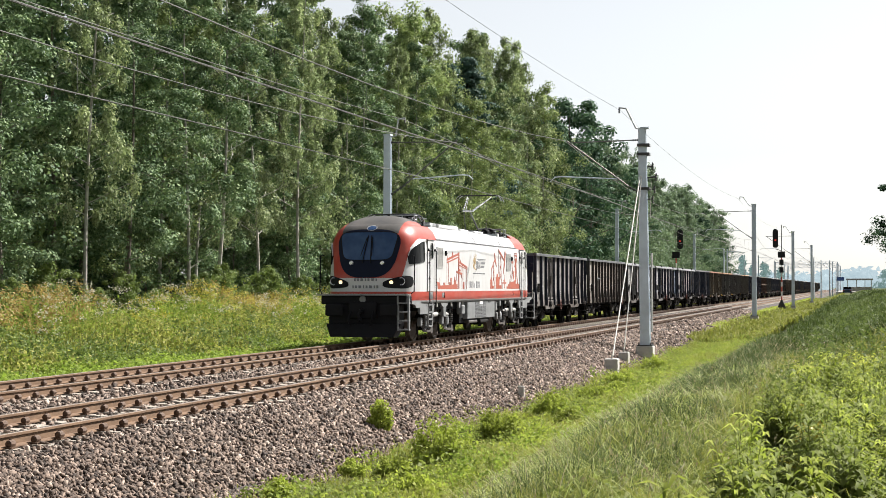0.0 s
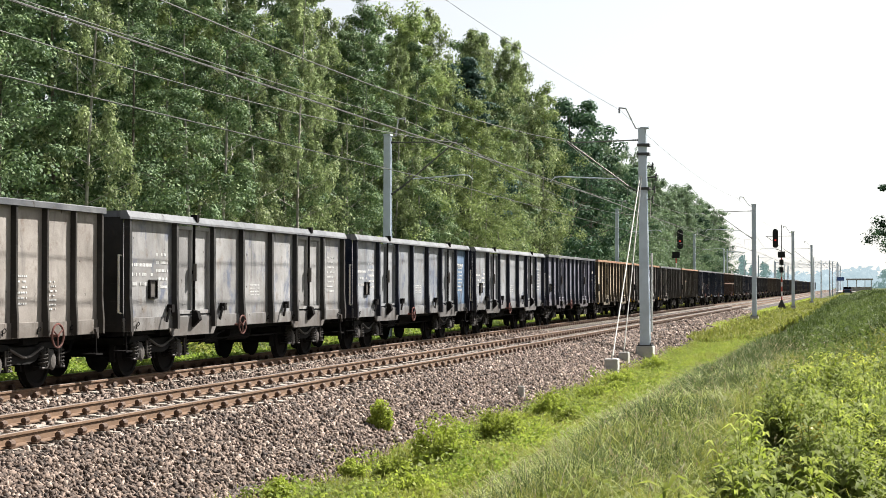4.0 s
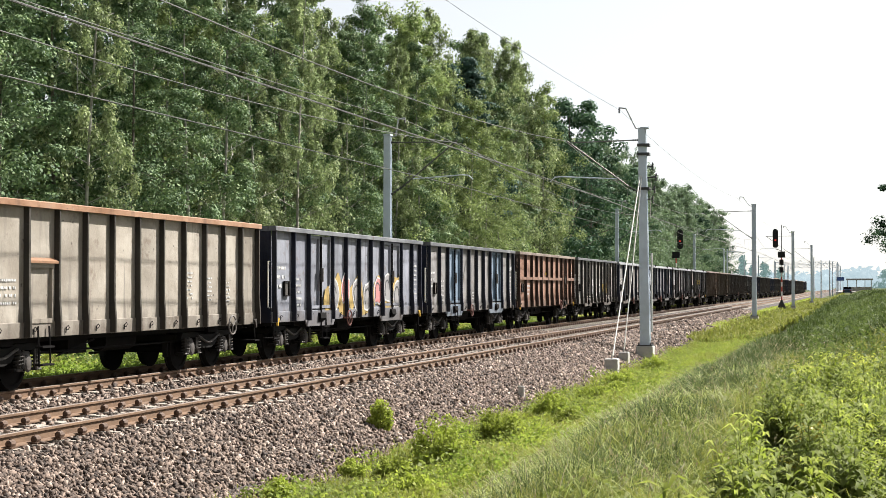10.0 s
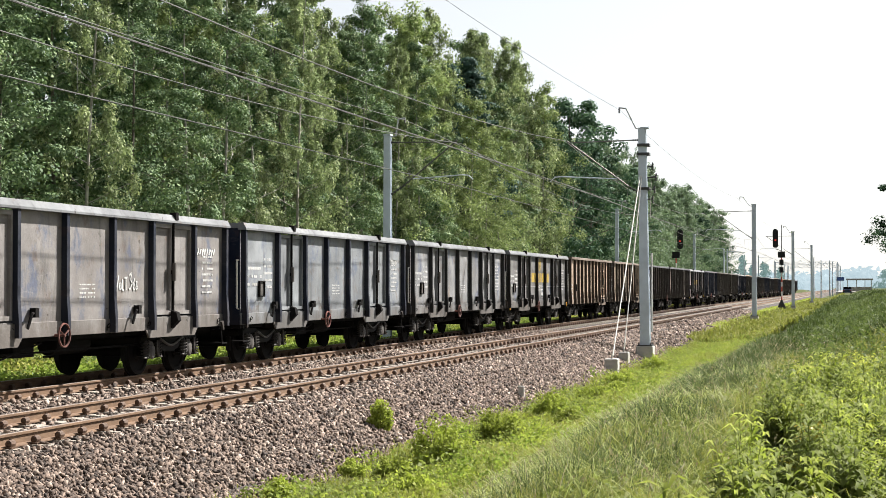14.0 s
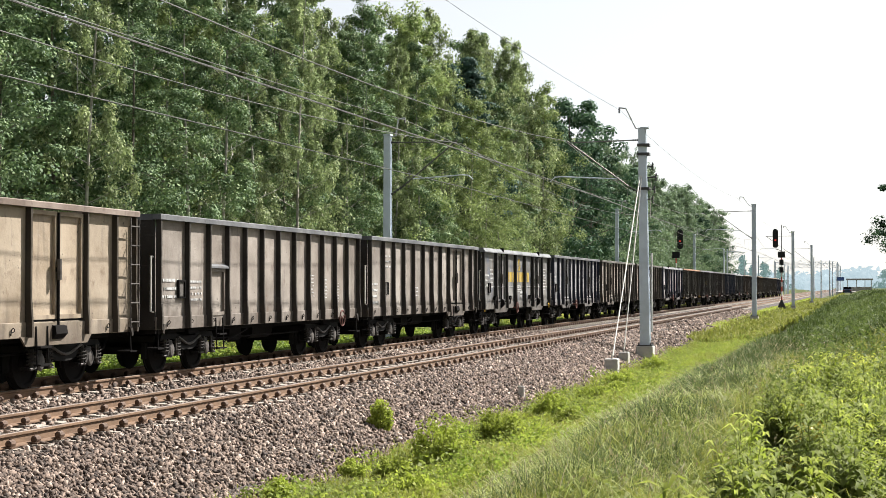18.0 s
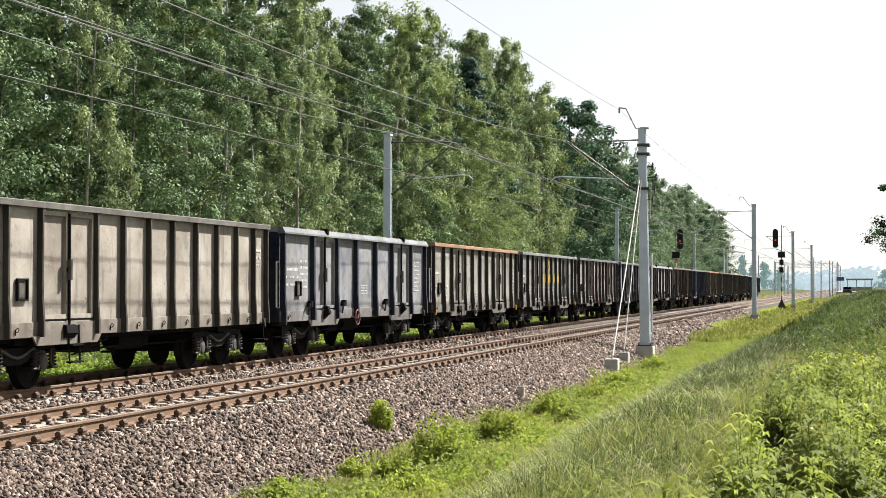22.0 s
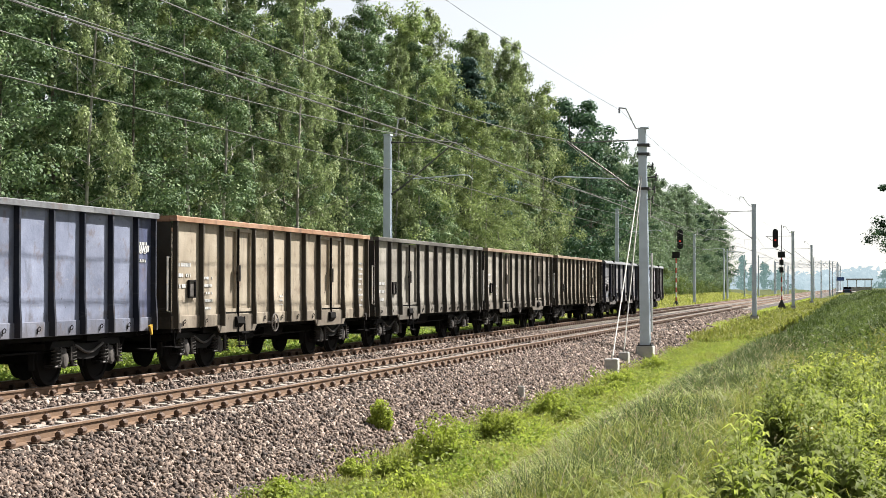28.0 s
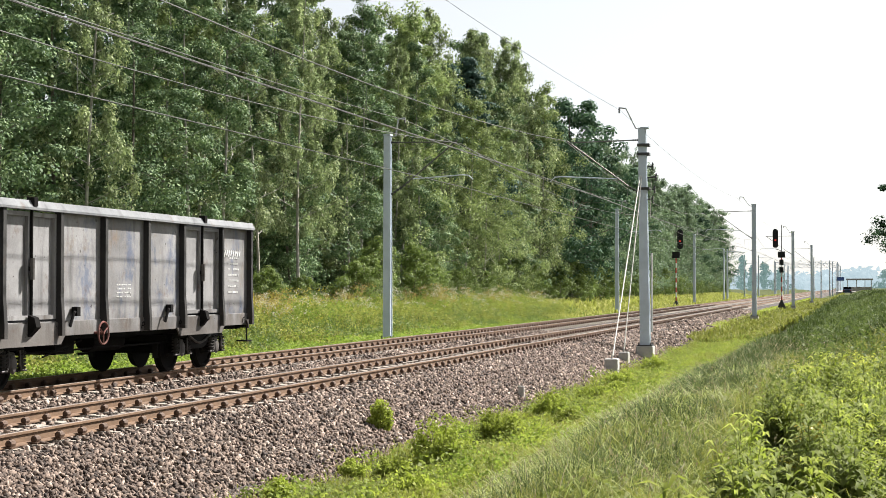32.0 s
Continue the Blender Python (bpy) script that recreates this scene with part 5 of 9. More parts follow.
def signal(x, y, zh, lamp_z, dark_pole=False):
    """A colour-light signal: pole, shunting head with a red light, hood board, mast base."""
    th = empty("railway_signal", pose(x, y, 0), label="black colour-light signal showing red on a banded pole", category="signal", group="signals beside the line")
    n = 10
    for k in range(n):
        bm = bmesh.new()
        rod(bm, (0, 0, -0.3 + (zh - 1.6) * k / n), (0, 0, -0.3 + (zh - 1.6) * (k + 1) / n), 0.075, None, 8)
        part("pole_band", bm, M["red"] if k % 2 else M["white_band"], th)
    bm = bmesh.new()
    prism(bm, [(-0.5, -0.6), (0.5, -0.6), (0.09, 0.35), (-0.09, 0.35)], "y", -0.12, 0.12)
    part("foot", bm, M["dark_steel"], th)
    bm = bmesh.new()
    box(bm, -0.38, 0.38, -0.1, 0.1, zh - 1.9, zh - 1.25)
    part("hood_board", bm, M["signal_black"], th)
    bm = bmesh.new()
    rod(bm, (0, 0, zh - 1.95), (0, 0, zh + 1.6), 0.045, None, 6)
    part("upper_pole", bm, M["dark_steel"], th)
    hx = -0.62 if x > 0 else 0.42
    hz = 0.15 if x > 0 else 0.0
    bm = bmesh.new()
    outline = []
    for i in range(24):
        a = 2 * math.pi * i / 24
        outline.append((hx + 0.29 * math.cos(a), zh + hz + 0.29 * math.sin(a) + (0.72 if math.sin(a) >= 0 else -0.72)))
    prism(bm, outline, "y", -0.14, -0.06)
    hd = part("signal_head", bm, M["signal_black"], th)
    bm = bmesh.new()
    for k in range(4):
        zz = zh + hz + 0.72 - 0.46 * k
        for i in range(9):
            a0, a1 = math.pi * i / 9, math.pi * (i + 1) / 9
            c0, c1 = (hx + 0.15 * math.cos(a0), zz + 0.15 * math.sin(a0)), (hx + 0.15 * math.cos(a1), zz + 0.15 * math.sin(a1))
            rod(bm, (c0[0], -0.14, c0[1]), (c1[0], -0.32, c1[1]), 0.012, None, 4)
    part("lamp_hoods", bm, M["signal_black"], hd)
    for k in range(4):
        bm = bmesh.new()
        zz = zh + hz + 0.72 - 0.46 * k
        lathe(bm, [(-0.165, 0.075), (-0.14, 0.09)], "y", 16, (hx, 0, zz))
        part("lens", bm, M["red_light"] if k == lamp_z else M["dark_lens"], hd, "glowing red lens" if k == lamp_z else "")
    bm = bmesh.new()
    rod(bm, (0, 0, zh - 1.2), (hx, 0, zh + hz - 1.1), 0.04, None, 6)
    part("head_bracket", bm, M["dark_steel"], th)
    if x > 0:
        for zz in (zh - 2.7, zh - 3.5):
            bm = bmesh.new()
            box(bm, -0.22, 0.22, -0.16, 0.0, zz, zz + 0.6, 0.03)
            part("relay_box", bm, M["signal_black"], th)


M["signal_black"] = plain("matt black signal board", (0.012, 0.012, 0.013), 0.7, 0, 0.3, 3)
M["white_band"] = plain("white band paint", (0.7, 0.69, 0.67), 0.6, 0, 0.2, 4)
M["dark_lens"] = plain("unlit signal lens", (0.02, 0.02, 0.022), 0.15, 0, 0.1, 3)


def glow(name, color, strength):
    k = Nodes(name)
    k.b.inputs["Emission Color"].default_value = (*color, 1)
    k.b.inputs["Emission Strength"].default_value = strength
    return k.done(color, 0.3)


M["red_light"] = glow("lit red signal lens", (0.8, 0.05, 0.03), 0.15)
signal(-6.9, 160.0, 6.55, 2)
signal(3.05, 171.0, 6.75, 2)


# ---- trees ----


def leaf_cloud(centres, radii, per, size, flat, r, droop=0.0, loose=0.75):
    """Small folded leaf sprays round the clump centres: four corners each."""
    n = len(centres) * per
    c = np.repeat(centres, per, 0)
    rad = np.repeat(radii, per, 0)
    d = r.normal(size=(n, 3))
    d /= np.linalg.norm(d, axis=1, keepdims=True)
    dist = r.random(n) ** 0.42
    p = c + d * rad * dist[:, None]
    out = d + r.normal(size=(n, 3)) * loose
    out[:, 2] += flat
    out /= np.linalg.norm(out, axis=1, keepdims=True)
    t = np.cross(out, r.normal(size=(n, 3)))
    t /= np.linalg.norm(t, axis=1, keepdims=True) + 1e-9
    b = np.cross(out, t)
    s = size * r.uniform(0.5, 1.3, n)[:, None]
    tip = t * s
    tip[:, 2] -= droop * s[:, 0]
    v = np.stack([p - tip * 0.5, p + b * s * 0.33 + out * s * 0.12, p + tip * 0.5, p - b * s * 0.33 + out * s * 0.12], 1).reshape(-1, 3)
    q = np.arange(n * 4).reshape(n, 4)
    return v, q


HABIT = {
    # limbs, twigs on each, rise of the limbs, clump shape, droop of the leaves, leaf material
    "aspen": (34, 3, 0.55, (0.9, 0.9, 0.72), 0.15, "leaf"),
    "alder": (32, 3, 0.25, (1.0, 1.0, 0.62), 0.1, "leaf_shade"),
    "birch": (38, 3, 0.45, (0.62, 0.62, 1.0), 0.5, "leaf_birch"),
    "oak": (40, 3, 0.35, (1.0, 1.0, 0.66), 0.05, "leaf_dark"),
    "pine": (44, 3, -0.06, (1.0, 1.0, 0.30), 0.0, "needle"),
    "bush": (15, 3, 0.5, (0.9, 0.9, 0.62), 0.05, "shrub"),
}


def tree_parts(seed, h, crown_lo, width, kind, per, size, clump=0.40, bark=None):
    """Trunk with limbs as one mesh, the crown as another: clumps of leaves at the twigs, with gaps between."""
    r = np.random.default_rng(seed)
    n_limb, n_twig, rise, shape, droop, leaf = HABIT[kind]
    bm = bmesh.new()
    segs = 10
    pts = [Vector((0, 0, -0.3))]
    lean = r.normal(size=2) * 0.03
    for i in range(1, segs + 1):
        t = i / segs
        pts.append(Vector((lean[0] * h * t + 0.014 * h * math.sin(4 * t + seed), lean[1] * h * t + 0.014 * h * math.cos(3.3 * t + seed), h * 0.96 * t)))
    r0 = {"oak": 0.018, "bush": 0.008}.get(kind, 0.0052) * h
    for i in range(segs):
        rod(bm, pts[i], pts[i + 1], r0 * (1 - i / (segs + 0.6)), r0 * (1 - (i + 1) / (segs + 0.6)), 7, False)
    centres, radii = [], []
    for k in range(n_limb):
        t = crown_lo + (1 - crown_lo) * (k + r.random() * 0.8) / n_limb
        f = t * segs
        i = min(segs - 1, int(f))
        base = pts[i].lerp(pts[i + 1], f - i)
        a = 2.4 * k + r.random() * 0.9
        u = (t - crown_lo) / (1 - crown_lo)
        if kind == "pine":
            reach = width * (1.02 - u) ** 0.8 * r.uniform(0.7, 1.1)
        elif kind == "oak":
            reach = width * math.sqrt(max(0.05, 1 - (u * 1.5 - 0.55) ** 2)) * r.uniform(0.65, 1.1)
        else:
            reach = width * (0.6 + 0.45 * math.sin(math.pi * min(1, u * 0.95 + 0.15))) * (1.12 - 0.62 * u) * r.uniform(0.45, 1.25)
        end = base + Vector((math.cos(a) * reach, math.sin(a) * reach, reach * rise))
        rod(bm, base, base.lerp(end, 0.9), r0 * 0.24 * (1.1 - u), 0.01, 4, False)
        for j in range(n_twig):
            p = base.lerp(end, (0.42, 0.74, 1.0)[j % 3])
            side = r.normal(size=3) * (0.16, 0.26, 0.2)[j % 3] * reach
            side[2] *= 0.6
            q = np.array(p) + side
            rod(bm, base.lerp(end, (0.25, 0.5, 0.8)[j % 3]), Vector(q), 0.016, 0.006, 3, False)
            centres.append(q)
            radii.append(np.array(shape) * r.uniform(0.55, 1.2) * width * clump * (1.0 - 0.35 * u))
    centres, radii = np.array(centres), np.array(radii)
    v, q = leaf_cloud(centres, radii, per, size, 0.45, r, droop, 0.32)
    tm = bpy.data.meshes.new("trunk")
    bm.to_mesh(tm)
    bm.free()
    tm.materials.append(bark or (M["birch"] if kind in ("birch", "aspen") else M["bark"]))
    cm = quick_mesh("crown", v, [q])
    cm.materials.append(M[leaf])
    return tm, cm


def plant_tree(meshes, name, x, y, z, rot, scale, label, category, group="", tall=1.0):
    th = empty(name, None, label=label, category=category, group=group)
    th.location, th.rotation_euler, th.scale = (x, y, z), (0, 0, rot), (scale, scale, scale * tall)
    link_mesh("trunk", meshes[0], None, th)
    link_mesh("crown", meshes[1], None, th)
    return th


def forest():
    r = random.Random(5)
    near = {"alder": [tree_parts(11 + i, 20, 0.10 + 0.06 * i, 2.6, "alder", 250, 0.15, 0.33) for i in range(2)],
            "aspen": [tree_parts(14 + i, 20, 0.12 + 0.1 * i, 2.4, "aspen", 240, 0.14, 0.33) for i in range(2)],
            "birch": [tree_parts(17 + i, 20, 0.22, 2.4, "birch", 210, 0.13, 0.30) for i in range(2)]}
    mid = {"alder": [tree_parts(21 + i, 20, 0.08, 2.9, "alder", 110, 0.21, 0.36) for i in range(2)],
           "aspen": [tree_parts(24 + i, 20, 0.08, 3.3, "aspen", 150, 0.185, 0.36) for i in range(2)],
           "birch": [tree_parts(27 + i, 20, 0.12, 3.2, "birch", 135, 0.170, 0.33) for i in range(2)]}
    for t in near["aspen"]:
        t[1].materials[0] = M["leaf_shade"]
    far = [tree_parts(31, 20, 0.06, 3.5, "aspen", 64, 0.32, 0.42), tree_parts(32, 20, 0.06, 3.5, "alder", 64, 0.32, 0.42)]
    # far crowns take the leaf colour with haze mixed in
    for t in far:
        t[1].materials[0] = M["leaf_far_haze"]
    young = [tree_parts(71 + i, 9, 0.06, 2.0, ("aspen", "alder")[i], 46, 0.18, 0.38, M["bark"]) for i in range(2)]
    oak = tree_parts(41, 17, 0.08, 4.8, "oak", 140, 0.30, 0.31)
    pine = [tree_parts(51 + i, 21, 0.40, 3.2, "pine", 80, 0.30, 0.38) for i in range(2)]
    bush = [tree_parts(61 + i, 3.6, 0.02, 1.7, "bush", 80, 0.15) for i in range(3)]
    labels = {"alder": "tall alder with dark green leafy clumps", "aspen": "tall aspen with pale trunk and yellow-green leaves", "birch": "tall slender birch with white trunk and hanging leaves"}
    for row, (x0, step, tall) in enumerate(((-20.0, 4.0, 0.97), (-23.4, 4.6, 1.06), (-27.5, 6.0, 1.12))):
        y = 42 + row * 7
        while y < 372:
            x = x0 + r.uniform(-1.4, 1.4)
            s = r.uniform(0.86, 1.13) * tall * (1.07 if 95 < y < 160 else 1.0 if y < 185 else 0.93)
            pick = r.random()
            yy = y - 5 * row
            if yy < 64:
                kind = "alder" if pick < 0.8 else "birch"
            elif yy < 82:
                kind = "aspen" if pick < 0.6 else "alder" if pick < 0.8 else "birch"
            elif yy < 94:
                kind = "birch" if pick < 0.7 else "alder"
            elif yy < 122:
                kind = "aspen" if pick < 0.85 else "birch"
            else:
                kind = "birch" if pick < 0.4 else "aspen" if pick < 0.7 else "alder"
            name = kind + "_tree"
            if pick < 0.12 and row == 2 and y > 160:
                meshes, name, lab = r.choice(pine), "pine_tree", "tall dark green pine at the forest edge"
                s *= 1.06
            # back row all in darker leaves, painting shade into the gaps between trees
            elif row == 2 and y < 190:
                meshes, name, lab = r.choice(mid["alder"]), "alder_tree", labels["alder"]
            elif y < 190:
                meshes, lab = r.choice((near if row == 0 and y < 118 else mid)[kind]), labels[kind]
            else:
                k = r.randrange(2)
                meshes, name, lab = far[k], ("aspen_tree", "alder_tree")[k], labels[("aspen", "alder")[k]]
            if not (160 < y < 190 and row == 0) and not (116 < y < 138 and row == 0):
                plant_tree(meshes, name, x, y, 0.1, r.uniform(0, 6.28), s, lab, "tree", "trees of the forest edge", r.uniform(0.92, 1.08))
            y += step * r.uniform(0.75, 1.25) * (1.0 if y < 170 else 1.5)
    for y, x, s in ((154, -20.5, 1.14), (166, -19.0, 1.28), (180, -19.4, 1.10), (300, -19.5, 0.95), (352, -19.0, 0.8)):
        plant_tree(oak, "oak_tree", x, y, 0.1, y, s, "broad dark green oak at the forest edge", "tree", "trees of the forest edge")
    for x, y, s in ((-20.6, 131, 1.06), (-22.4, 127, 1.0)):
        plant_tree(pine[0], "pine_tree", x, y, 0.1, y, s, "tall dark blue-green pine at the forest edge", "tree", "trees of the forest edge")
    for x, y, s in ((-21.0, 133.5, 1.24), (-22.0, 140.5, 1.30), (-20.4, 146.5, 1.31), (-21.4, 152.0, 1.24), (-23.2, 146, 1.27), (-21.0, 148.5, 1.18), (-20.8, 152, 1.08)):
        plant_tree(mid["birch"][0], "birch_tree", x, y, 0.1, y, s, labels["birch"], "tree", "trees of the forest edge")
    for x, y, s in ((-20.5, 107, 1.08), (-22.0, 112, 1.12), (-18.9, 119, 0.84), (-18.7, 124.5, 0.76), (-18.6, 130, 0.72), (-18.9, 136, 0.80)):
        plant_tree(mid["aspen"][0], "aspen_tree", x, y, 0.1, y, s, labels["aspen"], "tree", "trees of the forest edge")
    # young growth under the tall trees
    y = 47
    while y < 190:
        s = r.uniform(0.55, 1.1)
        plant_tree(r.choice(young), "young_tree", r.uniform(-25.5, -18.6 if y > 80 else -21.5), y, 0.05, r.uniform(0, 6.28), s, "young leafy tree under the taller ones", "tree", "young trees of the forest edge")
        y += r.uniform(1.6, 3.6) * (1.15 if y < 80 else 1.0)
    # bushes along the foot of the wood
    y = 46
    while y < 366:
        s = r.uniform(0.5, 1.25) * (0.6 if y < 85 else 1.0)
        plant_tree(r.choice(bush), "bush", -17.7 + r.uniform(-1.0, 1.0), y, 0.05, r.uniform(0, 6.28), s, "leafy green bush at the foot of the wood", "bush", "bushes of the forest edge")
        y += r.uniform(1.5, 3.6) * (1 if y < 160 else 2.0)
    # the back of the wood, never passed near; forest shade put into its colour
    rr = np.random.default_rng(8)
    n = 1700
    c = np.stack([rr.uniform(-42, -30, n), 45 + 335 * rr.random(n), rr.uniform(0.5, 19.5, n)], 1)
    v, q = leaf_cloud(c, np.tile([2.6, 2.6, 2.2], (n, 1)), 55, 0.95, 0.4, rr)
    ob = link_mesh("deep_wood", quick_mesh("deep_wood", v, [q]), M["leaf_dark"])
    tagged(ob, "dense foliage deep inside the wood, darkened as shade", "woods", kind="stuff")
    # back-lit trees on the bank beside the road
    for x, y, s in ((15.7, 118, 0.58), (16.4, 121, 0.64), (17.6, 114, 0.60), (17.4, 126, 0.60)):
        plant_tree(oak, "oak_tree", x, y, 0.5, y, s, "dark back-lit tree on the bank", "tree")


forest()


# ---- grass and weeds ----


def blades(name, xs, ys, hs, wid, lean, r, material, label, zoff=-0.02):
    """Tapering blades that arch over: two quads and a hanging tip each."""
    n = len(xs)
    zs = ground_z(xs, ys) + zoff
    a = r.uniform(0, 2 * math.pi, n)
    face = np.stack([np.cos(a), np.sin(a), np.zeros(n)], 1) * (wid * r.uniform(0.6, 1.3, n))[:, None]
    b = a + r.normal(size=n) * 0.6 + math.pi / 2
    arch = lean * r.uniform(0.2, 1.6, n)
    way = np.stack([np.cos(b), np.sin(b), np.zeros(n)], 1)
    root = np.stack([xs, ys, zs], 1)

    def along(u, v):
        p = root + way * (hs * arch * u)[:, None]
        p[:, 2] += hs * v
        return p
    drop = np.clip(arch, 0, 1) * 0.22
    low, high, tip = along(0.16, 0.5), along(0.55, 0.9 - drop * 0.3), along(1.05, 1.0 - drop * 1.5)
    v = np.stack([root - face, root + face, low + face * 0.9, low - face * 0.9, high + face * 0.6, high - face * 0.6, tip], 1).reshape(-1, 3)
    i = np.arange(n) * 7
    q = np.concatenate([np.stack([i, i + 1, i + 2, i + 3], 1), np.stack([i + 3, i + 2, i + 4, i + 5], 1)])
    t = np.stack([i + 5, i + 4, i + 6], 1)
    ob = link_mesh(name, quick_mesh(name, v, [q, t]), material)
    return tagged(ob, label, "grass", kind="stuff")


def scatter(n, x0, x1, y0, y1, r, power=1.0):
    """Places, thinning out with distance by the power."""
    u = r.random(n)
    y = y0 + (y1 - y0) * u ** power
    return r.uniform(x0, x1, n), y


def patchy(x, y, k=1.0):
    """Slow variation over the ground, 0 to 1."""
    return 0.5 + 0.25 * np.sin(x * 1.9 * k + 0.7 * np.sin(y * 0.8 * k)) + 0.25 * np.sin(y * 1.3 * k + 1.7 * np.cos(x * 1.1 * k))


def spray(name, x, y, z, spread, tall, per, size, r, material, label, flat=0.4, droop=0.1):
    c = np.stack([x, y, z], 1)
    v, q = leaf_cloud(c, np.stack([spread, spread, tall], 1), per, size, flat, r, droop)
    ob = link_mesh(name, quick_mesh(name, v, [q]), material)
    return tagged(ob, label, "weeds", kind="stuff")


def weed_meshes(seed, h, leaves, length, width, stems=6):
    """A bushy weed: leaning stems from one root, each with lance-shaped leaves folded along the rib."""
    r = np.random.default_rng(seed)
    bm = bmesh.new()
    v, q = [], []
    for j in range(stems):
        a0 = 2 * math.pi * j / stems + r.normal() * 0.4
        out = (0.06 + 0.30 * r.random()) * h
        hj = h * r.uniform(0.62, 1.05)
        lean = (math.cos(a0) * out, math.sin(a0) * out)
        pipe(bm, [(lean[0] * t ** 1.4, lean[1] * t ** 1.4, hj * t) for t in (0, 0.35, 0.7, 1.0)], 0.0026, 4)
        for k in range(leaves):
            t = 0.12 + 0.88 * (k + r.random()) / leaves
            a = 2.4 * k + r.normal() * 0.3
            L = length * (1.1 - 0.35 * t) * r.uniform(0.6, 1.25)
            W = width * (1.05 - 0.3 * t) * r.uniform(0.7, 1.25)
            o = np.array([lean[0] * t ** 1.4, lean[1] * t ** 1.4, hj * t])
            d = np.array([math.cos(a), math.sin(a), 0.0])
            s = np.array([-math.sin(a), math.cos(a), 0.0])
            up = np.array([0, 0, 1.0])
            rise = r.uniform(0.1, 0.9)
            m1 = o + d * L * 0.45 + up * L * rise * 0.6
            tip = o + d * L + up * L * (rise * 0.8 - r.uniform(0.1, 0.5))
            n = len(v)
            v += [o, m1 + s * W / 2 + up * W * 0.2, m1, m1 - s * W / 2 + up * W * 0.2, tip]
            q += [(n, n + 2, n + 1), (n, n + 3, n + 2), (n + 1, n + 2, n + 4), (n + 2, n + 3, n + 4)]
    stem = bpy.data.meshes.new("stem")
    bm.to_mesh(stem)
    bm.free()
    stem.materials.append(M["weed"])
    fol = quick_mesh("foliage", np.array(v), [np.array(q)])
    fol.materials.append(M["weed"])
    return stem, fol


def plant_weed(meshes, x, y, s, rot, label, tall=1.0, flower=None):
    th = empty("weed_plant", None, label=label, category="weed", group="weeds on the bank")
    th.location, th.rotation_euler, th.scale = (x, y, float(ground_z(x, y)) - 0.03), (0, 0, rot), (s, s, s * tall)
    link_mesh("stem", meshes[0], None, th)
    link_mesh("foliage", meshes[1], None, th)
    if flower:
        link_mesh("flower_head", flower, None, th)
    return th


def low_bush(x, y, rad, seed, tall=1.0):
    """A leafy clump at the ballast foot: upright shoots with drooping leaves."""
    r = np.random.default_rng(seed)
    th = empty("low_bush", None, label="low bright green weed clump at the ballast foot", category="bush", group="weed clumps by the ballast")
    z = max(float(ground_z(x, y)), float(bed_height(np.array(x), np.array(y)))) if x < 3.35 else float(ground_z(x, y))
    th.location = (x, y, z - 0.03)
    n = int(26 + 60 * rad)
    a = r.uniform(0, 2 * math.pi, n)
    d = rad * np.sqrt(r.random(n))
    h = rad * (1.45 - 0.75 * (d / rad) ** 2) * r.uniform(0.50, 1.25, n) * tall
    bm = bmesh.new()
    cs = []
    for i in range(n):
        bx, by = math.cos(a[i]) * d[i] * 0.5, math.sin(a[i]) * d[i] * 0.5
        ex, ey = math.cos(a[i]) * d[i], math.sin(a[i]) * d[i]
        rod(bm, (bx, by, -0.05), (ex, ey, h[i]), 0.005, 0.002, 4)
        for t in (0.3, 0.5, 0.68, 0.84, 1.0):
            cs.append((bx + (ex - bx) * t, by + (ey - by) * t, h[i] * t))
    cs = np.array(cs)
    v, q = leaf_cloud(cs, np.tile([0.05 + 0.08 * rad, 0.05 + 0.08 * rad, 0.05 + 0.05 * rad], (len(cs), 1)), 20, 0.040 + 0.022 * rad, 0.6, r, 0.35)
    link_mesh("foliage", quick_mesh("foliage", v, [q]), M["bright_weed"], th)
    part("twigs", bm, M["bark"], th)


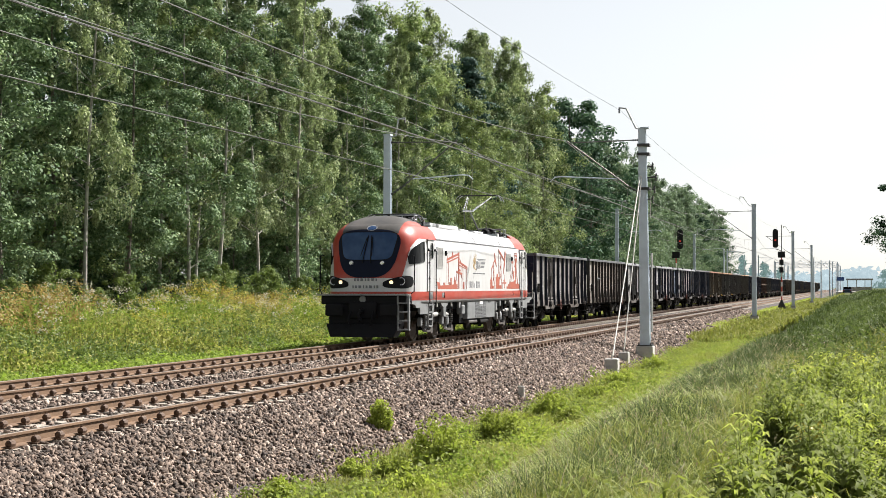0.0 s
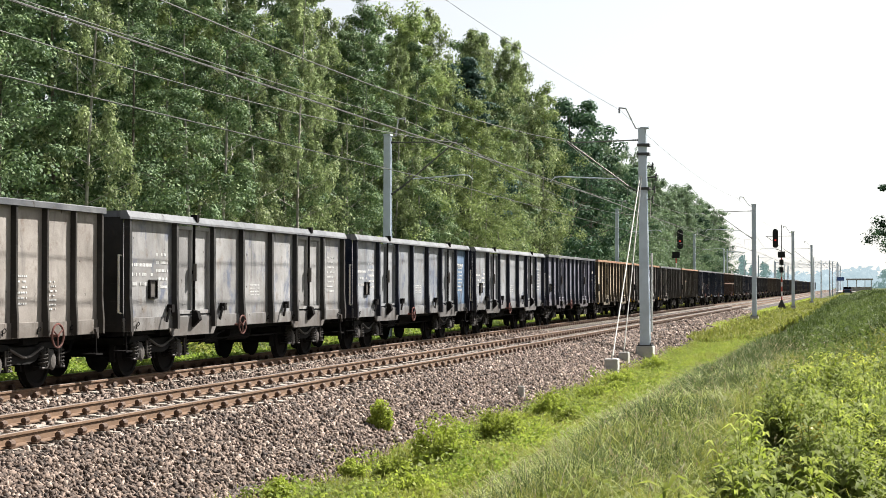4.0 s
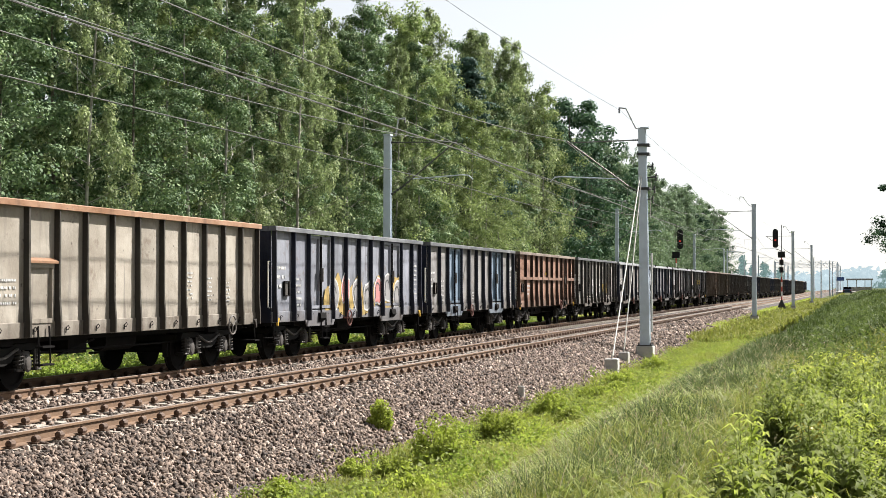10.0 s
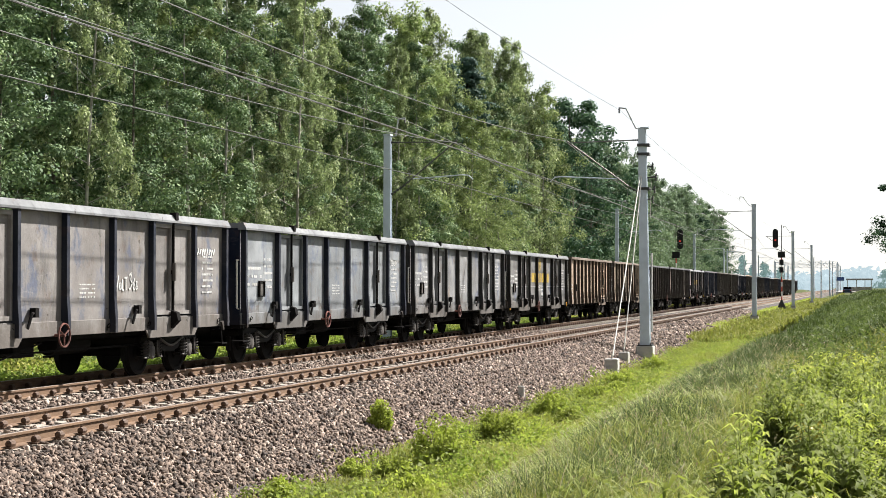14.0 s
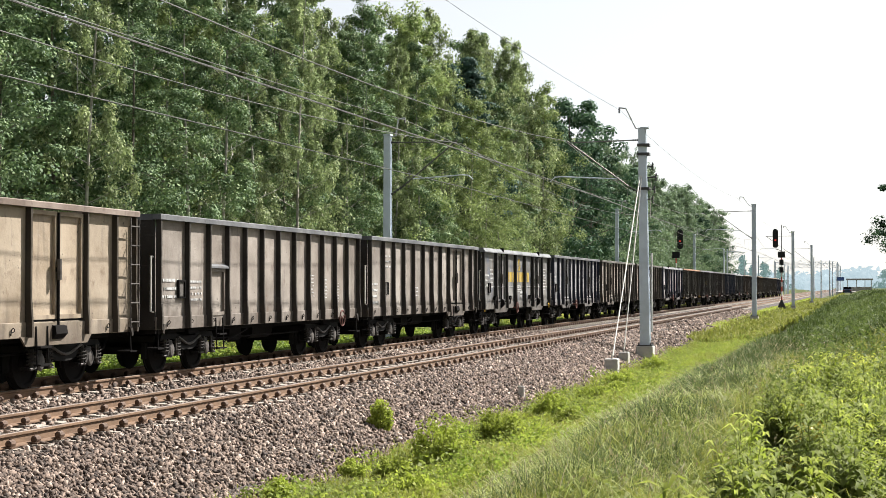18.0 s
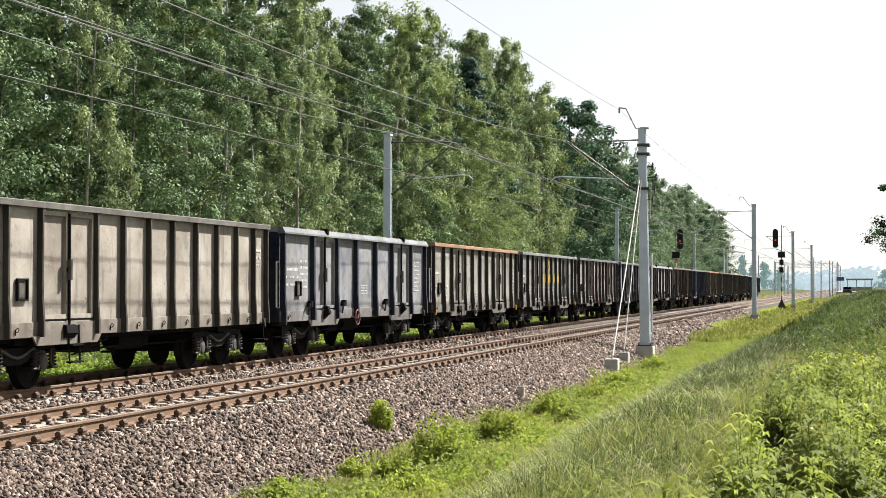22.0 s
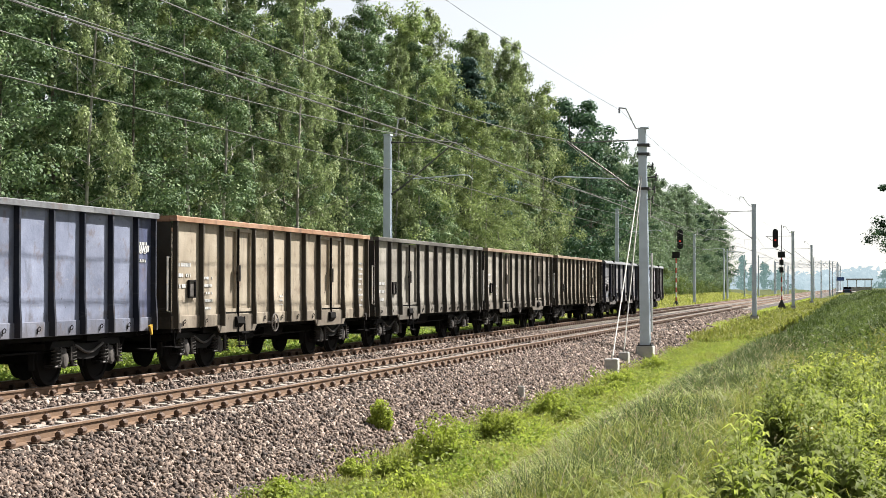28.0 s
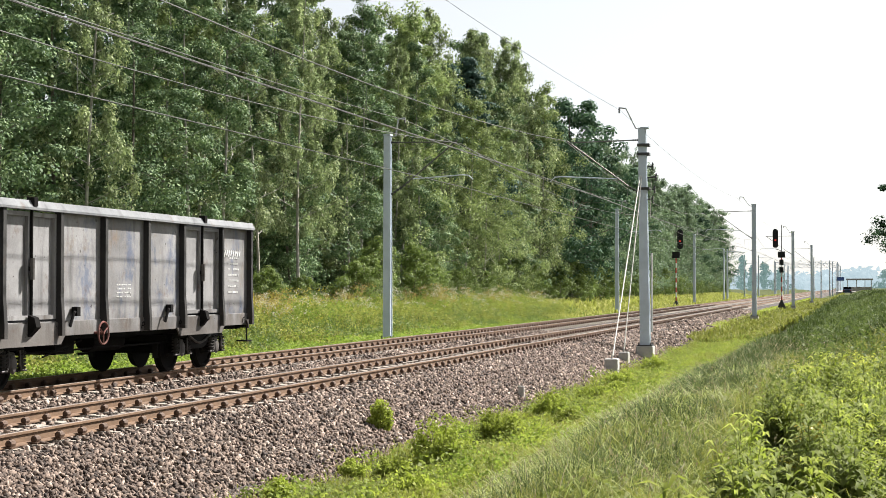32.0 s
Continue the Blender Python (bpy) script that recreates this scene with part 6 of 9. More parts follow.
def meadows():
    r = np.random.default_rng(3)
    # ditch grass and weeds, leafy and uneven
    x, y = scatter(90000, 3.0, 7.0, 13, 75, r, 1.7)
    keep = r.random(len(x)) < np.clip((x - 2.9) / 0.9, 0.03, 1) * (0.3 + 0.7 * patchy(x, y))
    x, y = x[keep], y[keep]
    blades("ditch_grass", x, y, r.uniform(0.08, 0.26, len(x)) * (0.5 + 0.9 * patchy(x, y, 0.7)), 0.003 + 0.00017 * y, 0.8, r, M["grass"], "bright green grass in the ditch")
    for k, (mat_, n, name) in enumerate((("weed", 2600, "ditch_weeds"), ("bright_weed", 1700, "yellow_green_weeds"), ("meadow", 1500, "small_ditch_herbs"))):
        x, y = scatter(n, 3.15, 6.6, 13.5, 80, r, 1.5)
        p = patchy(x + 3 * k, y - 2 * k, 0.9)
        ok = (p > 0.42) & (r.random(n) < np.clip((x - 3.0) / 0.8, 0.1, 1))
        x, y, p = x[ok], y[ok], p[ok]
        h = (0.07 + 0.36 * (p - 0.42)) * r.uniform(0.5, 1.7, len(x))
        spray(name, x, y, ground_z(x, y) + h * 0.7, 0.13 + 0.0022 * y, h * 0.7, 22, 0.058, r, M[mat_], ("leafy green weeds in the ditch", "yellow-green leafy weeds in the ditch", "low green herbs in the ditch")[k], 0.25)
    x, y = scatter(20000, 2.9, 8.5, 75, 330, r, 1.5)
    blades("distant_ditch_grass", x, y, r.uniform(0.2, 0.5, len(x)), 0.03 + 0.0002 * y, 0.6, r, M["grass"], "bright green grass in the ditch")
    # bank
    x, y = scatter(50000, 6.2, 9.7, 8, 27, r, 1.2)
    keep = r.random(len(x)) < np.clip((29 - y) / 12, 0, 1) * (0.35 + 0.65 * patchy(x, y, 1.3))
    x, y = x[keep], y[keep]
    blades("slope_grass", x, y, r.uniform(0.12, 0.34, len(x)), 0.0016 + 0.00013 * y, 0.9, r, M["grass"], "yellow-green grass on the near slope")
    x, y = scatter(150000, 6.2, 10.0, 8, 48, r, 1.6)
    keep = r.random(len(x)) < 0.45 + 0.55 * np.clip((y - 14) / 12, 0, 1)
    x, y = x[keep], y[keep]
    blades("bank_grass", x, y, r.uniform(0.12, 0.36, len(x)) * (0.5 + 0.85 * patchy(x, y, 0.9)), 0.0012 + 0.00013 * y, 0.8, r, M["dry_grass"], "tall seeding grass on the bank")
    x, y = scatter(60000, 9.3, 11.6, 4.2, 34, r, 1.5)
    keep = (patchy(x, y, 1.6) > 0.42) & (r.random(len(x)) < np.clip(0.25 + (10.1 - x) * 0.9, 0.12, 1))
    x, y = x[keep], y[keep]
    blades("crest_grass", x, y, r.uniform(0.18, 0.48, len(x)), 0.0022 + 0.00016 * y, 0.9, r, M["grass"], "mixed green grass on top of the bank")
    x, y = scatter(40000, 8.5, 16, 40, 230, r, 1.6)
    blades("distant_bank_grass", x, y, r.uniform(0.18, 0.5, len(x)), 0.010 + 0.00014 * y, 0.5, r, M["dry_grass"], "tall grass on the bank")
    x, y = scatter(16000, 1.9, 3.6, 92, 330, r, 1.3)
    blades("shoulder_weeds", x, y, r.uniform(0.10, 0.32, len(x)) * np.clip((x - 1.5) / 1.2, 0.3, 1), 0.02 + 0.0002 * y, 0.6, r, M["bright_weed"], "sparse weeds on the ballast shoulder")
    # pale seed stalks that nod over the grass
    x, y = scatter(3200, 6.3, 10.2, 8, 44, r, 1.3)
    blades("seed_stalks", x, y, r.uniform(0.26, 0.50, len(x)), 0.0012 + 0.00012 * y, 1.1, r, M["seed"], "pale bent seed stalks on the bank")
    x, y = scatter(420, 6.6, 10.0, 11, 34, r, 1.2)
    spray("grass_heads", x, y, ground_z(x, y) + r.uniform(0.24, 0.42, len(x)), 0.02 + 0 * x, 0.045 + 0 * x, 7, 0.022, r, M["seed"], "pale nodding grass heads on the bank", 0.2, 0.5)
    # bright blades that arch over the darker grass
    x, y = scatter(9000, 6.8, 10.2, 8, 30, r, 1.2)
    keep = r.random(len(x)) < 0.25 + 0.75 * patchy(x + 2, y, 1.1)
    x, y = x[keep], y[keep]
    blades("arching_grass", x, y, r.uniform(0.20, 0.46, len(x)), 0.0016 + 0.00012 * y, 1.5, r, M["pale_grass"], "pale arching grass blades on the slope")
    # low broad herbs between the grass of the near slope
    x, y = scatter(2000, 7.6, 10.4, 8, 26, r, 1.2)
    p = patchy(x, y + 4, 1.2)
    x, y, p = x[p > 0.5], y[p > 0.5], p[p > 0.5]
    spray("slope_herbs", x, y, ground_z(x, y) + 0.14, 0.14 + 0 * x, 0.07 + 0.12 * (p - 0.5), 18, 0.055, r, M["weed"], "leafy herbs among the slope grass", 0.8)
    # meadow on the far side
    x, y = scatter(56000, -13.5, -5.9, 26, 120, r, 1.5)
    blades("meadow_grass", x, y, r.uniform(0.18, 0.45, len(x)), 0.012 + 0.0002 * y, 0.6, r, M["meadow"], "green meadow grass beside the far track")
    x, y = scatter(16000, -9.0, -5.8, 24, 66, r, 1.3)
    blades("trackside_grass", x, y, r.uniform(0.15, 0.42, len(x)), 0.011 + 0 * x, 0.6, r, M["meadow"], "short bright grass along the far track")
    x, y = scatter(5200, -10.8, -5.9, 24, 80, r, 1.3)
    h = (0.22 + 0.42 * patchy(x, y, 0.8)) * np.clip((-x - 5.6) / 1.2, 0.3, 1)
    spray("trackside_weeds", x, y, ground_z(x, y) + h * 0.5, 0.2 + 0 * x, h * 0.5, 20, 0.10, r, M["meadow"], "knee-high leafy green weeds beside the far track", 0.8)
    x, y = scatter(24000, -18, -5.9, 115, 370, r, 1.4)
    blades("distant_meadow_grass", x, y, r.uniform(0.3, 0.7, len(x)), 0.03 + 0.0002 * y, 0.5, r, M["olive"], "pale green meadow grass beside the far track")
    # the overgrown margin before the wood: stalks, leafy clumps in several greens, blooms and fluff
    x, y = scatter(7000, -18.5, -10.5, 32, 125, r, 1.3)
    hgt = r.uniform(0.6, 1.3, len(x)) * (0.55 + 0.75 * patchy(x, y, 0.4)) * np.clip((-x - 9.0) / 4, 0.3, 1)
    blades("tall_weeds", x, y, hgt, 0.014, 0.35, r, M["olive"], "tall weeds before the wood")
    n = 6800
    x, y = scatter(n, -18.2, -9.6, 32, 130, r, 1.3)
    hgt = (0.65 + 1.0 * patchy(x, y, 0.4)) * np.clip((-x - 8.6) / 4, 0.22, 1) * r.uniform(0.75, 1.3, n)
    mood = patchy(x * 0.6 + 2, y * 0.5 + 1, 0.8) + r.normal(size=n) * 0.14
    top = ground_z(x, y) + hgt
    for name, lo, hi, mat_, label in (("herb_clumps", -9, 0.36, "shrub", "dark green herb clumps before the wood"), ("leafy_weeds", 0.36, 0.66, "olive", "olive leafy weeds before the wood"), ("fresh_weeds", 0.66, 9, "meadow", "fresh green weeds before the wood")):
        k = (mood > lo) & (mood <= hi)
        spray(name, x[k], y[k], ground_z(x[k], y[k]) + hgt[k] * 0.55, 0.27 + 0 * x[k], hgt[k] * 0.45, 24, 0.105, r, M[mat_], label, 0.5)
    k = ((x < -12.5) & (patchy(x + 3, y, 0.33) > 0.6) & (r.random(n) < 0.3)) | ((y > 58) & (y < 72) & (x < -13.5) & (r.random(n) < 0.8))
    spray("goldenrod_flowers", x[k], y[k], top[k] + 0.06, 0.22 + 0 * x[k], 0.12 + 0 * x[k], 14, 0.055, r, M["flower"], "yellow goldenrod flower heads before the wood", 0.8)
    k = (x < -13) & (patchy(x + 1, y + 2, 0.5) > 0.45) & (r.random(n) < 0.26)
    spray("seed_fluff", x[k], y[k], top[k] + 0.14, 0.24 + 0 * x[k], 0.12 + 0 * x[k], 22, 0.065, r, M["fluff"], "white seed fluff on tall stalks before the wood", 0.8)
    k = (x < -13.5) & ((y < 46) & (r.random(n) < 0.55) | (patchy(x + 9, y + 5, 0.3) > 0.66) & (r.random(n) < 0.4))
    spray("bracken", x[k], y[k], top[k] + 0.02, 0.28 + 0 * x[k], 0.24 + 0 * x[k], 22, 0.09, r, M["bracken"], "rust-brown dying bracken before the wood", 0.8)
    # weeds on top of the bank, each a plant
    q = random.Random(9)
    kinds = [weed_meshes(81, 0.66, 34, 0.145, 0.036, 7), weed_meshes(82, 0.56, 26, 0.150, 0.055, 7), weed_meshes(83, 0.70, 44, 0.115, 0.028, 7)]
    # copies with sunlight painted in as a brighter yellow-green leaf
    lit = []
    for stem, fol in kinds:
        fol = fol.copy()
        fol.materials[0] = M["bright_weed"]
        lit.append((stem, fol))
    # brightest plants: the sun's light is in their leaf colour
    sun_painted = []
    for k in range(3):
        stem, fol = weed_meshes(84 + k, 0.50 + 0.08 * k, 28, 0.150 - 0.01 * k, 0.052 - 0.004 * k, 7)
        fol.materials[0] = M["sun_painted_weed"]
        sun_painted.append((stem, fol))
    fr = np.random.default_rng(4)
    fc = np.stack([fr.normal(size=8) * 0.04, fr.normal(size=8) * 0.04, 0.58 + 0.05 * np.arange(8) / 4], 1)
    fv, fq = leaf_cloud(fc, np.tile([0.05, 0.05, 0.03], (8, 1)), 14, 0.03, 0.8, fr)
    bloom = quick_mesh("flower_head", fv, [fq])
    bloom.materials.append(M["flower"])
    for k in range(190):
        if k % 6 == 0:
            cy = 6.0 + 17 * q.random() ** 1.1
            cx = 9.95 + (0.75 + 0.025 * cy) * q.random()
        y = max(5.8, cy + q.gauss(0, 0.32))
        x = cx + q.gauss(0, 0.16)
        s = q.uniform(0.75, 1.2)
        fl = bloom if q.random() < 0.02 else None
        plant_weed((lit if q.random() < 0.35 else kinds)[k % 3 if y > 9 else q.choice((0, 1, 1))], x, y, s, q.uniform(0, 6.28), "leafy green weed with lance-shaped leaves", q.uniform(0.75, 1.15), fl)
    for k in range(104):
        y = q.uniform(14.0, 25)
        plant_weed(sun_painted[k % 3], q.uniform(9.85, 10.2 + 0.05 * y), y, q.uniform(0.65, 1.1), q.uniform(0, 6.28), "leafy yellow-green weed with sunlight painted in", q.uniform(0.6, 0.95))
    n = 900
    x, y = scatter(n, 9.6, 13.0, 18, 110, r, 1.5)
    hgt = 0.3 + 0.5 * patchy(x, y, 0.5)
    spray("bank_weeds", x, y, ground_z(x, y) + hgt * 0.55, 0.3 + 0 * x, hgt * 0.5, 34, 0.06, r, M["shrub"], "dark leafy weeds along the bank")
    for i, (x, y, rad) in enumerate(((2.75, 25.9, 0.19), (4.45, 23.5, 0.52), (4.45, 27.6, 0.40), (4.1, 28.4, 0.26), (4.4, 32.8, 0.40), (4.5, 37.9, 0.46), (3.7, 31.0, 0.18), (4.2, 44.5, 0.42), (3.98, 22.5, 0.26), (3.5, 22.0, 0.20), (3.4, 19.2, 0.22), (4.2, 52, 0.45), (3.2, 29.5, 0.10), (5.2, 30.5, 0.3), (4.9, 20.5, 0.26), (4.0, 35.2, 0.28), (4.6, 41.0, 0.32))):
        low_bush(x, y, rad, 200 + i, 1.9 if i == 0 else 1.0 if i in (1, 2, 4) else 0.72)

# ---- the locomotive ----
LOCO_L = 18.85               # body, nose to nose
LOCO_Y = 46.45               # its nose at the start


def livery():
    """White sides, red band and cab surround, grey skirt and grey roof crown, with road dirt."""
    k = Nodes("locomotive livery paint")
    co = k.coords()
    x, y, z = k.sep(co)[:3]
    y2 = k.math("MINIMUM", y, k.math("SUBTRACT", LOCO_L, y))
    ax = k.math("ABSOLUTE", x)
    white, red, grey, crown = (0.47, 0.47, 0.468), (0.33, 0.034, 0.018), (0.21, 0.215, 0.22), (0.045, 0.044, 0.042)
    skirt = k.math("LESS_THAN", z, 1.33)
    c = k.mix(skirt, white, grey)
    on_side = k.math("GREATER_THAN", y2, 0.45)
    lo = k.math("SUBTRACT", 1.54, k.math("MULTIPLY", on_side, 0.21))
    band = k.math("MULTIPLY", k.math("GREATER_THAN", z, lo), k.math("LESS_THAN", z, 1.61))
    c = k.mix(band, c, red)
    # the red hood: over the arch of the cab window, back along the top of the door
    fall = k.math("MAXIMUM", k.math("SUBTRACT", 1.0, k.math("DIVIDE", k.math("SUBTRACT", y2, 0.40), 0.9)), 0.0)
    arch = k.math("SUBTRACT", 3.275, k.math("MULTIPLY", k.math("POWER", fall, 2.2), 0.62))
    brow = k.math("SUBTRACT", 2.68, k.math("MULTIPLY", k.math("SUBTRACT", 0.53, y2), 2.4))
    arch = k.math("MINIMUM", arch, brow)
    hood = k.math("MULTIPLY", k.math("GREATER_THAN", z, k.math("MAXIMUM", 2.03, arch)), k.math("LESS_THAN", y2, 3.3))
    c = k.mix(hood, c, red)
    top = k.math("MULTIPLY", k.math("MULTIPLY", k.math("GREATER_THAN", z, 3.42), k.math("LESS_THAN", ax, 0.92)), k.math("LESS_THAN", y2, 2.8))
    c = k.mix(top, c, crown)
    big = k.noise(co, 1.1, 5, 0.6)
    streak = k.noise(k.stretch(co, (4, 4, 0.4)), 2.2, 5, 0.6)
    c = k.mix(k.math("MULTIPLY", k.ramp(big, [(0.4, 0.0), (0.8, 1.0)]), 0.28), c, (0.30, 0.26, 0.22))
    c = k.mix(k.math("MULTIPLY", k.ramp(streak, [(0.5, 0.0), (0.8, 1.0)]), 0.22), c, (0.16, 0.14, 0.12))
    k.bump(k.noise(co, 30, 2), 0.03, 0.01)
    return k.done(c, 0.42, 0.0, 0.3)


def coloured_glass(name, lo_, hi_, spec):
    k = Nodes(name)
    return k.done(k.ramp(k.noise(k.coords(), 1.2, 3), [(0.3, lo_), (0.8, hi_)]), 0.1, 0.0, spec)


M["livery"] = livery()
M["glass"] = coloured_glass("dark tinted cab glass", (0.0025, 0.003, 0.0035), (0.006, 0.0065, 0.007), 0.06)
# the blue of reflected sky is put into this glass colour
M["screen"] = coloured_glass("blue-tinted windscreen", (0.012, 0.036, 0.095), (0.045, 0.09, 0.18), 0.3)
M["navy"] = plain("navy front mask", (0.005, 0.008, 0.020), 0.4, 0, 0.3, 3, 0.02, 0.1)
M["loco_grey"] = plain("light grey skirt paint", (0.185, 0.19, 0.19), 0.55, 0, 0.4, 3)
M["loco_black"] = plain("black front gear", (0.012, 0.012, 0.0135), 0.65, 0, 0.4, 4, 0.2, 0.08)
M["wheel"] = plain("dusty brown wheel steel", (0.11, 0.085, 0.068), 0.6, 0.1, 0.4, 6)
M["art_red"] = plain("red side artwork", (0.33, 0.085, 0.052), 0.45, 0, 0.3, 3, 0.02)
M["art_grey"] = plain("grey side lettering", (0.14, 0.14, 0.15), 0.4, 0, 0.15, 3, 0.02)
M["lamp_on"] = glow("lit headlamp", (1.0, 0.72, 0.36), 0.7)
M["silver"] = plain("bright lamp rim", (0.6, 0.6, 0.6), 0.25, 0.8, 0.1, 5)


def half_width(z):
    if z <= 2.85:
        return 1.47
    q = min(0.995, (z - 2.85) / 1.2)
    return 1.47 * (1 - q ** 2.3) ** (1 / 2.3)


def nose_y(z):
    if z < 2.0:
        return 0.03 + 0.06 * max(0.0, (1.5 - z))
    y = 0.03 + 0.26 * (z - 2.0)
    if z > 3.35:
        y += 1.25 * ((z - 3.35) / 0.68) ** 2.2
    return y


NOSE_N = 3.5
CAB = 1.9


def front_at(x, z, off=0.0):
    w = half_width(z)
    q = min(0.9999, abs(x) / w)
    return CAB - (CAB - nose_y(z)) * (1 - q ** NOSE_N) ** (1 / NOSE_N) - off


def ring(z, back=None, steps=18):
    """Outline of the body at a height, both noses; or of one cab hood ending at back."""
    w = half_width(z)
    pts = []
    for i in range(steps + 1):
        a = math.pi * (i / steps) - math.pi / 2
        s, c = math.sin(a), math.cos(a)
        x = w * math.copysign(abs(s) ** (2 / NOSE_N), s)
        y = CAB - (CAB - nose_y(z)) * abs(c) ** (2 / NOSE_N)
        pts.append((x, y, z))
    if back is None:
        pts += [(-x, LOCO_L - y, z) for x, y, z in pts]
    else:
        pts += [(w, back, z), (-w, back, z)]
    return pts


def loft(bm, rings, cap_lo=True, cap_hi=True):
    vs = [[bm.verts.new(p) for p in r] for r in rings]
    n = len(vs[0])
    for a, b in zip(vs, vs[1:]):
        for i in range(n):
            j = (i + 1) % n
            bm.faces.new((a[i], a[j], b[j], b[i]))
    if cap_lo:
        bm.faces.new(vs[0][::-1])
    if cap_hi:
        bm.faces.new(vs[-1])


def face_patch(cx, cz, hw_, hh, off, power=2.0, hole=None, rings=10, seg=56, taper=0.0, slant=0.0):
    """A rounded patch that follows the nose; hole: inner share that stays open."""
    bm = bmesh.new()
    r0 = hole or 0.0
    grid = []
    for j in range(rings + 1):
        t = r0 + (1 - r0) * j / rings
        row = []
        for i in range(seg):
            a = 2 * math.pi * i / seg
            c, s = math.cos(a), math.sin(a)
            u = math.copysign(abs(c) ** (2 / power), c) * t * hw_
            v = math.copysign(abs(s) ** (2 / power), s) * t * hh
            u *= 1 - taper * (1 - v / hh) / 2
            v *= 1 + slant * math.copysign(1, cx) * u / hw_
            x, z = cx + u, cz + v + slant * 0.12 * math.copysign(1, cx) * u / hw_
            row.append(bm.verts.new((x, front_at(x, z, off), z)))
        grid.append(row)
    for a, b in zip(grid, grid[1:]):
        for i in range(seg):
            j = (i + 1) % seg
            bm.faces.new((a[i], a[j], b[j], b[i]))
    return bm


def flip_y(ob):
    """Turns a part of the front to the rear."""
    ob.location = (0, LOCO_L, 0)
    ob.rotation_euler = (0, 0, math.pi)
    return ob


def loco_front(lo, rear=False):
    def put(name, bm, m, label="", parent=None, smooth=False):
        ob = part(name, bm, m, parent or lo, label, smooth)
        if rear and not parent:
            flip_y(ob)
        return ob
    put("front_mask", face_patch(0, 2.80, 1.13, 0.76, 0.014, 3.2, taper=0.30), M["navy"], "dark navy mask round the windscreen", smooth=True)
    ws = put("windscreen", face_patch(0.0, 3.03, 0.96, 0.43, 0.022, 6.0, taper=0.20), M["screen"], "wide dark windscreen", smooth=True)
    put("windscreen_frame", face_patch(0.0, 3.03, 0.985, 0.45, 0.026, 6.0, 0.965, 1, taper=0.20), M["loco_black"], smooth=True)
    for s in (-1, 1):
        bm = bmesh.new()
        a = Vector((s * 0.13, front_at(0.13, 2.50, 0.05), 2.50))
        b = Vector((s * 0.05 + 0.06, front_at(0.05, 3.36, 0.05), 3.36))
        rod(bm, a, b, 0.016, None, 6)
        rod(bm, a + Vector((s * 0.05, -0.01, 0.22)), b + Vector((s * 0.04, -0.012, -0.06)), 0.014, None, 5)
        put("wiper", bm, M["loco_black"])
        bm = bmesh.new()
        lathe(bm, [(-0.03, 0.05), (0.0, 0.07), (0.06, 0.07)], "y", 14, (s * 0.50, front_at(0.50, 2.50, 0.03), 2.50))
        put("marker_lamp", bm, M["silver"])
        # headlamp: dark housing with a lit round lamp and an unlit one
        hb = face_patch(s * 0.96, 1.88, 0.41, 0.17, 0.014, 3.2, None, 6, 28, slant=0.38)
        hs = put("headlamp", hb, M["loco_black"], "dark headlamp housing with one lit lamp", smooth=True)
        bm = bmesh.new()
        lathe(bm, [(-0.02, 0.055), (0.03, 0.055)], "y", 18, (s * 0.82, front_at(0.80, 1.9, 0.03), 1.90))
        put("lamp", bm, M["lamp_on"] if not rear else M["silver"], "lit yellowish lamp" if not rear else "", hs)
        bm = bmesh.new()
        torus(bm, (s * 1.10, front_at(1.10, 1.93, 0.03), 1.93), "y", 0.11, 0.014, 18, 5)
        put("lamp_rim", bm, M["silver"], "", hs)
        # buffers
        bm = bmesh.new()
        rod(bm, (s * 0.875, -0.2, 1.05), (s * 0.875, -0.36, 1.05), 0.12, None, 14)
        box(bm, s * 0.875 - 0.28, s * 0.875 + 0.28, -0.45, -0.35, 0.86, 1.24, 0.04)
        put("buffer", bm, M["loco_black"])
        # steps at the corners
        bm = bmesh.new()
        for xx in (1.13, 1.47):
            box(bm, s * xx - 0.025, s * xx + 0.025, -0.28, -0.20, 0.42, 1.50)
        for zz in (0.45, 0.72, 0.99, 1.26):
            box(bm, s * 1.30 - 0.17, s * 1.30 + 0.17, -0.31, -0.04, zz - 0.02, zz + 0.02)
        if s > 0 or rear:
            put("corner_steps", bm, M["loco_grey"])
        else:
            bm.free()
        bm = bmesh.new()
        pipe(bm, [(s * 1.42, 0.3, 2.75), (s * 1.53, 0.22, 2.72), (s * 1.53, 0.16, 1.62), (s * 1.44, 0.12, 1.55)], 0.018, 6)
        put("hand_rail", bm, M["loco_black"])
        bm = bmesh.new()
        pipe(bm, [(s * 0.35, -0.3, 1.0), (s * 0.38, -0.55, 0.75), (s * 0.3, -0.5, 0.55)], 0.03, 6)
        put("brake_hose", bm, M["loco_black"])
        bm = bmesh.new()
        prism(bm, [(-0.12, 1.52), (0.12, 1.52), (0.12, 1.48), (-0.12, 1.48)], "x", s * 0.15, s * 0.17)
        box(bm, s * 0.72 - 0.75, s * 0.72 + 0.75, -0.36, -0.02, 1.49, 1.53)
        put("buffer_shelf", bm, M["loco_grey"], "light grey ledge above the buffer")
    bm = bmesh.new()
    bm.free()
    tl = put("top_lamp", face_patch(0.05, 3.60, 0.17, 0.085, 0.012, 2.2, None, 4, 24), M["silver"], "round unlit top headlamp", smooth=True)
    put("lens", face_patch(0.05, 3.60, 0.14, 0.066, 0.020, 2.2, None, 4, 24), M["screen"], "", tl, True)
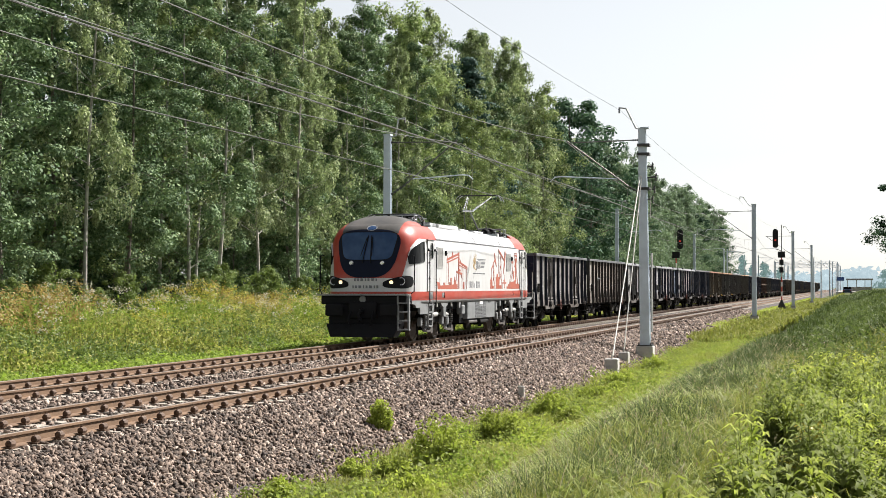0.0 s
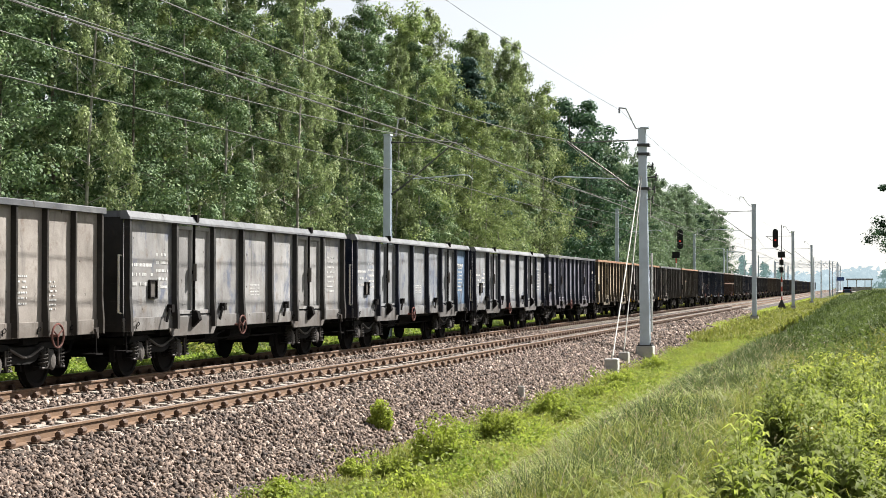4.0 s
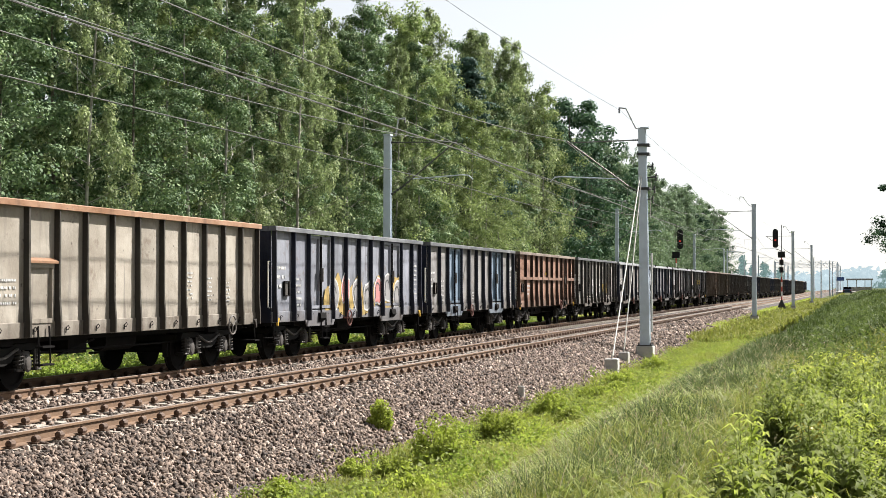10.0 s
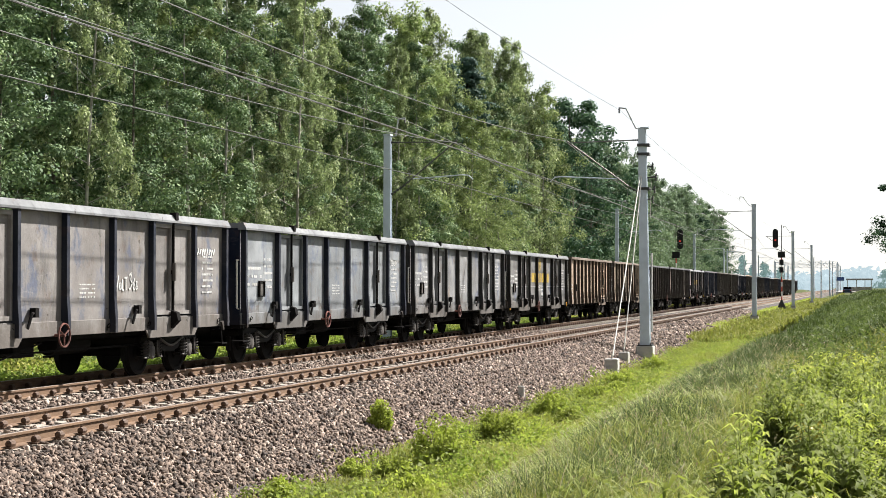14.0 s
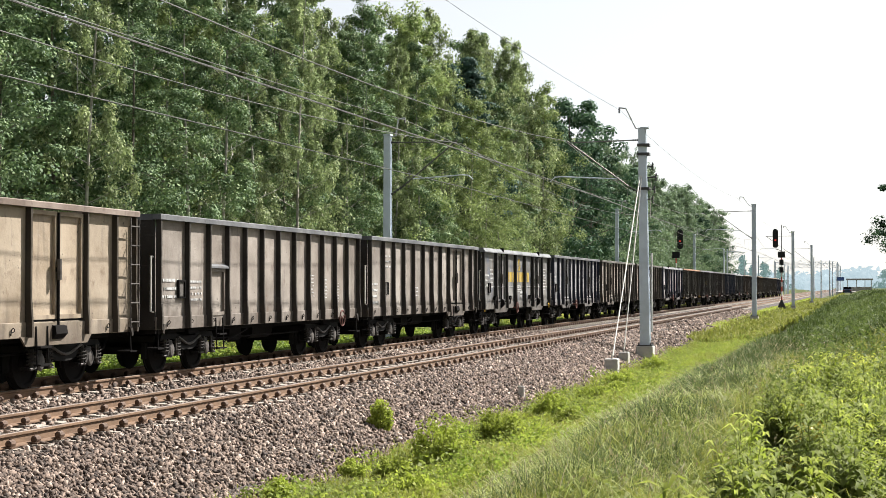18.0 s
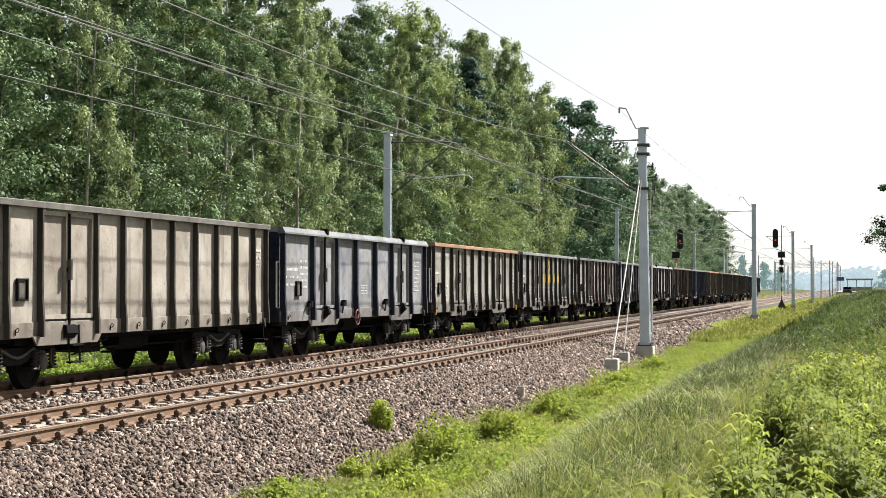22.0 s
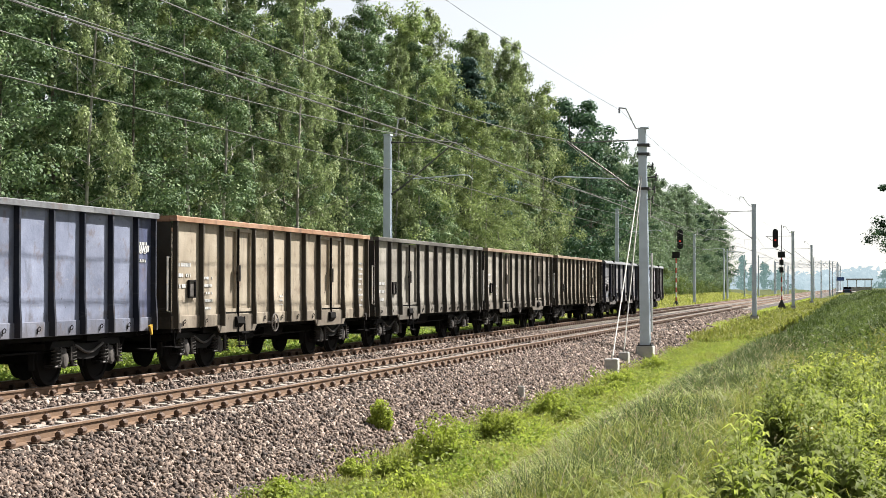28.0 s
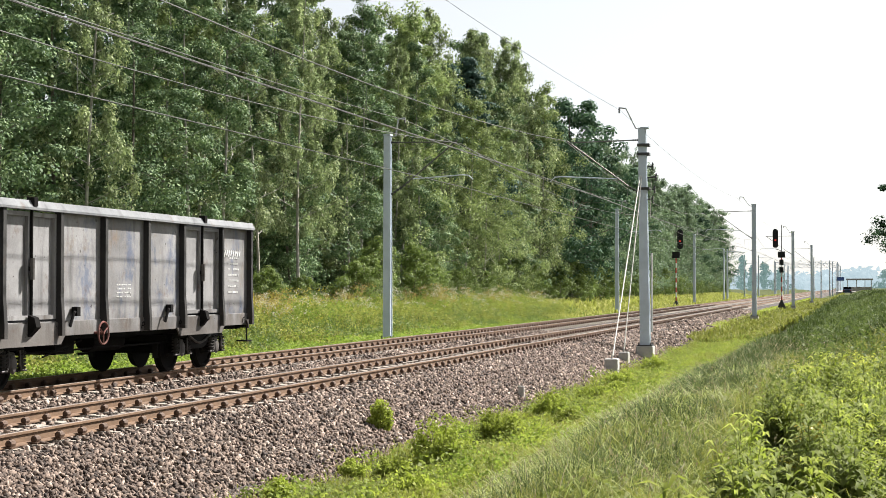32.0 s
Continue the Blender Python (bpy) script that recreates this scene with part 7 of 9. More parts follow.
    # number plates of plain bars
    for zz, wd in ((1.98, 0.36), (1.76, 0.42)):
        bm = bmesh.new()
        k = 0
        xx = -wd
        while xx < wd:
            d = 0.05 + 0.03 * (k % 3)
            yy = front_at(abs(xx) + 0.02, zz, 0.012)
            box(bm, xx, xx + d * 0.7, yy - 0.004, yy + 0.05, zz - 0.042, zz + 0.042)
            xx += d + 0.035
            k += 1
        put("number_bars", bm, M["art_grey"], "row of plain grey bars")
    # buffer beam, coupler, plough
    bm = bmesh.new()
    box(bm, -1.36, 1.36, -0.22, 0.5, 1.22, 1.49, 0.03)
    box(bm, -1.12, 1.12, -0.20, 0.5, 0.60, 1.22, 0.03)
    box(bm, -0.45, 0.45, -0.30, -0.2, 0.78, 1.3, 0.03)
    put("buffer_beam", bm, M["loco_black"], "black buffer beam")
    bm = bmesh.new()
    rod(bm, (0, -0.2, 1.02), (0, -0.62, 1.0), 0.07, None, 8)
    torus(bm, (0, -0.55, 0.85), "x", 0.14, 0.035, 12, 6)
    put("coupling_hook", bm, M["loco_black"])
    bm = bmesh.new()
    lathe(bm, [(-0.27, 0.10), (-0.23, 0.10)], "y", 20, (0, 0, 1.38))
    put("round_emblem", bm, M["loco_grey"], "small oval metal plate")
    bm = bmesh.new()
    plough = [(-1.2, 0.62), (1.2, 0.62), (1.0, 0.22), (-1.0, 0.22)]
    lo_, hi_ = [], []
    for (px, pz) in plough:
        lo_.append(bm.verts.new((px, -0.30 + (0.1 if pz > 0.4 else -0.1), pz)))
        hi_.append(bm.verts.new((px, 0.25, pz)))
    mid_lo = bm.verts.new((0, -0.62, 0.22))
    mid_hi = bm.verts.new((0, -0.35, 0.62))
    bm.faces.new((lo_[0], mid_hi, mid_lo, lo_[3]))
    bm.faces.new((mid_hi, lo_[1], lo_[2], mid_lo))
    bm.faces.new((lo_[0], lo_[3], hi_[3], hi_[0]))
    bm.faces.new((lo_[1], hi_[1], hi_[2], lo_[2]))
    bm.faces.new((lo_[3], mid_lo, lo_[2], hi_[2], hi_[3]))
    bm.faces.new((hi_[0], hi_[1], lo_[1], mid_hi, lo_[0]))
    bm.faces.new((hi_[3], hi_[2], hi_[1], hi_[0]))
    put("snow_plough", bm, M["loco_black"], "black steel plough under the buffer beam")


def loco_side(lo, side):
    """Windows, doors, rails, grilles and artwork of one side wall."""
    X = 1.472
    turn = math.pi if side < 0 else 0.0

    def put(name, bm, m, label="", parent=None):
        ob = part(name, bm, m, parent or lo, label)
        if side < 0 and not parent:
            ob.rotation_euler = (0, 0, math.pi)
            ob.location = (0, LOCO_L, 0)
        return ob

    def mir(y):
        return LOCO_L - y
    for rear in (False, True):
        f = mir if rear else (lambda v: v)

        def span(a, b):
            return sorted((f(a), f(b)))
        # cab side window under the arch of the red hood
        bm = bmesh.new()
        n = 14
        top, bot = [], []
        for i in range(n + 1):
            t = i / n
            yy = 0.53 + 1.13 * t
            top.append((yy, 2.72 + 0.47 * math.sin(t * math.pi / 2) ** 0.5))
            bot.append((yy - 0.08 * t, 2.46 + 0.10 * t))
        outline = top + bot[::-1]
        lo_, hi_ = [], []
        for yy, zz in outline:
            w = half_width(zz)
            q = (CAB - min(yy, CAB)) / (CAB - nose_y(zz))
            xx = w * (1 - min(0.9999, q) ** NOSE_N) ** (1 / NOSE_N)
            lo_.append(bm.verts.new((xx - 0.02, f(yy), zz)))
            hi_.append(bm.verts.new((xx + 0.024, f(yy), zz)))
        m_ = len(outline)
        for i in range(n):
            a, b, c, d = i, i + 1, m_ - 2 - i, m_ - 1 - i
            bm.faces.new((hi_[a], hi_[b], hi_[c], hi_[d]))
        for i in range(m_):
            j = (i + 1) % m_
            bm.faces.new((lo_[i], lo_[j], hi_[j], hi_[i]))
        cw = put("cab_window", bm, M["glass"], "dark curved cab side window")
        bm = bmesh.new()
        pipe(bm, [(half_width(zz) * (1 - min(0.9999, (CAB - yy) / (CAB - nose_y(zz))) ** NOSE_N) ** (1 / NOSE_N) + 0.018, f(yy), zz + 0.015) for yy, zz in top], 0.016, 5)
        put("window_rim", bm, M["livery_plain"], "white rim over the window", cw)
        # door with its window and two long rails
        a, b = span(1.92, 2.71)
        bm = bmesh.new()
        box(bm, X - 0.01, X + 0.012, a, b, 1.62, 3.22)
        dr = put("cab_door", bm, M["livery_plain"])
        bm = bmesh.new()
        box(bm, X - 0.03, X + 0.012, a, b, 3.225, 3.25)
        box(bm, X - 0.03, X + 0.03, a - 0.03, b + 0.03, 3.25, 3.27)
        put("drip_rail", bm, M["art_grey"], "", dr)
        bm = bmesh.new()
        m0, m1 = span(2.25, 2.56)
        rim = [(m0, 2.72), (m0 + 0.06, 2.66), (m1 - 0.06, 2.66), (m1, 2.72), (m1, 3.09), (m1 - 0.07, 3.16), (m0 + 0.07, 3.16), (m0, 3.09)]
        prism(bm, rim, "x", X + 0.012, X + 0.024)
        put("door_window", bm, M["glass"], "", dr)
        bm = bmesh.new()
        pipe(bm, [(X + 0.02, y_, z_) for y_, z_ in rim + rim[:1]], 0.016, 5)
        put("window_rim", bm, M["silver"], "", dr)
        bm = bmesh.new()
        for yy in (a, b):
            box(bm, X, X + 0.016, yy - 0.007, yy + 0.007, 1.62, 3.22)
        put("door_seam", bm, M["grille"], "", dr)
        for zz in (2.02, 2.52):
            bm = bmesh.new()
            d0, d1 = span(2.02, 2.16)
            box(bm, X + 0.012, X + 0.04, d0, d1, zz, zz + 0.03)
            put("door_handle", bm, M["loco_black"], "", dr)
        for yy in (f(1.96), f(2.74)):
            bm = bmesh.new()
            pipe(bm, [(X, yy, 2.94), (X + 0.07, yy, 2.92), (X + 0.07, yy, 1.26), (X, yy, 1.22)], 0.017, 6)
            rod(bm, (X, yy, 2.94), (X + 0.05, yy, 2.94), 0.045, None, 10)
            put("door_rail", bm, M["loco_black"])
        # ladder under the door, before a black plate added as a recess's shade
        bm = bmesh.new()
        l0, l1 = span(2.10, 2.54)
        box(bm, X - 0.045, X - 0.030, l0, l1, 0.9, 1.34)
        put("ladder_slot", bm, M["loco_black"])
        bm = bmesh.new()
        for yy in (l0, l1):
            box(bm, X - 0.06, X, yy - 0.03, yy + 0.03, 0.48, 1.36)
        for zz in (0.50, 0.72, 0.95, 1.18):
            box(bm, X - 0.2, X + 0.01, l0, l1, zz - 0.022, zz + 0.022)
        put("ladder", bm, M["loco_grey"])
        bm = bmesh.new()
        box(bm, X - 0.01, X + 0.010, l0 - 0.01, l1 + 0.01, 1.36, 1.60)
        put("kick_plate", bm, M["loco_grey"], "grey plate under the cab door")
        # air grille behind the door
        g0, g1 = span(4.45, 5.22) if rear else span(3.10, 3.86)
        bm = bmesh.new()
        box(bm, X - 0.01, X + 0.004, g0, g1, 2.36, 3.06)
        gr = put("air_grille", bm, M["grille"], "grey louvred air grille")
        bm = bmesh.new()
        for i in range(26):
            zz = 2.39 + i * 0.0248
            box(bm, X + 0.004, X + 0.010, g0 + 0.04, g1 - 0.04, zz, zz + 0.015)
        put("louvre", bm, M["silver_grey"], "", gr)
        bm = bmesh.new()
        for y0, y1, z0, z1 in ((g0, g0 + 0.035, 2.36, 3.06), (g1 - 0.035, g1, 2.36, 3.06), (g0 + 0.035, g1 - 0.035, 2.36, 2.385), (g0 + 0.035, g1 - 0.035, 3.035, 3.06)):
            box(bm, X + 0.003, X + 0.016, y0, y1, z0, z1)
        put("grille_frame", bm, M["livery_plain"], "", gr)
        # pointed side lamp
        bm = bmesh.new()
        t0 = f(4.23)
        prism(bm, [(t0 - 0.07, 2.79), (t0 - 0.07, 2.95), (t0 + 0.08, 2.87)], "x", X - 0.01, X + 0.05)
        put("side_lamp", bm, M["loco_black"], "small dark pointed side lamp")
        # grey skirt below the cab, with the notch before the ladder
        for pts in ([(0.16, 1.335), (0.16, 1.24), (0.55, 1.20), (0.64, 1.10), (1.12, 1.10), (1.12, 0.90), (2.08, 0.89), (2.08, 1.335)],
                    [(2.56, 1.335), (2.56, 0.89), (2.74, 0.92), (2.92, 1.335)],
                    [(3.42, 1.335), (3.62, 1.26), (3.84, 1.12), (4.0, 1.10), (4.03, 0.78), (4.33, 0.77), (4.36, 1.10), (4.50, 1.13), (4.66, 1.26), (4.84, 1.335)],
                    [(6.10, 1.335), (6.16, 1.03), (6.30, 1.03), (6.38, 1.335)]):
            bm = bmesh.new()
            prism(bm, [(f(y_), z_) for y_, z_ in (pts[::-1] if rear else pts)], "x", 1.38, 1.455)
            bmesh.ops.recalc_face_normals(bm, faces=bm.faces[:])
            put("skirt", bm, M["loco_grey"])
        bm = bmesh.new()
        c0 = f(4.02)
        pipe(bm, [(X + 0.004, c0, 1.57), (X + 0.006, c0 + 0.05, 1.50), (X + 0.006, c0 + 0.05, 1.45), (X + 0.004, c0, 1.39)], 0.010, 5)
        put("lifting_eye", bm, M["loco_black"])
        bm = bmesh.new()
        for yy in (3.27, 5.19):
            box(bm, 1.40, 1.44, f(yy) - 0.045, f(yy) + 0.045, 1.10, 1.33)
        put("hanger", bm, M["silver_grey"], "pale hangers over the bogie")
    bm = bmesh.new()
    box(bm, X - 0.01, X + 0.010, 3.77, 4.0, 1.41, 1.57)
    put("data_panel", bm, M["loco_grey"], "small grey data panel in the red band")
    # gutter of short dashes at the roof joint
    bm = bmesh.new()
    yy = 3.2
    while yy < LOCO_L - 3.3:
        box(bm, 1.40, 1.422, yy, yy + 0.34, 3.285, 3.325)
        yy += 0.42
    rj = put("roof_joint", bm, M["art_grey"], "dashed dark line under the roof")
    rj["kind"] = "stuff"
    # equipment box between the bogies
    bm = bmesh.new()
    box(bm, 1.28, 1.45, 7.36, 11.68, 0.62, 1.345, 0.02)
    eb = put("equipment_box", bm, M["loco_grey"], "grey equipment box with upright vents")
    for k, y0 in enumerate((8.56, 9.16, 9.76)):
        bm = bmesh.new()
        for j in range(11):
            z0 = 0.67 + j * 0.052
            if k == 1 and z0 > 1.06:
                continue
            for i in range(5):
                box(bm, 1.45, 1.460, y0 + i * 0.11, y0 + i * 0.11 + 0.075, z0, z0 + 0.026)
        put("vent_slats", bm, M["art_grey"], "", eb)
    bm = bmesh.new()
    box(bm, 1.45, 1.46, 9.2, 9.66, 1.13, 1.27)
    put("data_plate", bm, M["white_band"], "", eb)
    bm = bmesh.new()
    for y0 in (10.55, 10.82):
        box(bm, 1.45, 1.462, y0, y0 + 0.10, 1.18, 1.28)
    put("box_latch", bm, M["loco_black"], "", eb)
    for y0, y1, z0, z1, m_, nm, lab in ((6.68, 7.14, 0.80, 1.12, "loco_grey", "side_box", "small light grey box beside the bogie"), (11.95, 12.25, 0.85, 1.20, "loco_grey", "side_box", "small light grey box beside the bogie"),
                                        (7.7, 9.0, 0.46, 0.58, "bogie_fitting", "valve_gear", ""), (9.5, 10.7, 0.44, 0.56, "bogie", "valve_gear", "")):
        bm = bmesh.new()
        box(bm, 1.22, 1.42, y0, y1, z0, z1, 0.03)
        for k in range(3):
            rod(bm, (1.33, y0 + 0.1 + 0.12 * k, z0 - 0.12), (1.33, y0 + 0.1 + 0.12 * k, z0 + 0.02), 0.03, None, 6)
        put(nm, bm, M[m_], lab)
    bm = bmesh.new()
    pipe(bm, [(1.40, 6.74, 1.12), (1.40, 6.78, 1.22), (1.40, 6.92, 1.24), (1.40, 7.0, 1.16)], 0.025, 6)
    rod(bm, (1.40, 6.95, 1.12), (1.40, 6.95, 1.30), 0.03, None, 8)
    put("cock", bm, M["silver_grey"], "pale cock on the box")
    art(put, X)


def art(put, X):
    """Red harbour and mine scene along the side, an emblem and bars in place of lettering."""
    def flat(name, polys, m, label):
        bm = bmesh.new()
        for i, pts in enumerate(polys):
            prism(bm, pts, "x", X - 0.004, X + 0.003 + 0.0003 * i)
            if name in ("crane_picture", "emblem_bars"):
                put(name if i == 0 else name[:-1] if name[-1] == "s" else "crane_bar", bm, m, label if i == 0 else "")
                bm = bmesh.new()
        if len(bm.verts):
            put(name, bm, m, label)
        else:
            bm.free()

    def bar(y0, z0, y1, z1, w):
        d = Vector((y1 - y0, z1 - z0)).normalized()
        n = Vector((-d.y, d.x)) * w / 2
        return [(y0 + n.x, z0 + n.y), (y1 + n.x, z1 + n.y), (y1 - n.x, z1 - n.y), (y0 - n.x, z0 - n.y)]
    b = 1.685
    # ship and quay
    flat("ship_picture", [[(3.08, 1.93), (3.23, b), (5.84, b), (5.84, 1.86), (5.30, 1.84), (3.55, 1.80), (3.42, 1.90)], bar(3.47, 1.86, 3.47, 2.06, 0.025), bar(4.05, 1.8, 4.05, 1.90, 0.22), bar(5.50, 1.84, 5.50, 1.98, 0.30), bar(5.46, 1.96, 5.46, 2.10, 0.12), bar(5.62, 1.96, 5.62, 2.06, 0.03),
                          bar(4.95, 1.82, 4.95, 2.06, 0.16), bar(4.78, 1.8, 4.78, 1.92, 0.1)], M["art_red"], "red picture of a cargo ship")
    flat("crane_picture", [bar(4.40, 1.86, 4.40, 2.62, 0.030), bar(4.60, 1.84, 4.60, 2.64, 0.035), bar(4.37, 2.56, 6.07, 2.79, 0.045), bar(4.37, 2.66, 6.07, 2.90, 0.075), bar(4.42, 2.6, 4.50, 2.82, 0.03), bar(5.1, 2.72, 5.16, 2.94, 0.10), bar(6.04, b, 6.04, 2.95, 0.11), bar(5.90, b, 5.96, 2.8, 0.025),
                           bar(6.10, 2.60, 7.24, 2.43, 0.07), bar(6.10, 2.50, 7.24, 2.36, 0.03), bar(6.14, 2.72, 6.5, 2.5, 0.025), bar(6.48, b, 6.48, 2.48, 0.03), bar(6.62, 2.0, 6.62, 2.46, 0.02), bar(7.17, b, 7.17, 2.40, 0.04), bar(7.05, b, 7.05, 2.38, 0.02),
                           bar(5.67, 2.27, 6.51, 2.20, 0.075), bar(5.72, 2.2, 5.72, 1.98, 0.02), bar(6.40, 2.2, 6.40, 2.05, 0.02), bar(5.95, 2.34, 6.25, 2.32, 0.06), bar(6.72, b, 6.72, 1.93, 0.16)], M["art_red"], "red picture of gantry cranes")
    # two pumps, a valve and the mine
    flat("pump_picture", [bar(11.02, b, 11.02, 2.03, 0.36), bar(11.02, 2.0, 11.02, 2.12, 0.14), bar(11.28, b, 11.40, 2.56, 0.035), bar(11.54, b, 11.46, 2.56, 0.035), bar(11.31, 1.95, 11.52, 2.18, 0.022), bar(11.52, 1.92, 11.33, 2.15, 0.022), bar(11.34, 2.2, 11.48, 2.4, 0.022),
                          bar(11.02, 2.40, 11.62, 2.78, 0.07), [(11.50, 3.06), (11.62, 3.0), (11.92, 2.52), (11.80, 2.56), (11.60, 2.72)], bar(11.06, 2.42, 11.0, 1.95, 0.02), bar(11.3, b, 11.3, 1.8, 0.24)], M["art_red"], "red picture of a small oil pump")
    flat("tall_pump_picture", [bar(12.09, b, 12.09, 2.14, 0.62), bar(12.05, 2.1, 12.05, 2.25, 0.26), bar(12.34, b, 12.58, 2.92, 0.045), bar(12.78, b, 12.66, 2.92, 0.045), bar(12.40, 2.05, 12.74, 2.35, 0.025), bar(12.74, 2.0, 12.42, 2.3, 0.025), bar(12.46, 2.4, 12.70, 2.62, 0.025), bar(12.70, 2.38, 12.5, 2.6, 0.025),
                               bar(12.24, 3.17, 13.22, 2.79, 0.085), [(13.42, 3.20), (13.50, 3.02), (13.38, 2.62), (13.12, 2.25), (13.08, 2.32), (13.22, 2.72), (13.30, 3.0)], bar(12.30, 3.14, 12.22, 2.25, 0.02), bar(12.5, b, 12.5, 1.82, 0.5)], M["art_red"], "red picture of a tall oil pump")
    flat("valve_picture", [bar(13.27, b, 13.27, 2.22, 0.03), bar(12.94, 1.91, 13.60, 1.91, 0.06), bar(13.27, 1.86, 13.27, 2.05, 0.14), bar(13.13, 2.0, 13.41, 2.0, 0.035), bar(12.96, b, 12.96, 1.9, 0.025), bar(13.27, 1.72, 13.27, 1.86, 0.09)], M["art_red"], "small red picture of a valve")
    flat("mine_picture", [bar(13.7, 1.73, 14.3, 1.73, 0.10), bar(13.95, 1.8, 14.28, 1.86, 0.10), bar(14.24, 1.82, 15.36, 1.82, 0.28), bar(15.3, 1.78, 16.08, 1.78, 0.19), bar(15.0, 1.95, 15.44, 2.0, 0.10), bar(15.33, 1.96, 15.33, 2.86, 0.15), bar(15.16, 2.6, 15.50, 2.6, 0.10), bar(15.22, 2.36, 15.46, 2.36, 0.06),
                          bar(15.44, 2.62, 15.80, 1.86, 0.035), bar(15.40, 2.72, 15.70, 1.86, 0.03), bar(15.14, 2.78, 15.14, 3.12, 0.022), bar(15.58, 2.78, 15.58, 3.12, 0.022), bar(15.13, 3.11, 15.59, 3.11, 0.025), bar(15.2, 3.02, 15.52, 2.98, 0.06), bar(15.4, 2.72, 15.4, 2.9, 0.24),
                          bar(14.58, 2.73, 14.92, 2.73, 0.09), bar(14.86, 2.3, 15.0, 2.3, 0.16), bar(14.66, 2.70, 14.84, 2.18, 0.03), bar(14.92, 2.36, 14.92, 2.05, 0.10), bar(14.9, 2.10, 15.05, 2.20, 0.05), bar(14.55, 2.36, 14.2, 1.9, 0.022), bar(14.70, 2.3, 14.42, 1.92, 0.022)], M["art_red"], "red picture of a mine headframe")
    # feathered emblem with bars in place of its lettering
    def feather(y0, z0, y1, z1, w):
        d = Vector((y1 - y0, z1 - z0))
        n = Vector((-d.y, d.x)).normalized() * w
        return [(y0, z0), (y0 + d.x * 0.6 + n.x, z0 + d.y * 0.6 + n.y), (y1, z1), (y0 + d.x * 0.55 - n.x * 0.5, z0 + d.y * 0.55 - n.y * 0.5)]
    flat("emblem", [feather(8.36, 2.50, 8.12, 2.80, 0.05), feather(8.38, 2.50, 8.26, 2.92, 0.05), feather(8.42, 2.52, 8.44, 2.97, 0.05), feather(8.46, 2.54, 8.62, 2.92, 0.045), feather(8.34, 2.46, 8.06, 2.62, 0.05), feather(8.50, 2.36, 8.10, 2.52, 0.05), feather(8.56, 2.36, 8.30, 2.46, 0.03)], M["gilt"], "gilt feathered emblem")
    flat("emblem_letters", [bar(8.66, 2.36, 8.66, 2.68, 0.05), bar(8.60, 2.37, 8.66, 2.37, 0.045), bar(8.80, 2.42, 8.80, 2.68, 0.10), bar(8.96, 2.42, 9.0, 2.68, 0.035), bar(9.05, 2.42, 9.04, 2.68, 0.035), bar(9.16, 2.42, 9.2, 2.68, 0.04)], M["art_grey"], "dark upright bars")
    flat("emblem_bars", [bar(8.69, 2.755, 10.08, 2.755, 0.028), [(9.30, 2.58), (9.36, 2.66), (10.02, 2.66), (9.92, 2.58)], [(9.24, 2.45), (9.30, 2.53), (9.88, 2.53), (9.78, 2.45)], bar(8.90, 2.71, 10.0, 2.71, 0.018)], M["art_grey"], "grey bars of the emblem")
    flat("caption_bars", [bar(8.14 + 0.17 * i, 2.24, 8.26 + 0.17 * i + 0.02 * (i % 2), 2.24, 0.035) for i in range(11)], M["art_grey"], "line of small grey bars")
    flat("number_bars", [bar(7.53 + 0.19 * i, 1.72, 7.53 + 0.19 * i, 1.95 if i != 4 else 1.88, 0.055 if i < 3 else 0.10) for i in range(9) if i != 5], M["art_grey"], "row of plain grey bars")


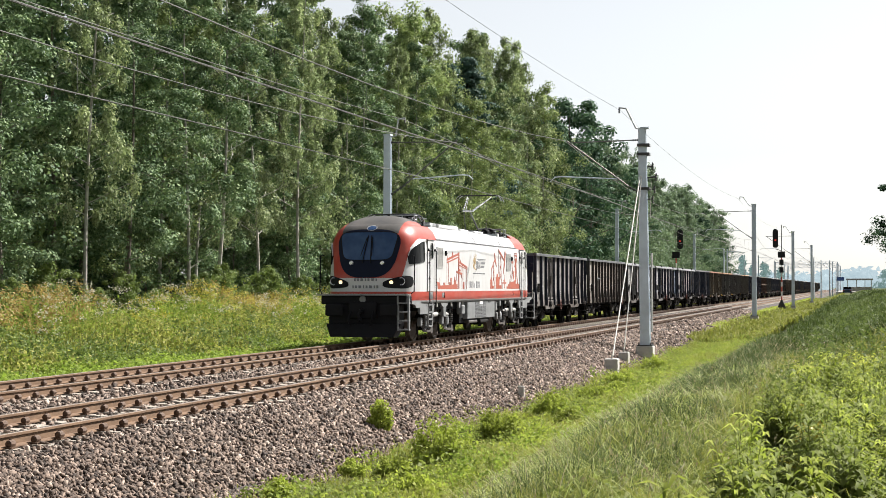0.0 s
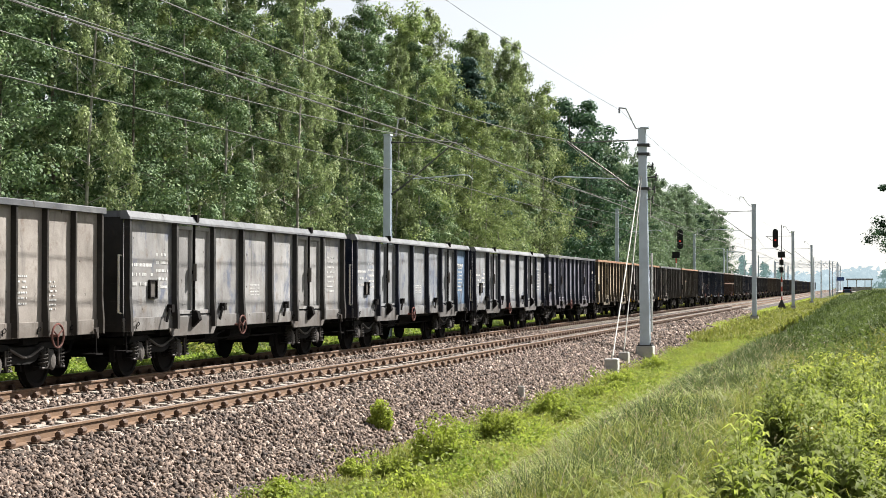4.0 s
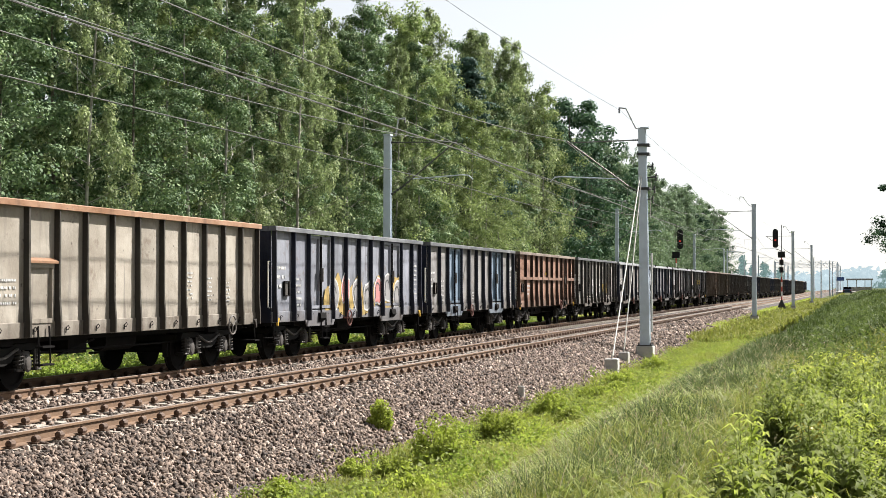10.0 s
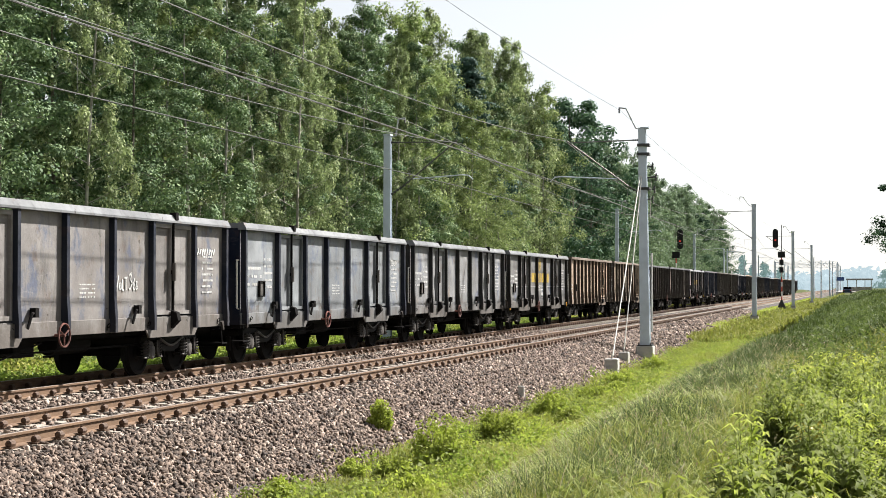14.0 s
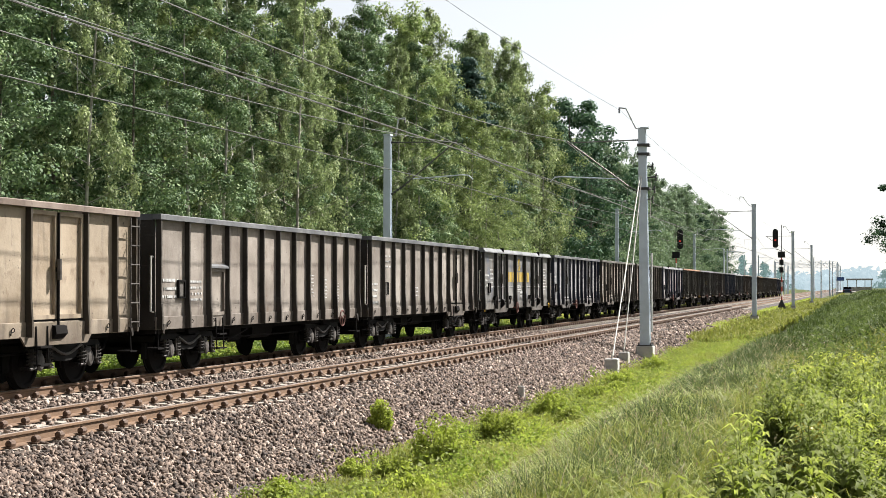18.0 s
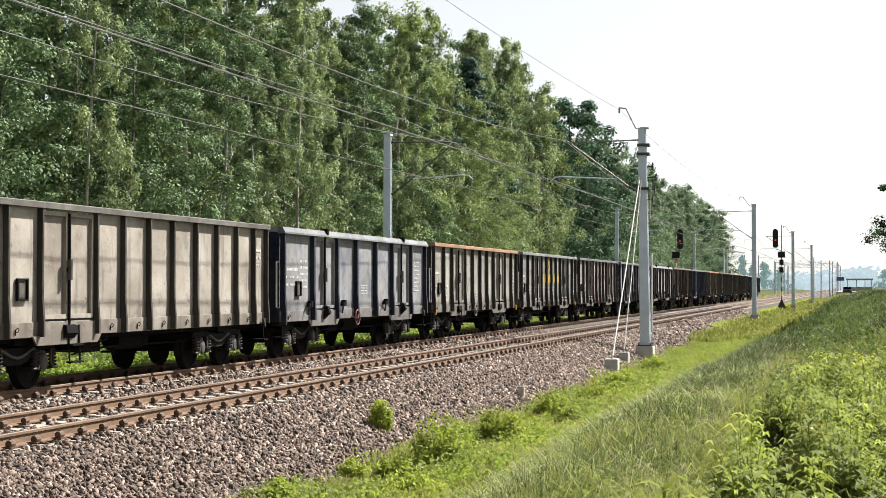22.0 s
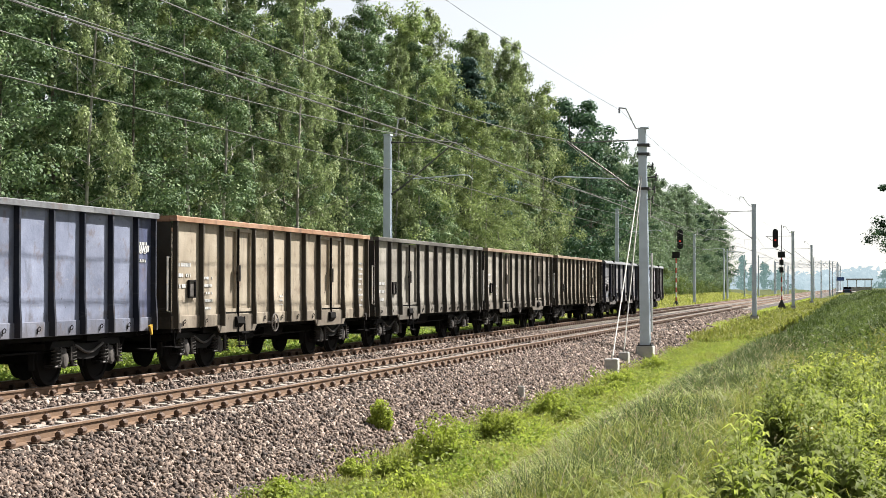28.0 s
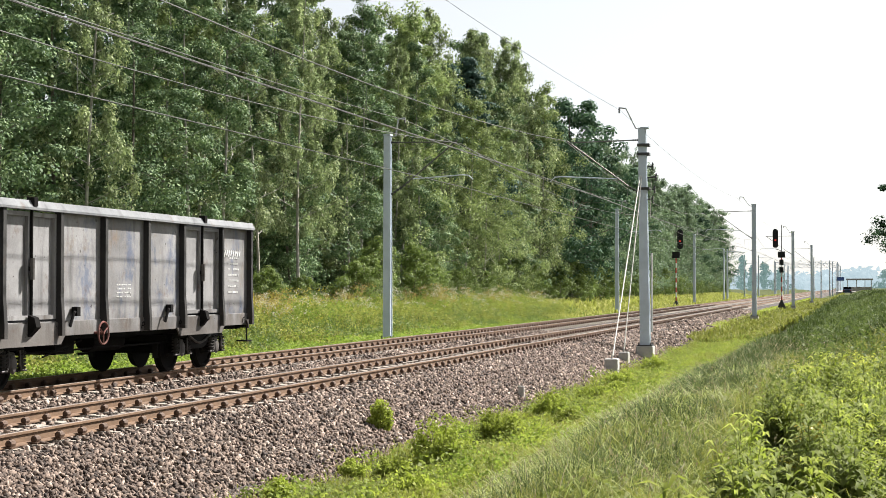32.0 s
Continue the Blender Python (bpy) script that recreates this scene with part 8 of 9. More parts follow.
def loco_bogie(lo, yc):
    bg_ = empty_part("bogie", lo, (0, yc, 0))
    bm = bmesh.new()
    for s in (-1, 1):
        x0, x1 = sorted((s * 1.06, s * 1.22))
        prism(bm, [(-2.1, 0.78), (-1.7, 0.98), (-0.7, 0.86), (0.7, 0.86), (1.7, 0.98), (2.1, 0.78), (1.7, 0.74), (0.8, 0.60), (-0.8, 0.60), (-1.7, 0.74)], "x", x0, x1)
    box(bm, -0.98, 0.98, -0.25, 0.25, 0.55, 0.85)
    for a, b in ((-2.2, -0.75), (0.75, 2.2)):
        box(bm, -0.6, 0.6, a, b, 0.3, 1.0)
    part("bogie_frame", bm, M["bogie"], bg_)
    for s in (-1, 1):
        for dy in (-1.33, 1.33):
            bm = bmesh.new()
            lathe(bm, [(0.0, 0.2), (0.13, 0.2), (0.18, 0.14), (0.2, 0.05)], "x", 16)
            ax = part("axle_box", bm, M["loco_grey"], bg_)
            ax.location = (s * 1.10, dy, 0.625)
            if s < 0:
                ax.rotation_euler = (0, 0, math.pi)
            for o in (-0.42, 0.42):
                bm = bmesh.new()
                lathe(bm, [(z, 0.1 if i % 2 else 0.075) for i, z in enumerate([0.56 + 0.035 * j for j in range(10)])], "z", 10)
                sp = part("spring", bm, M["spring"], bg_)
                sp.location = (s * 1.24, dy + o, 0)
            bm = bmesh.new()
            pipe(bm, [(s * 1.2, dy - 0.5, 0.95), (s * 1.24, dy - 0.35, 0.45), (s * 1.22, dy - 0.1, 0.36), (s * 1.2, dy + 0.3, 0.6)], 0.03, 6)
            part("cable", bm, M["loco_grey"], bg_)
            bm = bmesh.new()
            rod(bm, (s * 1.2, dy + 0.62, 0.45), (s * 1.2, dy + 0.66, 1.0), 0.05, None, 8)
            part("damper", bm, M["loco_grey"], bg_)
            bm = bmesh.new()
            rod(bm, (s * 1.16, dy - 0.75, 0.2), (s * 1.12, dy - 0.7, 0.62), 0.035, None, 6)
            part("sand_pipe", bm, M["bogie"], bg_)
            # gear that shows against the dark frame
            bm = bmesh.new()
            rod(bm, (s * 1.31, dy * 0.26, 0.86), (s * 1.31, dy * 0.70, 0.84), 0.075, None, 12)
            rod(bm, (s * 1.31, dy * 0.70, 0.84), (s * 1.31, dy * 0.92, 0.83), 0.035, None, 8)
            part("yaw_damper", bm, M["silver_grey"], bg_, "pale yaw damper")
            bm = bmesh.new()
            box(bm, s * 1.25 - 0.07, s * 1.25 + 0.07, dy - 0.92, dy - 0.72, 0.50, 0.78, 0.03)
            part("sand_box", bm, M["loco_grey"], bg_, "light grey sand box")
            bm = bmesh.new()
            pipe(bm, [(s * 1.28, dy + 0.42, 1.1), (s * 1.31, dy + 0.40, 0.62), (s * 1.30, dy + 0.22, 0.38), (s * 1.27, dy + 0.02, 0.42), (s * 1.24, dy - 0.06, 0.62)], 0.022, 6)
            part("hose", bm, M["loco_black"], bg_)
            bm = bmesh.new()
            rod(bm, (s * 1.33, dy - 0.58, 0.50), (s * 1.33, dy - 0.58, 1.02), 0.024, None, 6)
            part("link_pin", bm, M["bogie_fitting"], bg_)
            bm = bmesh.new()
            prism(bm, [(dy - 0.62, 0.36), (dy - 0.30, 0.30), (dy + 0.30, 0.30), (dy + 0.55, 0.40), (dy + 0.50, 0.46), (dy + 0.26, 0.37), (dy - 0.28, 0.37), (dy - 0.56, 0.44)], "x", s * 1.26, s * 1.31)
            bmesh.ops.recalc_face_normals(bm, faces=bm.faces[:])
            part("guard_iron", bm, M["bogie_fitting"], bg_)
            bm = bmesh.new()
            box(bm, s * 1.20 - 0.06, s * 1.20 + 0.06, dy + 0.50, dy + 0.80, 0.22, 0.44, 0.03)
            part("brake_unit", bm, M["bogie_fitting"], bg_)
    for dy in (-1.33, 1.33):
        LOCO_WHEELS.append(wheelset(lo, yc + dy, 0.625, False, "dusty wheelset"))


def empty_part(name, parent, at):
    bm = bmesh.new()
    box(bm, -0.3, 0.3, -0.9, 0.9, 0.5, 0.58)
    ob = part(name, bm, M["black"], parent)
    ob.location = at
    return ob


def roof_gear(lo):
    bm = bmesh.new()
    prism(bm, [(-0.95, 3.70), (0.95, 3.70), (0.75, 3.80), (-0.75, 3.80)], "y", 4.6, 13.4)
    part("roof_deck", bm, M["livery_plain"], lo, "white raised roof deck")
    bm = bmesh.new()
    prism(bm, [(-1.05, 3.66), (1.05, 3.66), (0.98, 3.735), (-0.98, 3.735)], "y", 2.5, 4.6)
    prism(bm, [(-1.05, 3.66), (1.05, 3.66), (0.98, 3.735), (-0.98, 3.735)], "y", 13.4, LOCO_L - 2.5)
    part("gear_floor", bm, M["loco_black"], lo, "dark floor under the roof gear")
    for y0, y1, x0, x1, z1, m in ((4.75, 5.5, 0.1, 0.8, 3.92, "loco_grey"), (5.7, 7.5, 0.2, 0.85, 3.90, "livery_plain"), (7.7, 8.6, 0.3, 0.8, 3.93, "livery_plain"), (6.0, 8.4, -0.8, -0.2, 3.98, "loco_grey"), (9.4, 10.6, -0.4, 0.7, 3.87, "livery_plain"), (11.2, 12.6, 0.1, 0.8, 3.86, "livery_plain")):
        bm = bmesh.new()
        box(bm, x0, x1, y0, y1, 3.78, z1, 0.03)
        rb = part("roof_box", bm, M[m], lo)
        bm = bmesh.new()
        y = y0 + 0.12
        while y < y1 - 0.1:
            box(bm, x0 + 0.08, x1 - 0.08, y, y + 0.05, z1, z1 + 0.02)
            y += 0.14
        part("cooling_rib", bm, M[m], rb)
    # seams between the roof hatches, down to the gutter
    for y0 in (8.75, 12.9):
        bm = bmesh.new()
        for za, zb in ((3.33, 3.45), (3.45, 3.55), (3.55, 3.64), (3.64, 3.70)):
            for s in (-1, 1):
                rod(bm, (s * (half_width(za) + 0.004), y0, za), (s * (half_width(zb) + 0.004), y0, zb), 0.014, None, 5)
        part("roof_seam", bm, M["grille"], lo)
    # dark switchgear and insulators at both ends
    for rear in (False, True):
        def f(y):
            return LOCO_L - y if rear else y

        def put(name, bm, m, label=""):
            bmesh.ops.recalc_face_normals(bm, faces=bm.faces[:])
            return part(name, bm, m, lo, label)
        for x, y in ((0.72, 3.05), (0.72, 4.05), (-0.5, 3.1), (-0.5, 4.2), (0.1, 3.6)):
            bm = bmesh.new()
            insulator(bm, (x, f(y), 3.72), (x, f(y), 4.02), 0.10, 4)
            put("roof_insulator", bm, M["dark_steel"])
        bm = bmesh.new()
        lathe(bm, [(min(f(2.72), f(3.95)), 0.12), (min(f(2.72), f(3.95)) + 0.05, 0.16), (max(f(2.72), f(3.95)) - 0.05, 0.16), (max(f(2.72), f(3.95)), 0.12)], "y", 14, (0.30, 0, 3.92))
        put("breaker_tank", bm, M["loco_black"], "black round switch tank on the roof")
        bm = bmesh.new()
        box(bm, -0.1, 0.75, min(f(2.70), f(3.6)), max(f(2.70), f(3.6)), 4.06, 4.10, 0.01)
        put("gear_cover", bm, M["loco_black"])
        bm = bmesh.new()
        ya, yb = f(2.58), f(2.86)
        for x in (0.05, 0.45, 0.85):
            for y in (ya, yb):
                rod(bm, (x, y, 3.72), (x, y, 4.08), 0.022, None, 6)
        for z in (3.80, 3.94, 4.08):
            for y in (ya, yb):
                rod(bm, (0.05, y, z), (0.85, y, z), 0.018, None, 6)
            rod(bm, (0.85, ya, z), (0.85, yb, z), 0.018, None, 6)
        put("gear_frame", bm, M["steel"], "pale steel frame round the roof gear")
        bm = bmesh.new()
        for x, z in ((-0.6, 4.05), (0.72, 4.04), (0.1, 4.08)):
            rod(bm, (x, f(2.9), z), (x, f(4.6), z), 0.018, None, 6)
        pipe(bm, [(0.72, f(4.05), 4.03), (0.5, f(4.4), 4.10), (0.1, f(4.7), 3.98)], 0.018, 6)
        put("bus_bar", bm, M["dark_steel"])
        bm = bmesh.new()
        box(bm, -0.85, 0.95, min(f(4.20), f(4.50)), max(f(4.20), f(4.50)), 3.72, 3.86, 0.02)
        put("gear_base", bm, M["steel"])
    for y0, up in ((14.7, True), (4.15, False)):
        pan = empty_part("pantograph", lo, (0, 0, 0))
        pan.data = pan.data.copy()
        pan.data.transform(Matrix.Translation((0, y0, 3.40)))
        knee = Vector((0, y0 - 1.30, 4.72)) if up else Vector((0, y0 + 1.0, 4.06))
        head = Vector((0, y0 + 0.60, 5.44)) if up else Vector((0, y0 - 0.9, 4.14))
        bm = bmesh.new()
        rod(bm, (0.12, y0, 3.95), (0.06, knee.y, knee.z), 0.035, None, 8)
        rod(bm, (-0.30, y0 - 0.5, 3.95), (-0.20, knee.y + 0.1, knee.z - 0.05), 0.016, None, 6)
        part("lower_arm", bm, M["loco_grey"], pan)
        bm = bmesh.new()
        rod(bm, (-0.22, knee.y, knee.z), (0.22, knee.y, knee.z), 0.04, None, 8)
        for s in (-1, 1):
            rod(bm, (s * 0.20, knee.y, knee.z), (s * 0.50, head.y, head.z - 0.06), 0.022, None, 6)
            rod(bm, (s * 0.10, knee.y, knee.z), (s * 0.46, head.y, head.z - 0.10), 0.012, None, 6)
        part("upper_arm", bm, M["silver"], pan)
        for d in (-0.2, 0.2):
            bm = bmesh.new()
            pipe(bm, [(-0.95, head.y + d, head.z - 0.25), (-0.86, head.y + d, head.z - 0.08), (-0.70, head.y + d, head.z), (0.70, head.y + d, head.z), (0.86, head.y + d, head.z - 0.08), (0.95, head.y + d, head.z - 0.25)], 0.016, 6)
            part("contact_strip", bm, M["dark_steel"], pan)
        for s in (-1, 1):
            for d in (-0.2, 0.2):
                bm = bmesh.new()
                pipe(bm, [(s * 0.72, head.y + d, head.z + 0.01), (s * 0.87, head.y + d, head.z - 0.075), (s * 0.96, head.y + d, head.z - 0.26)], 0.018, 6)
                part("horn", bm, M["silver"], pan)


LOCO_WHEELS = []
M["silver_grey"] = plain("pale louvre paint", (0.34, 0.335, 0.32), 0.5, 0, 0.3, 5)
M["gilt"] = plain("gilt lettering", (0.36, 0.24, 0.08), 0.5, 0, 0.2, 4, 0.02)
M["grille"] = plain("pale grey grille paint", (0.24, 0.235, 0.225), 0.5, 0, 0.3, 5)
M["livery_plain"] = plain("white side paint", (0.47, 0.47, 0.468), 0.35, 0, 0.15, 1.5, 0.03)


def build_loco():
    lo = empty("electric_locomotive", pose(TRACK_FAR, LOCO_Y, 0), label="white electric locomotive with red cab surround and dark windscreen", category="locomotive")
    bm = bmesh.new()
    zs = [1.24, 1.33, 1.5, 1.64, 1.8, 2.04, 2.25, 2.5, 2.75, 2.95, 3.1, 3.22, 3.33, 3.45, 3.55, 3.64, 3.72]
    loft(bm, [ring(z) for z in zs])
    part("body", bm, M["livery"], lo, smooth=True)
    for rear in (False, True):
        bm = bmesh.new()
        loft(bm, [ring(z, b) for z, b in ((3.715, 2.56), (3.80, 2.54), (3.88, 2.52), (3.95, 2.50), (4.0, 2.48), (4.03, 2.46))], False, True)
        bm.normal_update()
        back = [fc for fc in bm.faces if abs(fc.normal.y) > 0.85 and fc.calc_center_median().y > 2.4]
        bmesh.ops.split_edges(bm, edges=list({e for fc in back for e in fc.edges if len([g for g in e.link_faces if g in back]) == 1}))
        hd = part("cab_hood", bm, M["livery"], lo, smooth=True)
        if rear:
            flip_y(hd)
        loco_front(lo, rear)
    for side in (1, -1):
        loco_side(lo, side)
    bm = bmesh.new()
    box(bm, -1.2, 1.2, 0.5, LOCO_L - 0.5, 1.0, 1.24)
    box(bm, -1.25, 1.25, 6.9, 11.6, 0.5, 1.0)
    part("main_frame", bm, M["loco_black"], lo)
    for yc in (3.95, LOCO_L - 3.95):
        loco_bogie(lo, yc)
    roof_gear(lo)
    return lo


loco = build_loco()

# ---- loose ballast stones ----


def stone_shapes(n, r):
    """A few cracked, many-sided stones about one unit across."""
    base = np.array([(-1, -1, -1), (1, -1, -1), (1, 1, -1), (-1, 1, -1), (-1, -1, 1), (1, -1, 1), (1, 1, 1), (-1, 1, 1)], float) * 0.5
    tri = np.array([(0, 3, 2), (0, 2, 1), (4, 5, 6), (4, 6, 7), (0, 1, 5), (0, 5, 4), (1, 2, 6), (1, 6, 5), (2, 3, 7), (2, 7, 6), (3, 0, 4), (3, 4, 7)])
    return [base * r.uniform(0.6, 1.2, (8, 3)) * r.permutation([1.75, 1.0, 0.58]) * r.uniform(0.85, 1.15, (1, 3)) + r.normal(size=(8, 3)) * 0.07 for _ in range(n)], tri


def bed_height(x, y):
    px = np.array([-6.35, -5.75, 1.5, 1.95, 2.5, 3.0, 3.35])
    pz = np.array([-0.42, -0.235, -0.235, -0.36, -0.60, -0.82, -1.02])
    lift = 0.12 * smooth_step(30, 120, y) * np.clip((x - 1.5) / 1.85, 0, 1)
    return np.interp(x, px, pz) + lift


def strew(xs, ys, zs, size, r, shapes, tri):
    n = len(xs)
    pick = r.integers(0, len(shapes), n)
    v = np.array(shapes)[pick]
    q = r.normal(size=(n, 4))
    q /= np.linalg.norm(q, axis=1, keepdims=True)
    w, a, b, c = q.T
    rot = np.stack([1 - 2 * (b * b + c * c), 2 * (a * b - c * w), 2 * (a * c + b * w), 2 * (a * b + c * w), 1 - 2 * (a * a + c * c), 2 * (b * c - a * w), 2 * (a * c - b * w), 2 * (b * c + a * w), 1 - 2 * (a * a + b * b)], 1).reshape(n, 3, 3)
    v = np.einsum("nij,nkj->nki", rot, v) * size[:, None, None]
    v = v + np.stack([xs, ys, zs], 1)[:, None, :]
    f = tri[None] + (np.arange(n) * 8)[:, None, None]
    return v.reshape(-1, 3), f.reshape(-1, 3)


def build_ballast():
    r = np.random.default_rng(12)
    shapes, tri = stone_shapes(24, r)
    spots = []
    n = 68000
    y = 12.5 + 52 * r.random(n) ** 1.8
    x = r.uniform(0.95, 3.45, n)
    spots.append((x, y, 0.036 + 0.0005 * y))
    n = 7000
    y = 15 + 45 * r.random(n) ** 1.6
    x = r.uniform(-0.7, 0.68, n)
    spots.append((x, y, 0.047 + 0 * y))
    n = 12000
    y = 18 + 50 * r.random(n) ** 1.5
    x = r.uniform(-3.2, -0.8, n)
    spots.append((x, y, 0.05 + 0.0004 * y))
    n = 8000
    y = 60 + 75 * r.random(n) ** 1.2
    spots.append((r.uniform(0.95, 3.4, n), y, 0.10 + 0 * y))
    xs = np.concatenate([s[0] for s in spots])
    ys = np.concatenate([s[1] for s in spots])
    sz = np.concatenate([s[2] for s in spots]) * r.uniform(0.6, 1.35, len(xs))
    zs = bed_height(xs, ys) + r.uniform(-0.014, 0.044, len(xs))
    # the sleepers' tops stay mostly clear
    ph = (ys - 17.53 + 0.3) % 0.6 - 0.3
    on = (np.abs(ph) < 0.10) & (((np.abs(xs) < 1.31)) | (np.abs(xs - TRACK_FAR) < 1.2))
    keep = ~on | (r.random(len(xs)) < 0.16)
    inside = (np.abs(xs) < 1.33) | (np.abs(xs - TRACK_FAR) < 1.33)
    zs = np.where(inside & ~on, bed_height(xs, ys) + r.uniform(-0.01, 0.036, len(xs)), zs)
    xs, ys, zs, sz = xs[keep], ys[keep], zs[keep], sz[keep]
    zs = np.where(on[keep], -0.165, zs)
    v, f = strew(xs[300:], ys[300:], zs[300:], sz[300:], r, shapes, tri)
    ob = link_mesh("loose_stones", quick_mesh("loose_stones", v, [f]), M["stone"], track_bed)
    ob["kind"] = "stuff"
    ob["label"] = "loose angular ballast stones"
    metas = []
    for s in shapes[:12]:
        me = quick_mesh("ballast_stone", s, [tri])
        me.materials.append(M["stone"])
        metas.append(me)
    for i in range(300):
        ob = link_mesh("ballast_stone", metas[i % 12], None, track_bed)
        ob.location = (xs[i], ys[i], zs[i] + 0.01)
        ob.rotation_euler = (i * 1.3, i * 2.1, i * 0.7)
        ob.scale = (sz[i], sz[i], sz[i])


build_ballast()
meadows()

# ---- the distance: woods, station, road ----


def far_woods():
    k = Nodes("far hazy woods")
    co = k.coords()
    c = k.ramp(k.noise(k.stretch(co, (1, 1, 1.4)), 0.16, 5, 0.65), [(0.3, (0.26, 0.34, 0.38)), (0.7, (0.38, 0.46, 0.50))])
    # the glow paints in the pale haze of distance
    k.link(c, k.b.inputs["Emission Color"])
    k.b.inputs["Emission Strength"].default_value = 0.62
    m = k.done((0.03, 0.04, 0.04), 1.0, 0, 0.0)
    r = np.random.default_rng(21)
    for y, x0, x1, base, amp, label in ((900, -160, 60, 8, 4, "hazy blue-green woods far behind the station"), (1500, -420, 500, 9, 4, "pale hazy woods on the horizon")):
        n = int((x1 - x0) / 5)
        c = np.stack([r.uniform(x0, x1, n * 5), r.uniform(y - 15, y + 15, n * 5), np.zeros(n * 5)], 1)
        top = base + amp * (patchy(c[:, 0], c[:, 1] * 0, 0.05) - 0.5) * 2
        c[:, 2] = r.random(n * 5) * top
        v, q = leaf_cloud(c, np.tile([6.0, 4.0, 3.0], (n * 5, 1)), 30, 3.2, 0.3, r)
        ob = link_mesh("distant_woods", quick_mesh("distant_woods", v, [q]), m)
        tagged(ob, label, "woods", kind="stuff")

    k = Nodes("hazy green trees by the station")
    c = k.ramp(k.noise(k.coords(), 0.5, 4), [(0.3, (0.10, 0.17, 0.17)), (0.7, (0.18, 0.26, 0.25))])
    # weaker glow, standing in for the haze before these trees
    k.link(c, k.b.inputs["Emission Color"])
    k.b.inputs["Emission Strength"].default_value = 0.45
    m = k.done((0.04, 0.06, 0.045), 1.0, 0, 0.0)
    for x, y, h, w in ((-31.0, 610, 13.0, 2.6), (-27.5, 615, 9.0, 2.2), (-24.5, 640, 10.5, 3.4), (-19.0, 650, 8.5, 3.0), (24.0, 700, 9.0, 5.0), (30.0, 700, 10.0, 5.0)):
        n = 46
        t = r.random(n)
        c = np.stack([x + r.normal(size=n) * w * 0.5 * (1.15 - t), y + r.normal(size=n) * 2, h * (0.08 + 0.92 * t)], 1)
        v, q = leaf_cloud(c, np.tile([w * 0.4, w * 0.4, 1.2], (n, 1)), 26, 0.9, 0.3, r)
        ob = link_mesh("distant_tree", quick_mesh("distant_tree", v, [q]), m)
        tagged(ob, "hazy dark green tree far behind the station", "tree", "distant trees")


far_woods()
M["roof_dark"] = plain("dark canopy roofing", (0.28, 0.27, 0.265), 0.7, 0, 0.2, 1)
M["car_paint"] = plain("dark blue car paint", (0.03, 0.05, 0.10), 0.3, 0.2, 0.2, 2, 0.02)
M["blue_sign"] = plain("blue sign board", (0.05, 0.10, 0.28), 0.5, 0, 0.2, 1)


def station():
    th = empty("platform_canopy", pose(9.4, 400, 0), label="flat dark-roofed platform shelter on pale posts", category="shelter")
    bm = bmesh.new()
    box(bm, -1.0, 5.4, -2.5, 2.5, 3.35, 3.75, 0.05)
    part("roof", bm, M["roof_dark"], th)
    bm = bmesh.new()
    box(bm, -0.8, 5.2, 2.2, 2.35, 0.6, 1.7)
    part("back_wall", bm, M["concrete"], th)
    for x in (-0.6, 1.5, 3.5, 5.0):
        bm = bmesh.new()
        box(bm, x - 0.09, x + 0.09, -2.2, -2.0, -0.2, 3.36)
        part("post", bm, M["concrete"], th)
    bm = bmesh.new()
    box(bm, -3, 3, -40, 60, -0.6, 0.55)
    pl = part("platform", bm, M["concrete"])
    pl.location = (9.0, 440, 0)
    tagged(pl, "pale concrete station platform", "platform", kind="structure")
    sg = empty("station_sign", pose(7.1, 398, 0), label="blue sign board on two posts by the platform", category="sign")
    bm = bmesh.new()
    box(bm, -0.9, 0.9, -0.05, 0.05, 3.2, 4.1)
    part("board", bm, M["blue_sign"], sg)
    for x in (-0.6, 0.6):
        bm = bmesh.new()
        rod(bm, (x, 0.0, -0.3), (x, 0.0, 3.2), 0.06, None, 6)
        part("post", bm, M["mast"], sg)


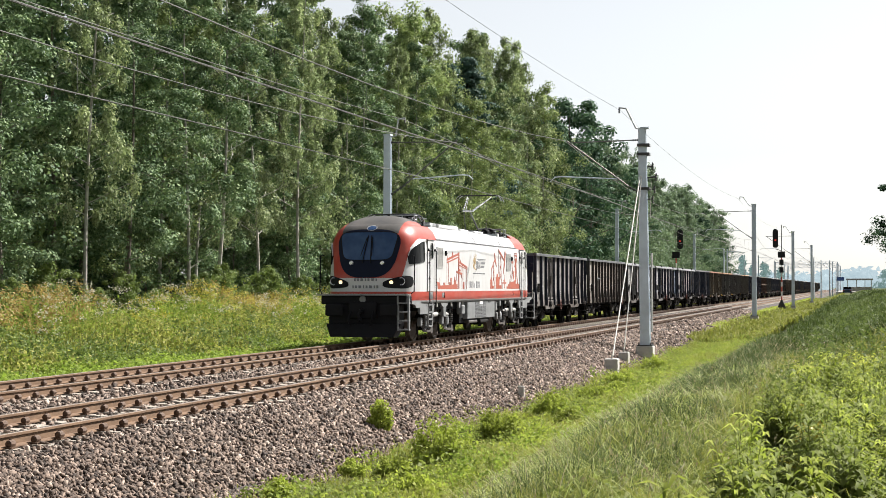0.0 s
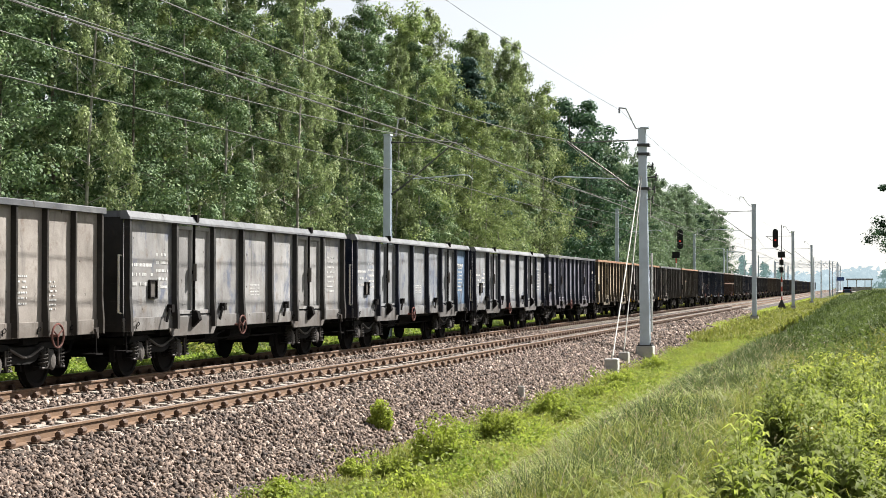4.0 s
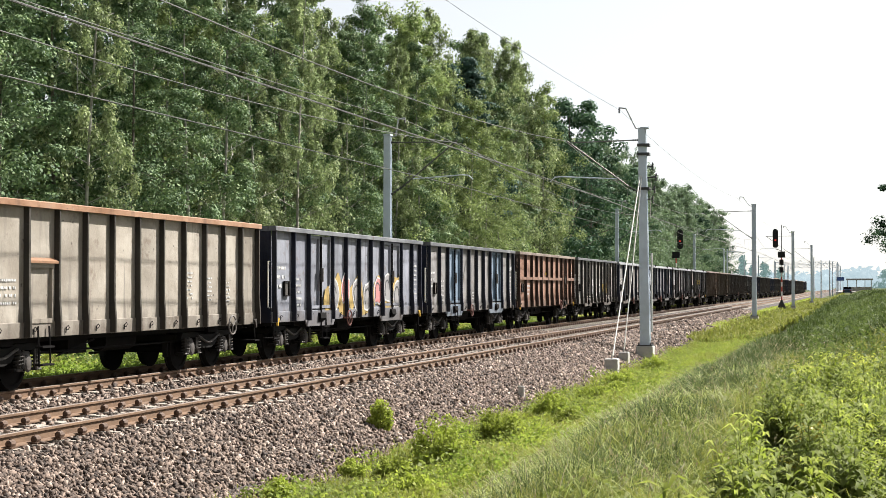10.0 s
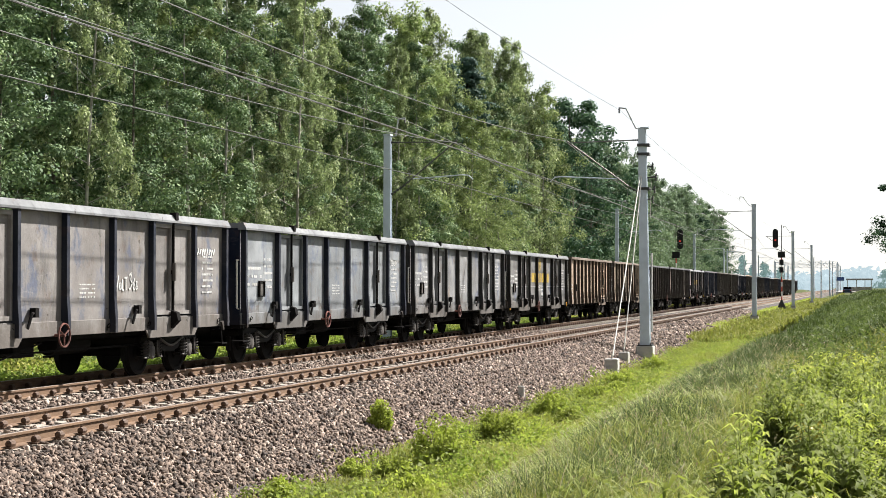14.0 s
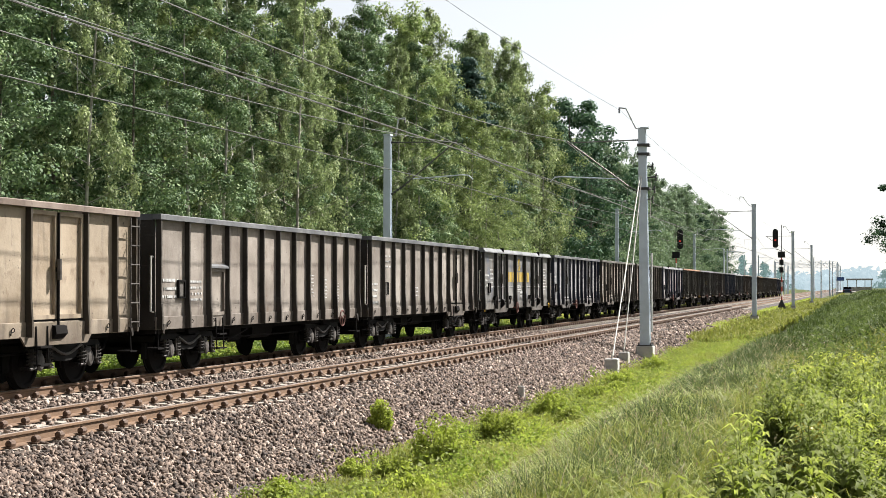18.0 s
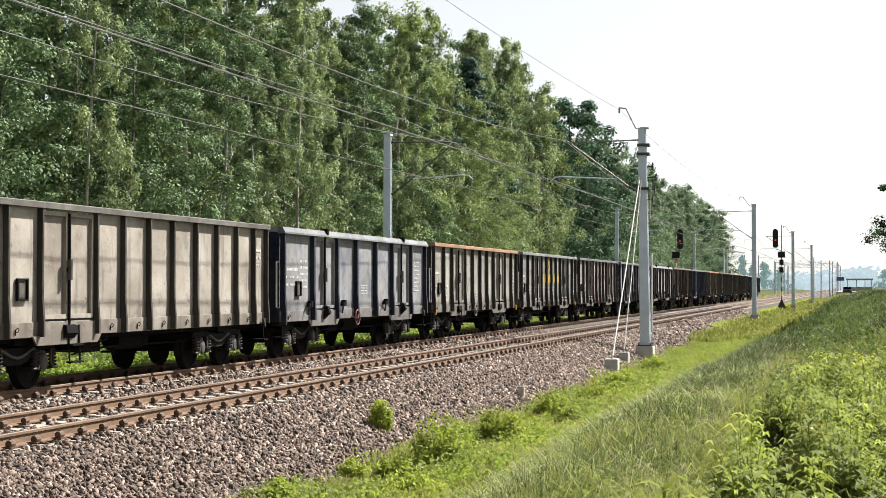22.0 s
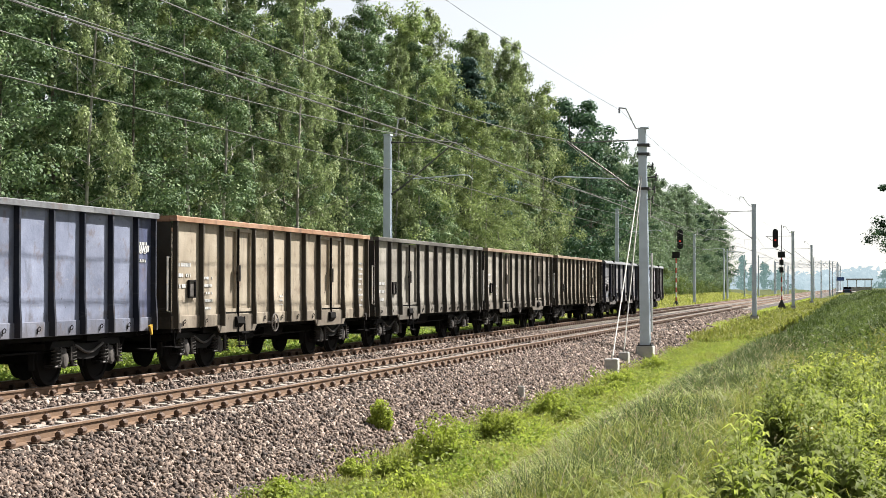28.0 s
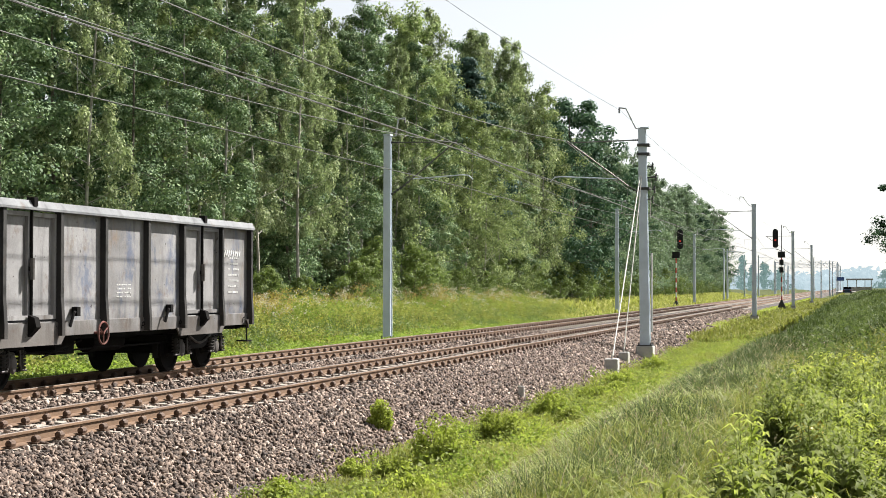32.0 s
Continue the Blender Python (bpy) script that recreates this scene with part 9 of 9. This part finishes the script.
def car():
    c = empty("parked_car", pose(9.0, 330, float(ground_z(9.0, 330)) + 0.02), label="dark blue car on the track beside the railway", category="car")
    bm = bmesh.new()
    prism(bm, [(-2.1, 0.35), (-2.15, 0.85), (-1.9, 0.98), (2.0, 0.95), (2.15, 0.7), (2.1, 0.35)], "x", -0.85, 0.85)
    part("body", bm, M["car_paint"], c)
    bm = bmesh.new()
    prism(bm, [(-1.95, 0.96), (-1.6, 1.46), (0.3, 1.48), (1.0, 0.95)], "x", -0.72, 0.72)
    part("cabin", bm, M["glass"], c)
    for x in (-0.78, 0.78):
        for y in (-1.3, 1.35):
            bm = bmesh.new()
            lathe(bm, [(-0.1, 0.32), (0.1, 0.32)], "x", 14)
            w = part("wheel", bm, M["black"], c)
            w.location = (x, y, 0.32)
        bm = bmesh.new()
        box(bm, x * 0.85 - 0.12, x * 0.85 + 0.12, -2.17, -2.1, 0.7, 0.86)
        part("tail_lamp", bm, M["red"], c)


station()
car()

# ---- the run ----
# seconds, metres that the train has run
RUN = [(0.0, 0.0), (2.5, 41.7), (5.5, 92.5), (9.0, 153.2), (13.0, 224.1), (16.5, 288.6), (19.0, 335.3), (22.0, 393.2), (25.5, 461.0), (27.5, 500.6), (30.0, 550.0), (32.0, 589.3)]
NEAR, PAST = 190.0, -12.0    # wheels turn along this stretch of the line


def roll(wheels, y, radius):
    """Turns the wheelsets of one vehicle as far as it has rolled between NEAR and PAST."""
    step = 1.4 * radius
    lo = max(0.0, y - NEAR)
    hi = min(RUN[-1][1], y - PAST)
    marks_ = [0.0] + [lo + step * i for i in range(1, int(max(0.0, hi - lo) / step) + 1)] + [RUN[-1][1]]
    ways, secs = [d for t, d in RUN], [t for t, d in RUN]
    for w in wheels:
        p = w.location.copy()
        rows = []
        for d in marks_:
            a = math.degrees((min(max(d, lo), hi) - lo) / radius)
            rows.append((float(np.interp(d, ways, secs)), pose(p.x, p.y, p.z, a % 360.0)))
        walk(w, rows)


def motions():
    for thing in [loco] + WAGONS:
        y = thing.location.y
        if thing is loco:
            roll(LOCO_WHEELS, y, 0.625)
        else:
            roll(WHEELS[thing.name], y, 0.46)
        walk(thing, [(t, pose(TRACK_FAR, y - d, 0)) for t, d in RUN])


motions()
